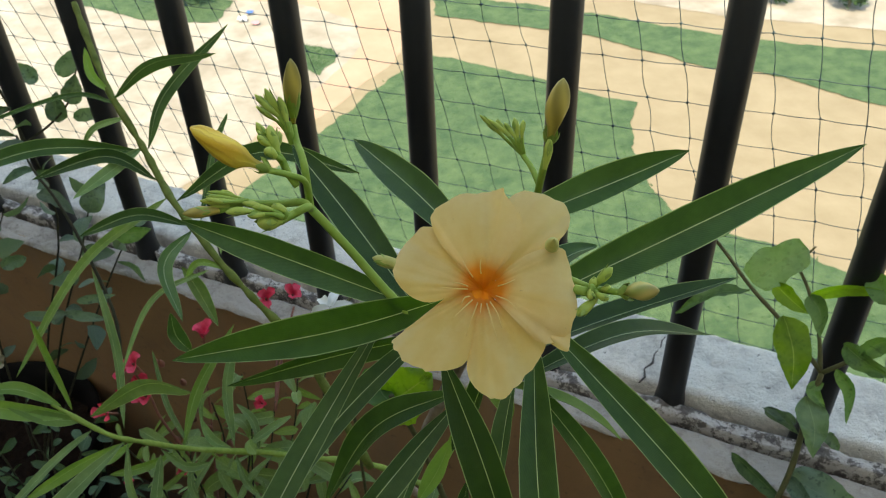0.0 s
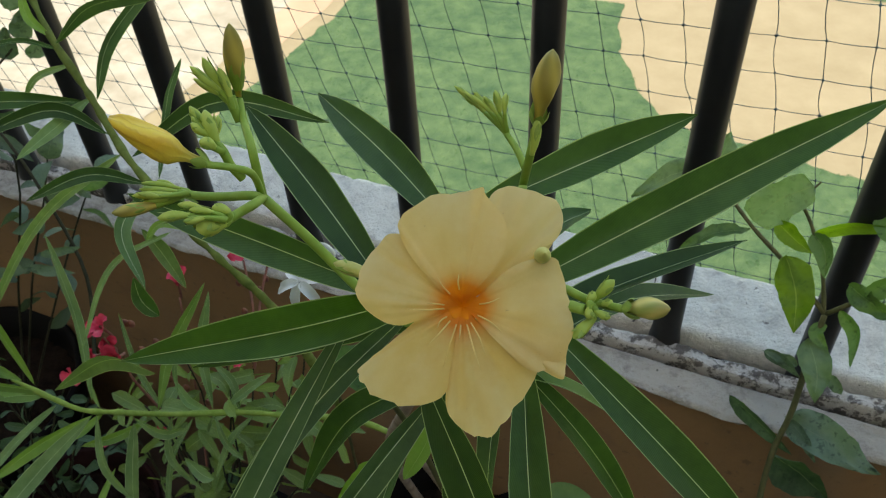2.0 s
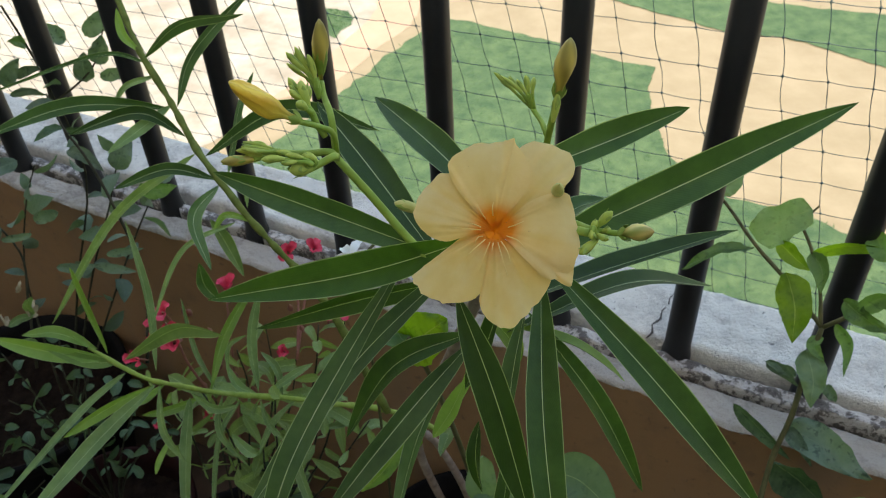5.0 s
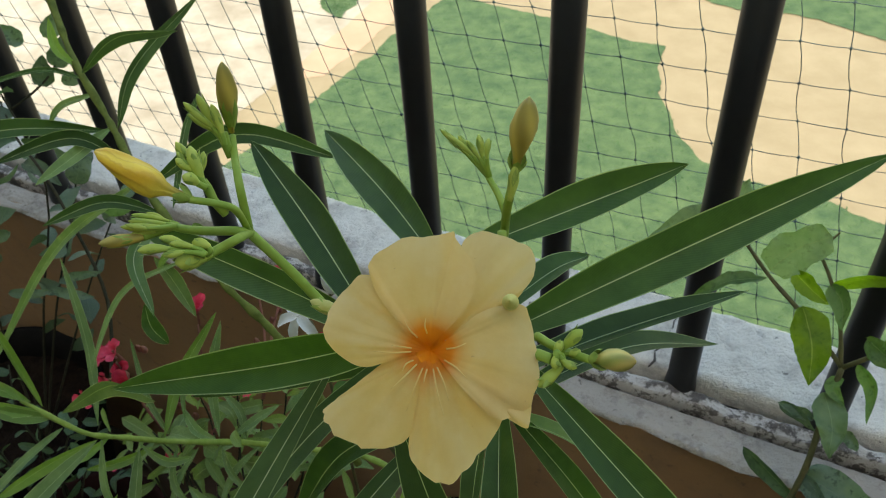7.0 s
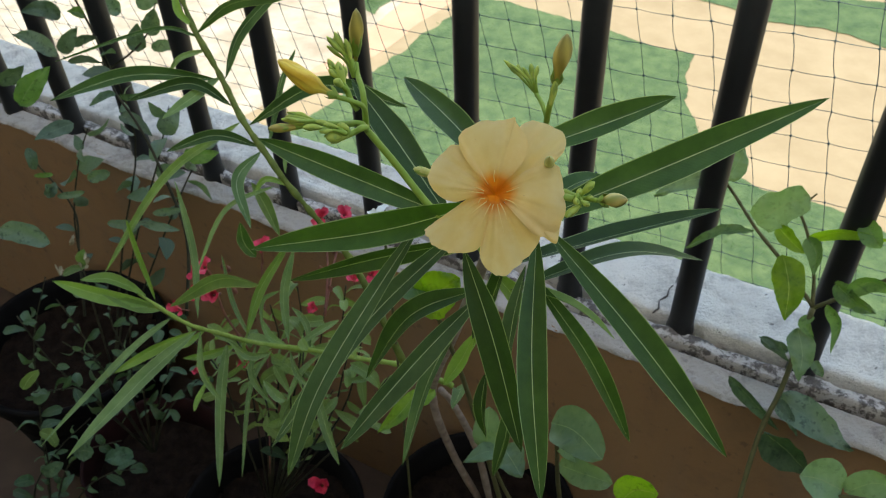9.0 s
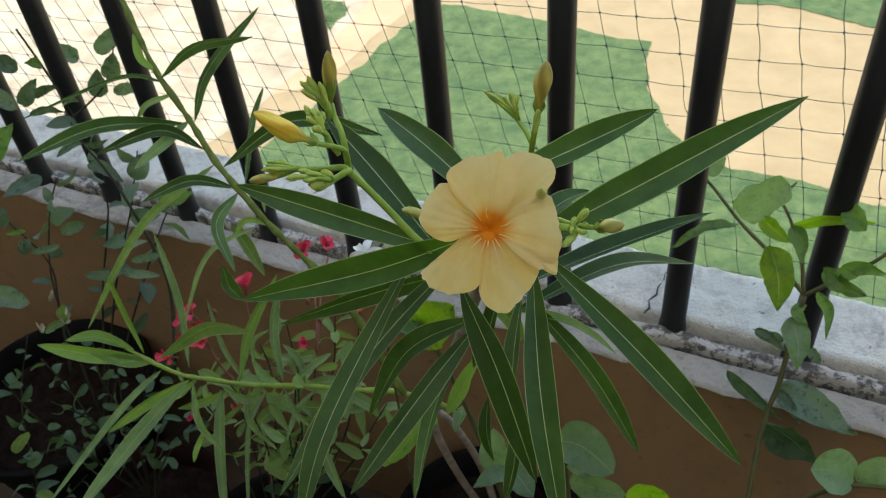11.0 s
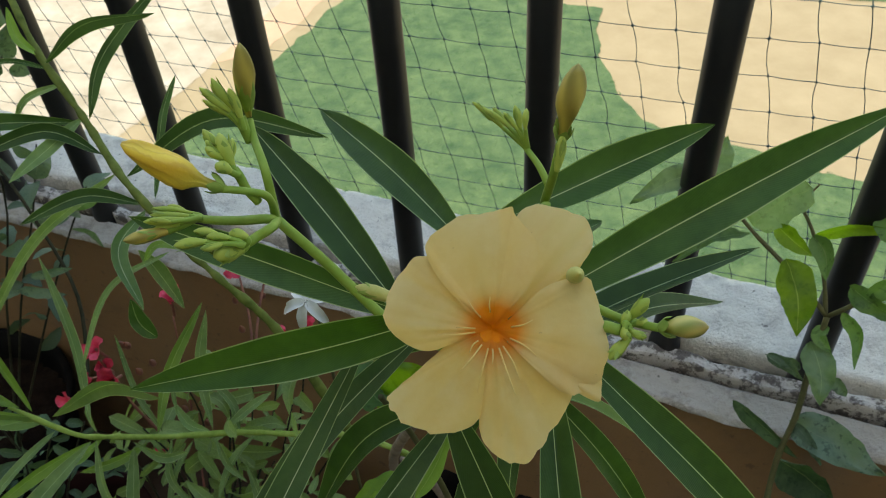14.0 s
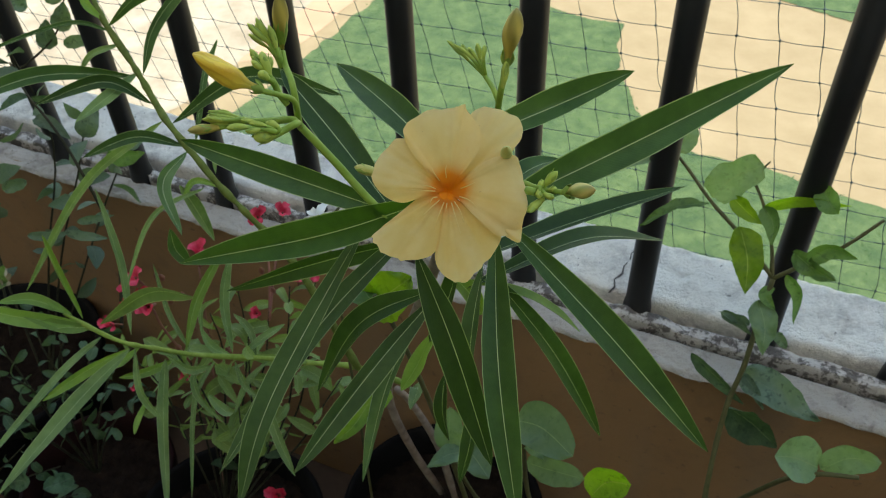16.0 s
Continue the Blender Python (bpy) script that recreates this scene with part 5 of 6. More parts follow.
    # the fringe: fine cream threads that stand out of the throat
    for a, reach in ((184, 15.5), (172, 10.5), (229, 14.5), (252, 17.5), (286, 18.5), (300, 15), (333, 13.5), (10, 11), (98, 9.5), (132, 11), (212, 9), (266, 9)):
        a = radians(a)
        r0, r1 = 0.0052, reach * 0.001
        d, s = Vector((math.cos(a), math.sin(a), 0)), Vector((-math.sin(a), math.cos(a), 0))
        bm = bmesh.new()
        path = curve_of((d * r0 + Vector((0, 0, -0.0012)), d * (r0 + r1) * 0.5 + Vector((0, 0, 0.0030)), d * r1 + s * rng.uniform(-0.0012, 0.0012) + Vector((0, 0, 0.0034))), 6)
        loft(bm, path, [0.00025, 0.00025, 0.00024, 0.00022, 0.00019, 0.00015, 0.00009], 5)
        part("fringe", bm, FRINGE, head)


def throat_mesh():
    """The uneven orange floor of the flower's funnel."""
    bm = bmesh.new()
    rings = []
    for i in range(9):
        r = 0.0002 + 0.0052 * i / 8
        ring = []
        for k in range(40):
            a = 2 * math.pi * k / 40
            d = Vector((math.cos(a), math.sin(a), 0))
            z = -0.0075 * max(0.0, 1 - r / 0.0115) ** 2 - 0.0007 - 0.0016 * max(0.0, i - 6) / 2 + 0.0009 * math.exp(-((d * r - Vector((0.0002, -0.0016, 0))).length / 0.0022) ** 2) * (1 + 0.25 * math.cos(5 * a)) - 0.0010 * math.exp(-((d * r - Vector((0, 0.0022, 0))).length / 0.0011) ** 2)
            ring.append(bm.verts.new(d * r * (1 + 0.16 * noise.noise(d * 2.5)) + Vector((0, 0, z + 0.0003 * noise.noise(d * r * 900)))))
        rings.append(ring)
    for a, b in zip(rings, rings[1:]):
        for k in range(40):
            bm.faces.new((a[k], b[k], b[(k + 1) % 40], a[(k + 1) % 40]))
    bm.faces.new(rings[0])
    return bm


flower()


# ---- the other plants ----
def unit_leaf(name, width, shape, mat, fold=0.25, seed=0.0, droop=0.12):
    me = bpy.data.meshes.new(name)
    bm = blade_mesh((0, 0, 0), (0, 0.5, droop * 0.6), (0, 1, -droop), width, (0, 0, 1), shape, fold, 0.05, seed, 8, 4)
    bm.to_mesh(me)
    bm.free()
    me.materials.append(mat)
    me.polygons.foreach_set("use_smooth", [True] * len(me.polygons))
    return me


BUSH_LEAVES = [unit_leaf("bush_leaf", 0.38 + 0.07 * k, ("oval", "obovate", "ovate")[k], LEAF_BUSH, 0.3, k * 3.0, 0.1 + 0.08 * k) for k in range(3)]
SMALL_LEAVES = [unit_leaf("small_leaf", 0.27 + 0.05 * k, "obovate", LEAF_SMALL, 0.35, 20 + k * 3.0, 0.15 * k) for k in range(3)]
ROSE_LEAVES = [unit_leaf("leaflet", 0.55 + 0.05 * k, "ovate", LEAF_GREY, 0.2, 40 + k * 3.0, 0.1) for k in range(2)]
SPRIG_UP = Vector((-0.15, -0.45, 0.85)).normalized()


def sprig(plant, points, count, size, leaves, seed, r=0.0011, mat=TWIG, start=0.25, spread=0.9):
    """A thin stem with leaves set along it."""
    rng = random.Random(seed)
    tube("stem", points, r * 1.3, r * 0.6, mat, plant, sides=6, n=12)
    path = curve_of(points, 40)
    for k in range(count):
        f = start + (1 - start) * (k + rng.uniform(0.2, 0.8)) / count
        i = min(39, int(f * 40))
        t = (path[i + 1] - path[i]).normalized()
        out = Matrix.Rotation(k * 2.4 + rng.uniform(-0.5, 0.5), 3, t) @ t.orthogonal().normalized()
        way = (out * spread + t * rng.uniform(0.1, 0.7) + Vector((0, -0.1, rng.uniform(-0.3, 0.25)))).normalized()
        up = (SPRIG_UP + 0.75 * Vector((rng.gauss(0, 1), rng.gauss(0, 1), rng.gauss(0, 1)))).normalized()
        side = way.cross(up).normalized()
        up = side.cross(way)
        s = size * rng.uniform(0.55, 1.3)
        m = Matrix((side, way, up)).transposed().to_4x4()
        part("leaf", leaves[rng.randrange(len(leaves))], None, plant, at=Matrix.Translation(path[i]) @ m @ Matrix.Scale(s, 4))


# the dark bush in the maroon pot
bush = thing("bush", (-0.421, 0.60, 0.17), "dark leafy potted bush with small oval leaves", "plant")
sprig(bush, ((-0.4009, 0.5968, 0.2691), (-0.4131, 0.5681, 0.3853), (-0.4128, 0.5423, 0.4744), (-0.4258, 0.4826, 0.5468)), 11, 0.0205, BUSH_LEAVES, 1)
sprig(bush, ((-0.4009, 0.5968, 0.2691), (-0.3972, 0.5695, 0.4055), (-0.3890, 0.5540, 0.4994), (-0.4024, 0.5292, 0.5720)), 11, 0.0205, BUSH_LEAVES, 2)
sprig(bush, ((-0.3995, 0.5971, 0.2687), (-0.3785, 0.5668, 0.4081), (-0.3599, 0.5653, 0.4941), (-0.3399, 0.5715, 0.5763)), 11, 0.0205, BUSH_LEAVES, 3)
sprig(bush, ((-0.3974, 0.5974, 0.2681), (-0.3506, 0.5656, 0.4082), (-0.3139, 0.5560, 0.4929), (-0.2873, 0.5621, 0.5427)), 10, 0.0205, BUSH_LEAVES, 6)
sprig(bush, ((-0.3974, 0.5974, 0.2681), (-0.3505, 0.5674, 0.3829), (-0.3019, 0.5513, 0.4570), (-0.2668, 0.5458, 0.4929)), 9, 0.0205, BUSH_LEAVES, 8)
sprig(bush, ((-0.4022, 0.5966, 0.2695), (-0.4144, 0.5594, 0.4199), (-0.4331, 0.5406, 0.5276), (-0.4411, 0.5372, 0.6048)), 11, 0.0205, BUSH_LEAVES, 7)
sprig(bush, ((-0.4009, 0.5968, 0.2691), (-0.3994, 0.5719, 0.4358), (-0.4018, 0.5676, 0.5328), (-0.4156, 0.5731, 0.5916)), 10, 0.0205, BUSH_LEAVES, 17)
sprig(bush, ((-0.4009, 0.5968, 0.2691), (-0.3596, 0.5617, 0.4359), (-0.3314, 0.5672, 0.5103), (-0.3013, 0.5754, 0.5612)), 9, 0.0205, BUSH_LEAVES, 27)
bush_low = thing("bush", (-0.62, 0.40, 0.12), "small leafy bush standing low beside the pots", "plant")
sprig(bush_low, ((-0.5739, 0.5386, 0.1123), (-0.4995, 0.5188, 0.3164), (-0.4718, 0.5103, 0.4013), (-0.4569, 0.5041, 0.4701)), 10, 0.0205, BUSH_LEAVES, 4)
sprig(bush_low, ((-0.5739, 0.5386, 0.1123), (-0.4788, 0.5173, 0.3304), (-0.4180, 0.4978, 0.4168), (-0.3674, 0.4939, 0.4419)), 10, 0.0205, BUSH_LEAVES, 5)
sprig(bush_low, ((-0.5726, 0.5389, 0.1117), (-0.4675, 0.5139, 0.2965), (-0.4089, 0.5019, 0.3630), (-0.3657, 0.4919, 0.3880)), 8, 0.0205, BUSH_LEAVES, 9)
sprig(bush_low, ((-0.5739, 0.5386, 0.1123), (-0.5234, 0.5136, 0.3002), (-0.4619, 0.5126, 0.3974), (-0.4063, 0.5186, 0.4526)), 10, 0.0205, BUSH_LEAVES, 11)
leaf(bush_low, (-0.4456, 0.4968, 0.4310), (-0.4484, 0.4991, 0.4477), (-0.4538, 0.4949, 0.4614), 0.015, (0.93, -0.27, 0.23), LEAF_SMALL, "oval", 0.3, 0.1)
leaf(bush_low, (-0.4799, 0.5385, 0.4829), (-0.4706, 0.5430, 0.4950), (-0.4572, 0.5480, 0.5052), 0.013, (0.17, -0.96, 0.24), LEAF_SMALL, "oval", 0.3, 0.1)
leaf(bush_low, (-0.4645, 0.4617, 0.4178), (-0.4678, 0.4540, 0.4279), (-0.4731, 0.4438, 0.4377), 0.014, (0.87, 0.12, 0.48), LEAF_BUSH, "oval", 0.3, 0.1)
leaf(bush_low, (-0.4571, 0.4685, 0.4180), (-0.4453, 0.4693, 0.4252), (-0.4300, 0.4728, 0.4325), 0.015, (-0.13, -0.86, 0.50), LEAF_BUSH, "oval", 0.3, 0.1)
leaf(bush_low, (-0.3625, 0.4965, 0.4155), (-0.3694, 0.4792, 0.4327), (-0.3793, 0.4679, 0.4426), 0.021, (0.72, 0.21, 0.66), LEAF_BUSH, "oval", 0.2, 0.1)
leaf(bush_low, (-0.4211, 0.4849, 0.4360), (-0.4025, 0.4777, 0.4478), (-0.3905, 0.4722, 0.4510), 0.02, (-0.54, -0.62, 0.57), LEAF_BUSH, "oval", 0.2, 0.1)
sprig(bush_low, ((-0.5503, 0.5580, 0.1997), (-0.4894, 0.5612, 0.4216), (-0.4705, 0.5849, 0.5166), (-0.4423, 0.6134, 0.5874)), 10, 0.0205, BUSH_LEAVES, 52)
sprig(bush, ((-0.4009, 0.5968, 0.2691), (-0.3696, 0.5833, 0.4306), (-0.3781, 0.5901, 0.5255), (-0.3757, 0.6125, 0.5762)), 10, 0.0205, BUSH_LEAVES, 54)
# the creeper against the wall
creeper = thing("creeper", (-0.62, 0.72, 0.10), "dusty creeper with pale leaves against the brown wall", "plant")
tube("stem", ((-0.4606, 0.6814, 0.4501), (-0.4573, 0.7221, 0.5211), (-0.4570, 0.7511, 0.5712), (-0.4869, 0.7664, 0.6313)), 0.002, 0.001, TWIG, creeper, sides=6)
tube("stem", ((-0.3195, 0.6552, 0.4714), (-0.3170, 0.7240, 0.5416), (-0.3442, 0.7749, 0.6186), (-0.3719, 0.8146, 0.6551), (-0.3973, 0.8438, 0.6784), (-0.4231, 0.8919, 0.6949)), 0.0022, 0.0012, TWIG, creeper, sides=6)
leaf(creeper, (-0.4859, 0.7539, 0.6322), (-0.4833, 0.7539, 0.6489), (-0.4862, 0.7598, 0.6596), 0.0135, (0.65, -0.74, 0.17), LEAF_GREY, "oval", 0.3, 0.16)
leaf(creeper, (-0.4864, 0.7489, 0.6258), (-0.4721, 0.7460, 0.6292), (-0.4631, 0.7495, 0.6269), 0.0067, (0.01, -0.96, 0.28), LEAF_VINE, "oval", 0.3, 0.16)
leaf(creeper, (-0.4724, 0.7486, 0.5966), (-0.4718, 0.7445, 0.6087), (-0.4717, 0.7396, 0.6204), 0.0105, (0.69, -0.67, -0.27), LEAF_GREY, "oval", 0.3, 0.16)
leaf(creeper, (-0.4696, 0.7482, 0.5941), (-0.4510, 0.7471, 0.5969), (-0.4322, 0.7466, 0.6009), 0.009, (-0.12, -0.90, 0.42), LEAF_GREY, "oval", 0.3, 0.16)
leaf(creeper, (-0.4799, 0.7448, 0.5974), (-0.4695, 0.7452, 0.6080), (-0.4655, 0.7520, 0.6138), 0.0135, (0.18, -0.95, 0.26), LEAF_GREY, "ovate", 0.3, 0.16)
leaf(creeper, (-0.4207, 0.7423, 0.6229), (-0.4050, 0.7418, 0.6294), (-0.3894, 0.7399, 0.6345), 0.015, (-0.18, -0.94, 0.30), LEAF_GREY, "oval", 0.3, 0.1)
leaf(creeper, (-0.3883, 0.6863, 0.6010), (-0.3611, 0.6762, 0.6060), (-0.3362, 0.6765, 0.6089), 0.0105, (-0.23, -0.83, 0.51), LEAF_GREY, "ovate", 0.2, 0.1)
leaf(creeper, (-0.3408, 0.7058, 0.5970), (-0.3164, 0.6971, 0.6067), (-0.2940, 0.6957, 0.6104), 0.0097, (-0.31, -0.85, 0.43), LEAF_GREY, "ovate", 0.2, 0.1)
leaf(creeper, (-0.3533, 0.6955, 0.5914), (-0.3262, 0.6830, 0.5949), (-0.3023, 0.6778, 0.5931), 0.0112, (-0.28, -0.74, 0.62), LEAF_GREY, "ovate", 0.2, 0.1)
leaf(creeper, (-0.4554, 0.5917, 0.6731), (-0.4256, 0.5857, 0.6771), (-0.3991, 0.5787, 0.6666), 0.0218, (-0.10, -0.74, 0.66), LEAF_GREY, "oval", 0.3, 0.16)
leaf(creeper, (-0.4457, 0.8088, 0.6597), (-0.4627, 0.7887, 0.6627), (-0.4789, 0.7678, 0.6650), 0.0195, (0.59, -0.38, 0.71), LEAF_GREY, "ovate", 0.2, 0.1)
leaf(creeper, (-0.3967, 0.8291, 0.6548), (-0.3752, 0.8225, 0.6499), (-0.3545, 0.8087, 0.6357), 0.0173, (0.12, -0.54, 0.83), LEAF_GREY, "ovate", 0.2, 0.1)
leaf(creeper, (-0.3387, 0.8049, 0.6394), (-0.3280, 0.8085, 0.6574), (-0.3157, 0.8179, 0.6647), 0.0248, (0.14, -0.93, 0.35), LEAF_GREY, "ovate", 0.2, 0.12)
leaf(creeper, (-0.3120, 0.7814, 0.6279), (-0.2902, 0.7765, 0.6280), (-0.2687, 0.7828, 0.6267), 0.021, (0.04, -0.96, 0.29), LEAF_VINE, "ovate", 0.3, 0.16)
leaf(creeper, (-0.4008, 0.8517, 0.6734), (-0.4130, 0.8364, 0.6780), (-0.4272, 0.8261, 0.6722), 0.0105, (0.42, -0.47, 0.78), LEAF_BUSH, "ovate", 0.3, 0.16)
leaf(creeper, (-0.3980, 0.8507, 0.6698), (-0.3822, 0.8456, 0.6708), (-0.3692, 0.8518, 0.6721), 0.009, (0.02, -0.98, 0.18), LEAF_BUSH, "ovate", 0.3, 0.16)
leaf(creeper, (-0.4204, 0.6602, 0.5589), (-0.4178, 0.6519, 0.5804), (-0.4092, 0.6530, 0.5923), 0.009, (0.30, -0.91, -0.30), LEAF_PALE, "oval", 0.3, 0.16)
leaf(creeper, (-0.4204, 0.6593, 0.5580), (-0.4265, 0.6392, 0.5722), (-0.4307, 0.6257, 0.5766), 0.009, (0.90, -0.03, 0.43), LEAF_PALE, "oval", 0.3, 0.16)
leaf(creeper, (-0.4205, 0.6643, 0.5564), (-0.4221, 0.6594, 0.5683), (-0.4270, 0.6619, 0.5744), 0.015, (0.81, -0.55, 0.22), DRY_LEAF, "ovate", 0.4, 0.3)
leaf(creeper, (-0.4262, 0.6650, 0.5608), (-0.4207, 0.6628, 0.5712), (-0.4161, 0.6673, 0.5734), 0.012, (-0.24, -0.90, 0.36), DRY_LEAF, "ovate", 0.4, 0.3)
leaf(creeper, (-0.4446, 0.6548, 0.5618), (-0.4448, 0.6435, 0.5658), (-0.4474, 0.6486, 0.5733), 0.009, (0.97, 0.01, 0.24), DRY_LEAF, "ovate", 0.4, 0.3)
leaf(creeper, (-0.4426, 0.6893, 0.5665), (-0.4382, 0.6858, 0.5762), (-0.4355, 0.6916, 0.5812), 0.007, (0.62, -0.77, -0.18), DRY_LEAF, "ovate", 0.4, 0.3)
leaf(creeper, (-0.4118, 0.6271, 0.5428), (-0.4156, 0.6203, 0.5538), (-0.4233, 0.6179, 0.5563), 0.013, (0.82, -0.32, 0.48), LEAF_PALE, "oval", 0.3, 0.2)
# the rose by the railing
rose = thing("rose", (-0.66, 1.0, 0.515), "rose stem with dusty toothed leaves by the railing", "plant")
tube("stem", ((-0.4443, 0.9443, 0.6519), (-0.4492, 0.9591, 0.6821), (-0.4610, 0.9722, 0.7169), (-0.4833, 0.9956, 0.7619)), 0.0022, 0.0015, TWIG, rose, sides=6)
tube("stem", ((-0.4443, 0.9443, 0.6519), (-0.4104, 0.9564, 0.6694), (-0.3840, 0.9669, 0.6919), (-0.3693, 0.9892, 0.7249)), 0.0018, 0.001, TWIG, rose, sides=6)
leaf(rose, (-0.4877, 0.9629, 0.7229), (-0.5044, 0.9513, 0.7406), (-0.5228, 0.9325, 0.7464), 0.0225, (0.74, -0.54, 0.40), LEAF_GREY, "ovate", 0.3, 0.16)
leaf(rose, (-0.4910, 0.9397, 0.6822), (-0.4801, 0.9421, 0.6996), (-0.4641, 0.9462, 0.7162), 0.021, (0.14, -0.99, 0.08), LEAF_GREY, "ovate", 0.3, 0.16)
leaf(rose, (-0.4785, 0.9487, 0.6875), (-0.4607, 0.9501, 0.6976), (-0.4389, 0.9486, 0.6993), 0.0128, (-0.01, -1.00, 0.01), LEAF_GREY, "ovate", 0.3, 0.16)
leaf(rose, (-0.4609, 0.9729, 0.7182), (-0.4661, 0.9634, 0.7281), (-0.4727, 0.9521, 0.7358), 0.015, (0.92, -0.27, 0.30), LEAF_VINE, "ovate", 0.3, 0.16)
leaf(rose, (-0.4000, 0.9604, 0.6692), (-0.3980, 0.9610, 0.6908), (-0.3908, 0.9618, 0.7098), 0.0248, (0.28, -0.96, -0.03), LEAF_GREY, "ovate", 0.3, 0.16)
leaf(rose, (-0.3828, 0.9666, 0.6904), (-0.3739, 0.9672, 0.7079), (-0.3660, 0.9685, 0.7280), 0.0248, (0.15, -0.99, -0.02), LEAF_GREY, "ovate", 0.3, 0.16)
leaf(rose, (-0.3837, 0.9674, 0.6705), (-0.3616, 0.9659, 0.6748), (-0.3384, 0.9596, 0.6706), 0.0165, (-0.16, -0.92, 0.36), LEAF_GREY, "ovate", 0.3, 0.16)
leaf(rose, (-0.4175, 0.9894, 0.7145), (-0.4327, 0.9790, 0.7301), (-0.4504, 0.9676, 0.7468), 0.0225, (0.72, -0.62, 0.31), LEAF_GREY, "ovate", 0.3, 0.16)
leaf(rose, (-0.3936, 0.9886, 0.7180), (-0.3714, 0.9933, 0.7350), (-0.3454, 0.9998, 0.7546), 0.024, (0.06, -0.97, 0.22), LEAF_GREY, "ovate", 0.3, 0.16)
leaf(rose, (-0.4794, 0.9197, 0.6808), (-0.4562, 0.9204, 0.6845), (-0.4377, 0.9235, 0.6752), 0.0105, (0.12, -0.98, 0.19), LEAF_GREY, "ovate", 0.3, 0.16)
leaf(rose, (-0.4274, 0.6802, 0.7693), (-0.4115, 0.6878, 0.7882), (-0.3896, 0.6957, 0.8037), 0.0248, (0.30, -0.95, 0.09), LEAF_VINE, "ovate", 0.3, 0.16)
leaf(rose, (-0.4641, 0.7236, 0.7681), (-0.4488, 0.7257, 0.7786), (-0.4328, 0.7267, 0.7870), 0.0188, (0.16, -0.98, -0.11), LEAF_GREY, "ovate", 0.3, 0.16)
leaf(rose, (-0.4990, 0.9351, 0.6810), (-0.5335, 0.9613, 0.6927), (-0.5700, 0.9793, 0.6927), 0.0225, (-0.15, -0.48, 0.87), LEAF_GREY, "ovate", 0.3, 0.16)

# the twiggy shrub between the wall and the railing
shrub_dry = thing("twiggy_shrub", (-0.53, 0.80, 0.20), "twiggy shrub with dusty grey-green leaves leaning on the sill", "plant")
sprig(shrub_dry, ((-0.53, 0.80, 0.19), (-0.462, 0.842, 0.42), (-0.398, 0.858, 0.600), (-0.416, 0.884, 0.735)), 11, 0.036, ROSE_LEAVES, 61, 0.0015)
sprig(shrub_dry, ((-0.53, 0.80, 0.19), (-0.440, 0.835, 0.43), (-0.372, 0.830, 0.570), (-0.330, 0.825, 0.668)), 10, 0.034, ROSE_LEAVES, 62, 0.0014)
sprig(shrub_dry, ((-0.53, 0.80, 0.19), (-0.545, 0.880, 0.40), (-0.520, 0.915, 0.510), (-0.476, 0.900, 0.590)), 9, 0.036, ROSE_LEAVES, 63, 0.0014)
sprig(shrub_dry, ((-0.53, 0.80, 0.19), (-0.410, 0.800, 0.42), (-0.335, 0.800, 0.555), (-0.288, 0.794, 0.630)), 9, 0.032, ROSE_LEAVES, 64, 0.0013)
# the spurge with pink flowers
spurge = thing("spurge", (-0.20, 0.50, 0.19), "small potted plant with pink flowers and pale green leaves", "plant")
sprig(spurge, ((-0.2474, 0.5527, 0.1904), (-0.1821, 0.5400, 0.4112), (-0.1381, 0.5246, 0.5316), (-0.1207, 0.5344, 0.6048)), 14, 0.0270, SMALL_LEAVES, 31)
sprig(spurge, ((-0.2459, 0.5529, 0.1901), (-0.1527, 0.5407, 0.4308), (-0.1123, 0.5381, 0.5518), (-0.0988, 0.5526, 0.6185)), 14, 0.0270, SMALL_LEAVES, 32)
sprig(spurge, ((-0.2474, 0.5527, 0.1904), (-0.1976, 0.5369, 0.4382), (-0.1763, 0.5349, 0.5495), (-0.1752, 0.5311, 0.6151)), 14, 0.0270, SMALL_LEAVES, 33)
sprig(spurge, ((-0.2489, 0.5526, 0.1907), (-0.2250, 0.5402, 0.4353), (-0.2188, 0.5293, 0.5301), (-0.2340, 0.5226, 0.5844)), 14, 0.0270, SMALL_LEAVES, 34)
sprig(spurge, ((-0.2474, 0.5527, 0.1904), (-0.1748, 0.5369, 0.4583), (-0.1525, 0.5463, 0.5537), (-0.1501, 0.5576, 0.6201)), 13, 0.0270, SMALL_LEAVES, 35)
sprig(spurge, ((-0.2444, 0.5530, 0.1899), (-0.1280, 0.5377, 0.4114), (-0.0892, 0.5460, 0.5416), (-0.0756, 0.5701, 0.6041)), 12, 0.0270, SMALL_LEAVES, 36)
sprig(spurge, ((-0.2489, 0.5526, 0.1907), (-0.2485, 0.5392, 0.4158), (-0.2496, 0.5353, 0.5050), (-0.2671, 0.5334, 0.5649)), 12, 0.0270, SMALL_LEAVES, 37)
sprig(spurge, ((-0.2474, 0.5527, 0.1904), (-0.2207, 0.5436, 0.3855), (-0.2184, 0.5375, 0.4702), (-0.2152, 0.5457, 0.5295)), 6, 0.0270, SMALL_LEAVES, 38)
sprig(spurge, ((-0.2474, 0.5527, 0.1904), (-0.1791, 0.5423, 0.3374), (-0.1559, 0.5419, 0.4071), (-0.1301, 0.5452, 0.4557)), 6, 0.0270, SMALL_LEAVES, 39)
sprig(spurge, ((-0.2474, 0.5527, 0.1904), (-0.2102, 0.5397, 0.3181), (-0.1825, 0.5362, 0.3586), (-0.1690, 0.5410, 0.4091)), 8, 0.034, BUSH_LEAVES, 40)
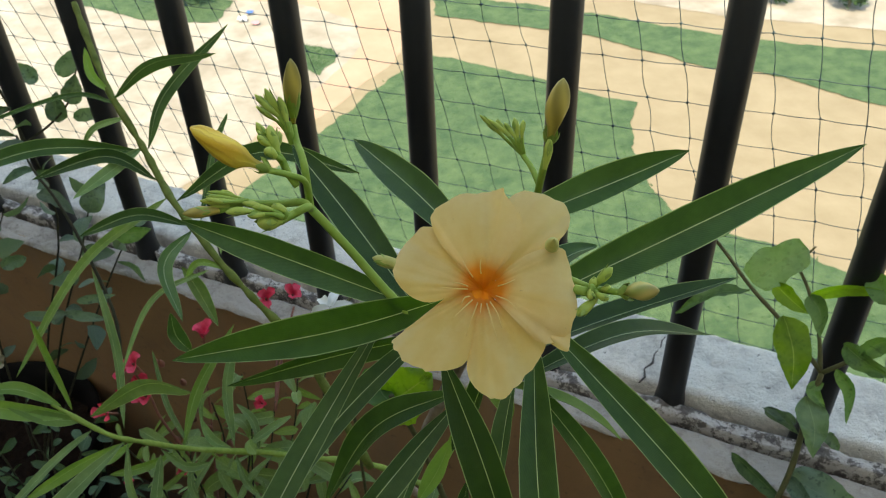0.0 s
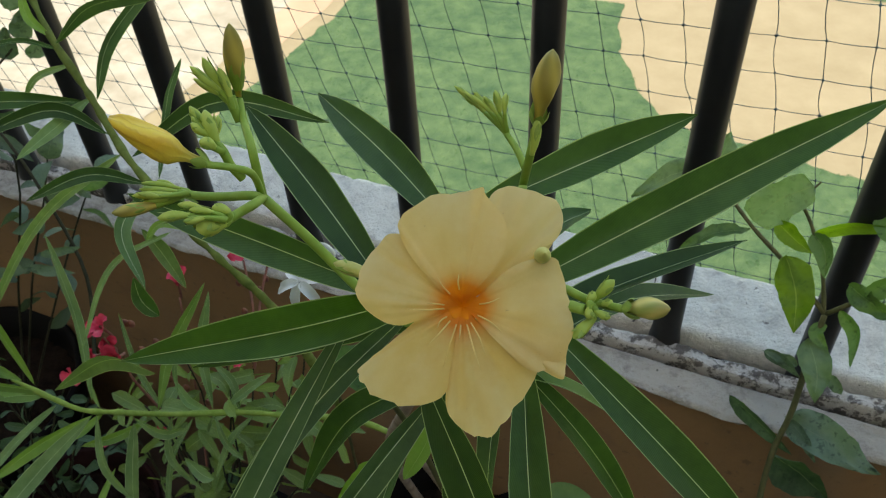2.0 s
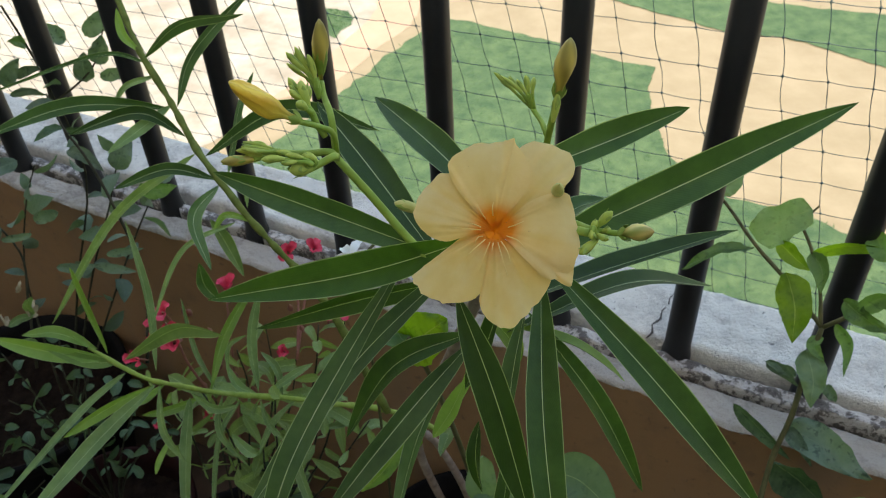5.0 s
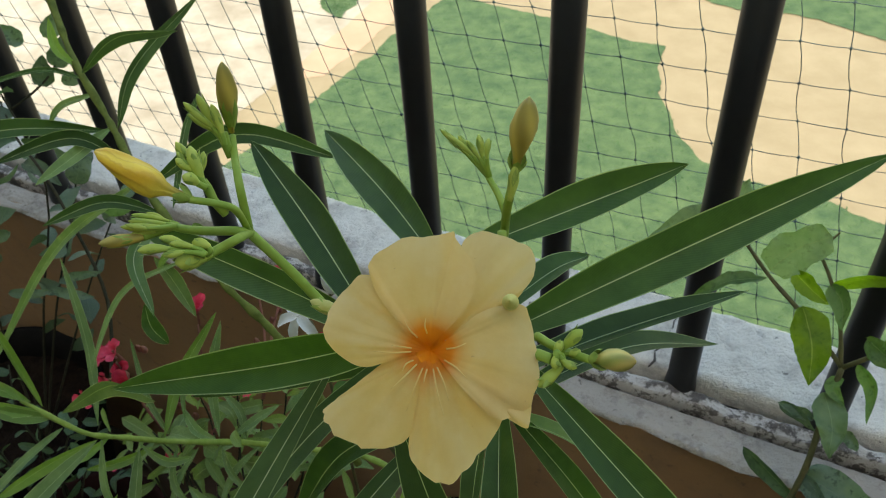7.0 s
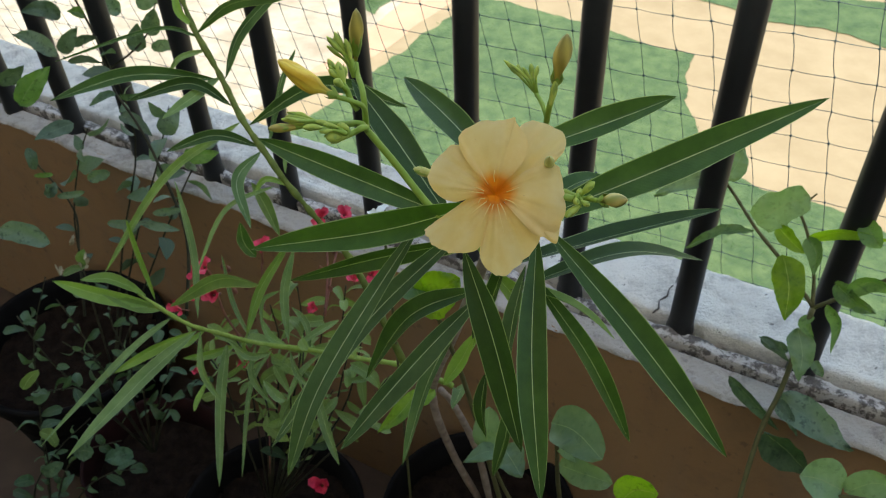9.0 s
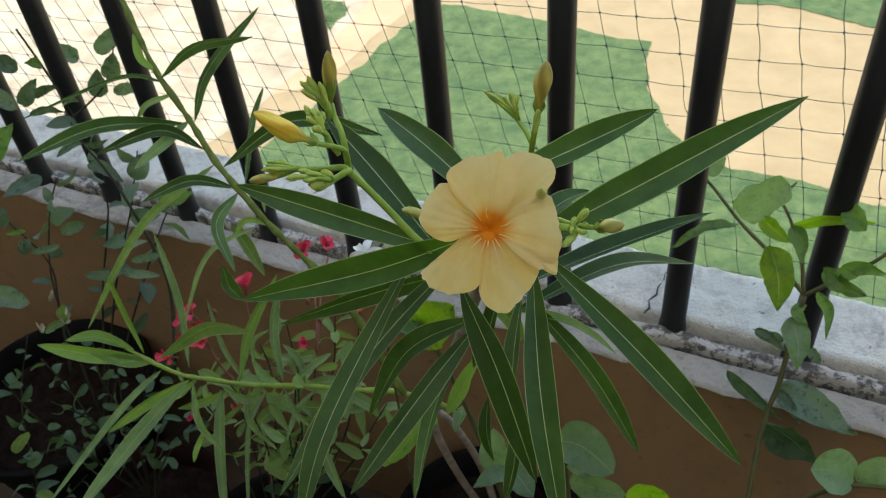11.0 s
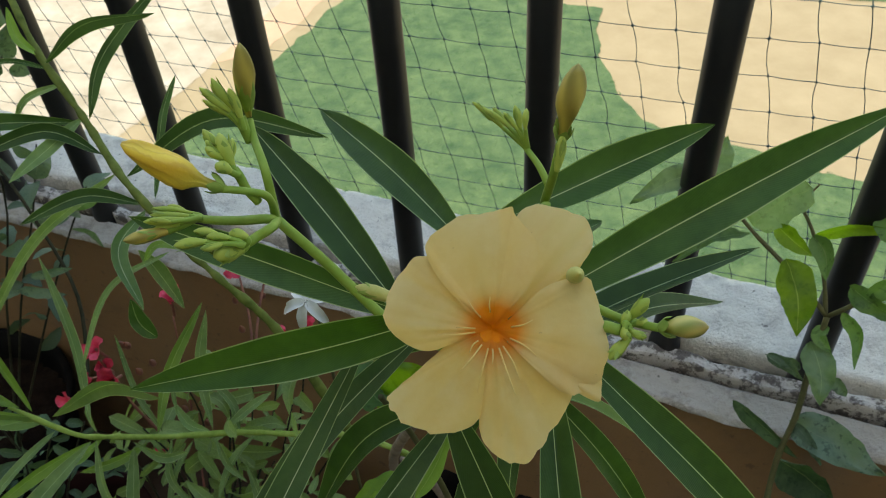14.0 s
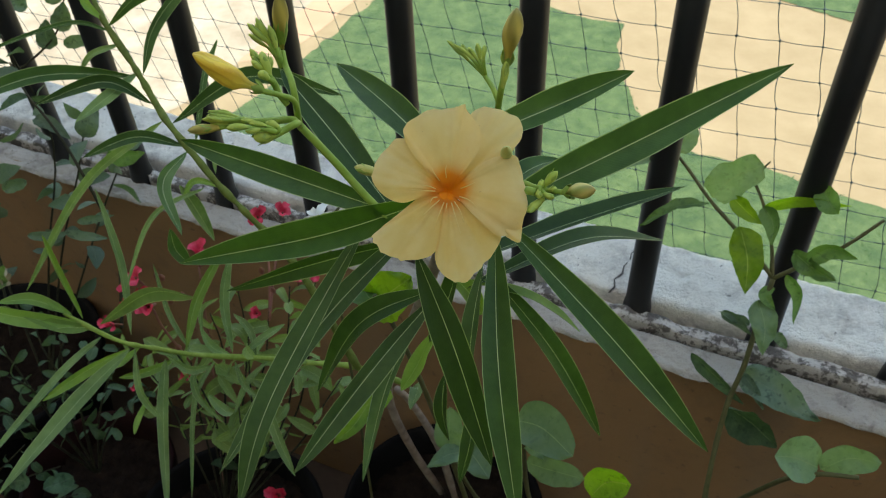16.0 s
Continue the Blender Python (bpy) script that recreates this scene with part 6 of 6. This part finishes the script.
sprig(spurge, ((-0.2474, 0.5527, 0.1904), (-0.1700, 0.5200, 0.4300), (-0.1500, 0.5050, 0.5400), (-0.1380, 0.5000, 0.6100)), 13, 0.036, SMALL_LEAVES, 71)
sprig(spurge, ((-0.2474, 0.5527, 0.1904), (-0.2050, 0.5200, 0.4300), (-0.2000, 0.5050, 0.5400), (-0.2080, 0.4950, 0.6100)), 13, 0.036, SMALL_LEAVES, 72)
sprig(spurge, ((-0.2474, 0.5527, 0.1904), (-0.1400, 0.5250, 0.4200), (-0.1080, 0.5120, 0.5300), (-0.0900, 0.5100, 0.5900)), 13, 0.036, SMALL_LEAVES, 73)
sprig(spurge, ((-0.2474, 0.5527, 0.1904), (-0.1250, 0.5300, 0.3800), (-0.0850, 0.5150, 0.4700), (-0.0600, 0.5100, 0.5200)), 8, 0.034, SMALL_LEAVES, 74)
sprig(spurge, ((-0.2474, 0.5527, 0.1904), (-0.1850, 0.5200, 0.3900), (-0.1700, 0.4950, 0.4800), (-0.1600, 0.4800, 0.5400)), 7, 0.034, SMALL_LEAVES, 75)
tube("stem", ((-0.1209, 0.5280, 0.5988), (-0.1122, 0.5733, 0.6278), (-0.1003, 0.6096, 0.6505)), 0.0013, 0.001, BUD_BROWN, spurge, sides=6)
tube("stem", ((-0.1209, 0.5280, 0.5988), (-0.1180, 0.5728, 0.6285), (-0.1226, 0.6079, 0.6531)), 0.0013, 0.001, BUD_BROWN, spurge, sides=6)
tube("stem", ((-0.2037, 0.5138, 0.5662), (-0.2205, 0.5236, 0.6085), (-0.2256, 0.5301, 0.6311), (-0.2330, 0.5354, 0.6542)), 0.0013, 0.001, BUD_BROWN, spurge, sides=6)


def pink_flower(place, size, seed, way=(0, -0.5, 0.85)):
    """Two rounded pink bracts and a few brownish buds."""
    rng = random.Random(seed)
    p, w = Vector(place), Vector(way).normalized()
    side = w.orthogonal().normalized()
    head = tube("flower", (p - w * size * 0.5, p, p + w * size * 0.25), size * 0.05, size * 0.05, BUD_BROWN, spurge, "small pink flower")
    for k in range(4):
        d = Matrix.Rotation(k * (1.5 if seed % 2 else 1.8) + rng.uniform(-0.4, 0.4), 3, w) @ side
        tip = p + d * size * rng.uniform(0.15, 0.6) + w * size * rng.uniform(0.2, 0.8)
        part("petal", blade_mesh(p, (p + tip) / 2 + w * size * 0.16, tip, size * 0.40, w + d * 0.2, "obovate", 0.5, 0.14, seed + k, 8, 4), PINK, head)


pink_flower((-0.1247, 0.6124, 0.6587), 0.022, 1)
pink_flower((-0.1011, 0.6158, 0.6579), 0.020, 2, (0.2, -0.5, 0.8))
pink_flower((-0.2323, 0.5402, 0.6589), 0.024, 3, (-0.2, -0.2, 0.9))
pink_flower((-0.2272, 0.5310, 0.6326), 0.030, 4, (0, -0.7, 0.6))
pink_flower((-0.2678, 0.5347, 0.6091), 0.018, 5, (-0.5, -0.4, 0.6))
pink_flower((-0.0753, 0.5752, 0.6092), 0.022, 6, (0.3, -0.5, 0.8))
pink_flower((-0.1315, 0.5322, 0.6050), 0.018, 7)
pink_flower((-0.2164, 0.5198, 0.5348), 0.020, 8)
pink_flower((-0.2712, 0.5254, 0.5183), 0.016, 9)
pink_flower((-0.1510, 0.4894, 0.3457), 0.034, 10, (0, -0.6, 0.7))
pink_flower((-0.2320, 0.7350, 0.4970), 0.031, 11, (0.1, 0.1, 1.0))
tube("stem", ((-0.2474, 0.5527, 0.1904), (-0.2420, 0.6700, 0.3400), (-0.2340, 0.7300, 0.4860)), 0.0014, 0.001, BUD_BROWN, spurge, sides=6)
pink_flower((-0.2440, 0.5480, 0.6480), 0.020, 12, (-0.3, -0.5, 0.8))
pink_flower((-0.2360, 0.5380, 0.6420), 0.022, 13, (0.3, -0.6, 0.7))
pink_flower((-0.2480, 0.5400, 0.6280), 0.020, 14, (-0.4, -0.6, 0.6))
pink_flower((-0.0900, 0.5560, 0.6180), 0.024, 15, (0.1, -0.2, 1.0))
for tip in ((-0.2168, 0.5535, 0.6517), (-0.2109, 0.5385, 0.6340), (-0.1116, 0.5854, 0.6407), (-0.1396, 0.5312, 0.5920), (-0.1924, 0.5409, 0.6014), (-0.2210, 0.5536, 0.6534), (-0.1821, 0.5225, 0.5950), (-0.1976, 0.5339, 0.5963), (-0.1656, 0.5136, 0.5823), (-0.2023, 0.5503, 0.6283), (-0.2123, 0.5190, 0.5874), (-0.1267, 0.5721, 0.6296), (-0.1160, 0.5514, 0.6205), (-0.1067, 0.5992, 0.6400), (-0.1302, 0.5961, 0.6415), (-0.2323, 0.5370, 0.6406)):
    bud(spurge, Vector(tip) + Vector((0, 0.004, -0.012)), tip, 0.0028, BUD_BROWN, "small_bud", "reddish bract", twist=False)


# the white flower behind the oleander
jasmine = thing("jasmine", (-0.05, 0.50, 0.19), "thin stem with one white star-shaped flower", "plant")


def white_flower():
    p, w = Vector((-0.0398, 0.3787, 0.8568)), Vector((-0.15, -0.42, 0.90)).normalized()
    side = w.orthogonal().normalized()
    tube("stem", ((-0.05, 0.50, 0.20), (-0.045, 0.47, 0.5), (-0.04, 0.42, 0.78), p - w * 0.012, p), 0.0016, 0.001, STEM_DARK, jasmine, sides=6)
    for k in range(6):
        d = Matrix.Rotation(k * 2 * math.pi / 6 + 0.3, 3, w) @ side
        tip = p + d * 0.0150 - w * (0.009 + 0.004 * (k % 2))
        part("petal", blade_mesh(p, (p + tip) / 2 + w * 0.0035, tip, 0.0060, w, "narrow", 0.6, 0.14, 50 + k, 8, 4), WHITE_PETAL, jasmine)
    bud(jasmine, p + Vector((0.018, 0.02, -0.004)), p + Vector((0.014, 0.012, 0.016)), 0.0030, WHITE_PETAL, "white_bud", twist=False)
    tube("stem", (p - w * 0.012, p + Vector((0.018, 0.02, -0.004))), 0.001, 0.001, STEM_DARK, jasmine, sides=6, n=4)


white_flower()

# ---- the vine at the railing ----
vine = thing("climbing_vine", (0.25, 0.36, 0.30), "thin climbing vine with soft green leaves at the railing", "plant")
tube("stem", ((0.2838, 0.3560, 0.4270), (0.2939, 0.3839, 0.4763), (0.3105, 0.4170, 0.5293), (0.3257, 0.4337, 0.5743), (0.3396, 0.4567, 0.6134), (0.3521, 0.4740, 0.6455)), 0.0028, 0.0024, STEM_DARK, vine, "thin brown-green vine stem", sides=8, knobs=0.2)
tube("stem", ((0.3521, 0.4740, 0.6455), (0.3291, 0.5085, 0.6705), (0.3065, 0.5387, 0.6903), (0.2902, 0.5689, 0.7085), (0.2715, 0.5924, 0.7282)), 0.0022, 0.0014, STEM_DARK, vine, sides=8, knobs=0.2)
tube("stem", ((0.3512, 0.4743, 0.6452), (0.3527, 0.4966, 0.6719), (0.3467, 0.5204, 0.7010), (0.3369, 0.5440, 0.7219)), 0.0020, 0.0012, STEM_DARK, vine, sides=8, knobs=0.2)
tube("stem", ((0.3521, 0.4740, 0.6455), (0.3740, 0.4659, 0.6703), (0.3993, 0.4589, 0.6958), (0.4250, 0.4586, 0.7226)), 0.0022, 0.0014, STEM_DARK, vine, sides=8, knobs=0.2)
tube("stem", ((0.3459, 0.5382, 0.7208), (0.3505, 0.5394, 0.7251), (0.3555, 0.5407, 0.7299)), 0.0012, 0.0008, STEM_DARK, vine, sides=6)
leaf(vine, (0.2865, 0.5828, 0.7237), (0.2526, 0.5842, 0.7172), (0.2146, 0.5782, 0.7022), 0.0215, (-0.24, -0.37, 0.90), LEAF_ROUND, "ovate", 0.35, 0.26)
leaf(vine, (0.2855, 0.5879, 0.7127), (0.2972, 0.5978, 0.7229), (0.3059, 0.6096, 0.7346), 0.0225, (0.01, -0.71, 0.70), LEAF_ROUND, "ovate", 0.3, 0.14)
leaf(vine, (0.3075, 0.5409, 0.6933), (0.3261, 0.5426, 0.7138), (0.3481, 0.5374, 0.7296), 0.034, (-0.44, -0.79, 0.42), LEAF_ROUND, "square", 0.2, 0.10)
leaf(vine, (0.3285, 0.5147, 0.6765), (0.3282, 0.4859, 0.6627), (0.3210, 0.4610, 0.6431), 0.0296, (-0.21, -0.49, 0.84), LEAF_BACKLIT, "ovate", 0.3, 0.2)
leaf(vine, (0.3247, 0.5351, 0.6962), (0.3328, 0.5195, 0.6917), (0.3423, 0.5033, 0.6881), 0.0164, (-0.64, -0.50, 0.59), LEAF_BACKLIT, "ovate")
leaf(vine, (0.3475, 0.5165, 0.6973), (0.3721, 0.5026, 0.7142), (0.4043, 0.4764, 0.7253), 0.0125, (-0.56, -0.83, -0.05), LEAF_BACKLIT, "ovate")
leaf(vine, (0.3466, 0.5168, 0.6971), (0.3513, 0.5011, 0.6912), (0.3467, 0.4839, 0.6787), 0.0172, (-0.72, -0.34, 0.61), LEAF_VINE, "ovate")
leaf(vine, (0.3671, 0.4804, 0.6723), (0.3751, 0.4587, 0.6718), (0.3895, 0.4400, 0.6715), 0.0179, (-0.79, -0.45, 0.42), LEAF_VINE, "ovate", 0.35, 0.26)
leaf(vine, (0.3610, 0.4709, 0.6522), (0.3674, 0.4503, 0.6447), (0.3555, 0.4280, 0.6331), 0.0133, (-0.90, -0.07, 0.43), LEAF_VINE, "ovate")
leaf(vine, (0.3388, 0.4648, 0.6270), (0.3352, 0.4366, 0.6224), (0.3278, 0.4162, 0.6091), 0.0242, (-0.35, -0.25, 0.90), LEAF_ROUND, "ovate", 0.35, 0.26)
leaf(vine, (0.3137, 0.4785, 0.5981), (0.3225, 0.4641, 0.6040), (0.3336, 0.4486, 0.5966), 0.0117, (-0.77, -0.53, 0.34), LEAF_GREY, "ovate")
leaf(vine, (0.3050, 0.5380, 0.6887), (0.2724, 0.5376, 0.6877), (0.2388, 0.5314, 0.6742), 0.014, (-0.21, -0.04, 0.98), LEAF_VINE, "ovate", 0.35, 0.26)
leaf(vine, (0.3253, 0.4371, 0.5566), (0.3483, 0.4086, 0.5601), (0.3819, 0.3807, 0.5450), 0.0359, (-0.25, -0.43, 0.87), LEAF_GREY, "ovate", 0.25, 0.26)
leaf(vine, (0.2890, 0.4698, 0.5530), (0.3060, 0.4436, 0.5464), (0.3252, 0.4119, 0.5385), 0.0172, (-0.79, -0.56, 0.25), LEAF_BUSH, "ovate")
# This vine leaf takes the darker bush colour in place of the shade on it.
leaf(vine, (0.3222, 0.4297, 0.5107), (0.3452, 0.4142, 0.4975), (0.3643, 0.3960, 0.4818), 0.044, (-0.59, -0.80, 0.07), LEAF_BUSH, "ovate")
leaf(vine, (0.3891, 0.5021, 0.7255), (0.3885, 0.4854, 0.7233), (0.3942, 0.4763, 0.7177), 0.0203, (-0.70, -0.33, 0.63), LEAF_VINE, "ovate")
leaf(vine, (0.3524, 0.4695, 0.6386), (0.3432, 0.4627, 0.6346), (0.3472, 0.4479, 0.6311), 0.0125, (-0.65, -0.10, 0.76), LEAF_VINE, "ovate")
leaf(vine, (0.3720, 0.4635, 0.6744), (0.3870, 0.4617, 0.6901), (0.4043, 0.4440, 0.6928), 0.0172, (-0.58, -0.80, 0.17), LEAF_VINE, "ovate")
leaf(vine, (0.3255, 0.4333, 0.5606), (0.3301, 0.4132, 0.5612), (0.3346, 0.3960, 0.5512), 0.0115, (-0.81, -0.32, 0.49), LEAF_GREY, "ovate", 0.3, 0.16)
leaf(vine, (0.3494, 0.4381, 0.6101), (0.3513, 0.4280, 0.6099), (0.3534, 0.4220, 0.6063), 0.011, (-0.75, -0.32, 0.58), LEAF_GREY, "ovate")
leaf(vine, (0.3348, 0.4601, 0.5997), (0.3225, 0.4641, 0.6040), (0.3086, 0.4745, 0.6062), 0.0105, (0.02, -0.38, 0.93), LEAF_GREY, "ovate", 0.35, 0.2)
# the round-leaved plant low beside the oleander
round_leaf = thing("round_leaved_plant", (0.12, 0.44, 0.0), "low plant with round pale green leaves on the balcony floor", "plant")
tube("stem", ((0.12, 0.44, 0.0), (0.1420, 0.4255, 0.2811), (0.1053, 0.3548, 0.5250), (0.0891, 0.3139, 0.6760)), 0.0028, 0.0018, STEM_DARK, round_leaf, sides=8)
tube("stem", ((0.12, 0.44, 0.0), (0.1029, 0.4397, 0.2841), (0.0584, 0.3633, 0.5138), (0.0360, 0.3384, 0.6273)), 0.0026, 0.0016, STEM_DARK, round_leaf, sides=8)
tube("stem", ((0.12, 0.44, 0.0), (0.2690, 0.3633, 0.3910), (0.2858, 0.2937, 0.5977), (0.2920, 0.2611, 0.6686), (0.3149, 0.2462, 0.6843)), 0.0026, 0.0016, STEM_DARK, round_leaf, sides=8)
tube("stem", ((0.12, 0.44, 0.0), (0.0367, 0.3663, 0.5858), (0.0094, 0.3490, 0.7477), (-0.0078, 0.3320, 0.8274)), 0.0026, 0.0016, STEM_DARK, round_leaf, sides=8)
leaf(round_leaf, (0.0849, 0.3198, 0.6918), (0.0999, 0.3011, 0.7055), (0.1167, 0.2766, 0.7041), 0.034, (-0.56, -0.18, 0.81), LEAF_ROUND, "round", 0.2, 0.10)
leaf(round_leaf, (0.0915, 0.3096, 0.6492), (0.1095, 0.2904, 0.6636), (0.1277, 0.2773, 0.6707), 0.0215, (-0.71, -0.42, 0.56), LEAF_ROUND, "round", 0.25, 0.14)
leaf(round_leaf, (0.0899, 0.3246, 0.6590), (0.0998, 0.3106, 0.6632), (0.1085, 0.2991, 0.6690), 0.0105, (-0.73, -0.28, 0.62), LEAF_ROUND, "round", 0.3, 0.1)
leaf(round_leaf, (0.0360, 0.3399, 0.6283), (0.0364, 0.3487, 0.6466), (0.0387, 0.3569, 0.6651), 0.0235, (-0.09, -0.90, 0.42), LEAF_ROUND, "round", 0.25, 0.12)
leaf(round_leaf, (0.0517, 0.3375, 0.6276), (0.0347, 0.3328, 0.6355), (0.0154, 0.3212, 0.6393), 0.0165, (0.38, -0.20, 0.90), LEAF_ROUND, "ovate", 0.25, 0.18)
leaf(round_leaf, (0.0486, 0.3423, 0.6306), (0.0559, 0.3260, 0.6322), (0.0629, 0.3083, 0.6333), 0.026, (-0.29, -0.05, 0.95), LEAF_ROUND, "ovate", 0.2, 0.12)
leaf(round_leaf, (0.1416, 0.2949, 0.6131), (0.1538, 0.2965, 0.6285), (0.1688, 0.2865, 0.6381), 0.028, (-0.66, -0.53, 0.54), LEAF_BACKLIT, "oval")
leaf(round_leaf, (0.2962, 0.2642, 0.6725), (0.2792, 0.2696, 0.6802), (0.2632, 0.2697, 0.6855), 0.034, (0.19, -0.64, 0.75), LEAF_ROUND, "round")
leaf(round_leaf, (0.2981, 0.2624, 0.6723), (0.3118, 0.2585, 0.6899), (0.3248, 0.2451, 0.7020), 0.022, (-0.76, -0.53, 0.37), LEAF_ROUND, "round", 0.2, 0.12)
leaf(round_leaf, (-0.0109, 0.3422, 0.8081), (0.0027, 0.3412, 0.8208), (0.0168, 0.3469, 0.8266), 0.033, (-0.28, -0.75, 0.60), LEAF_BACKLIT, "heart", 0.25, 0.16)
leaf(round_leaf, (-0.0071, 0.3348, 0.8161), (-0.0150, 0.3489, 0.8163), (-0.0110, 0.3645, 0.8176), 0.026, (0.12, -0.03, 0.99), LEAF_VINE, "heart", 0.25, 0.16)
leaf(round_leaf, (-0.0198, 0.3633, 0.6827), (-0.0352, 0.3349, 0.6873), (-0.0511, 0.3181, 0.6890), 0.013, (0.41, -0.16, 0.90), LEAF_BACKLIT, "ovate")
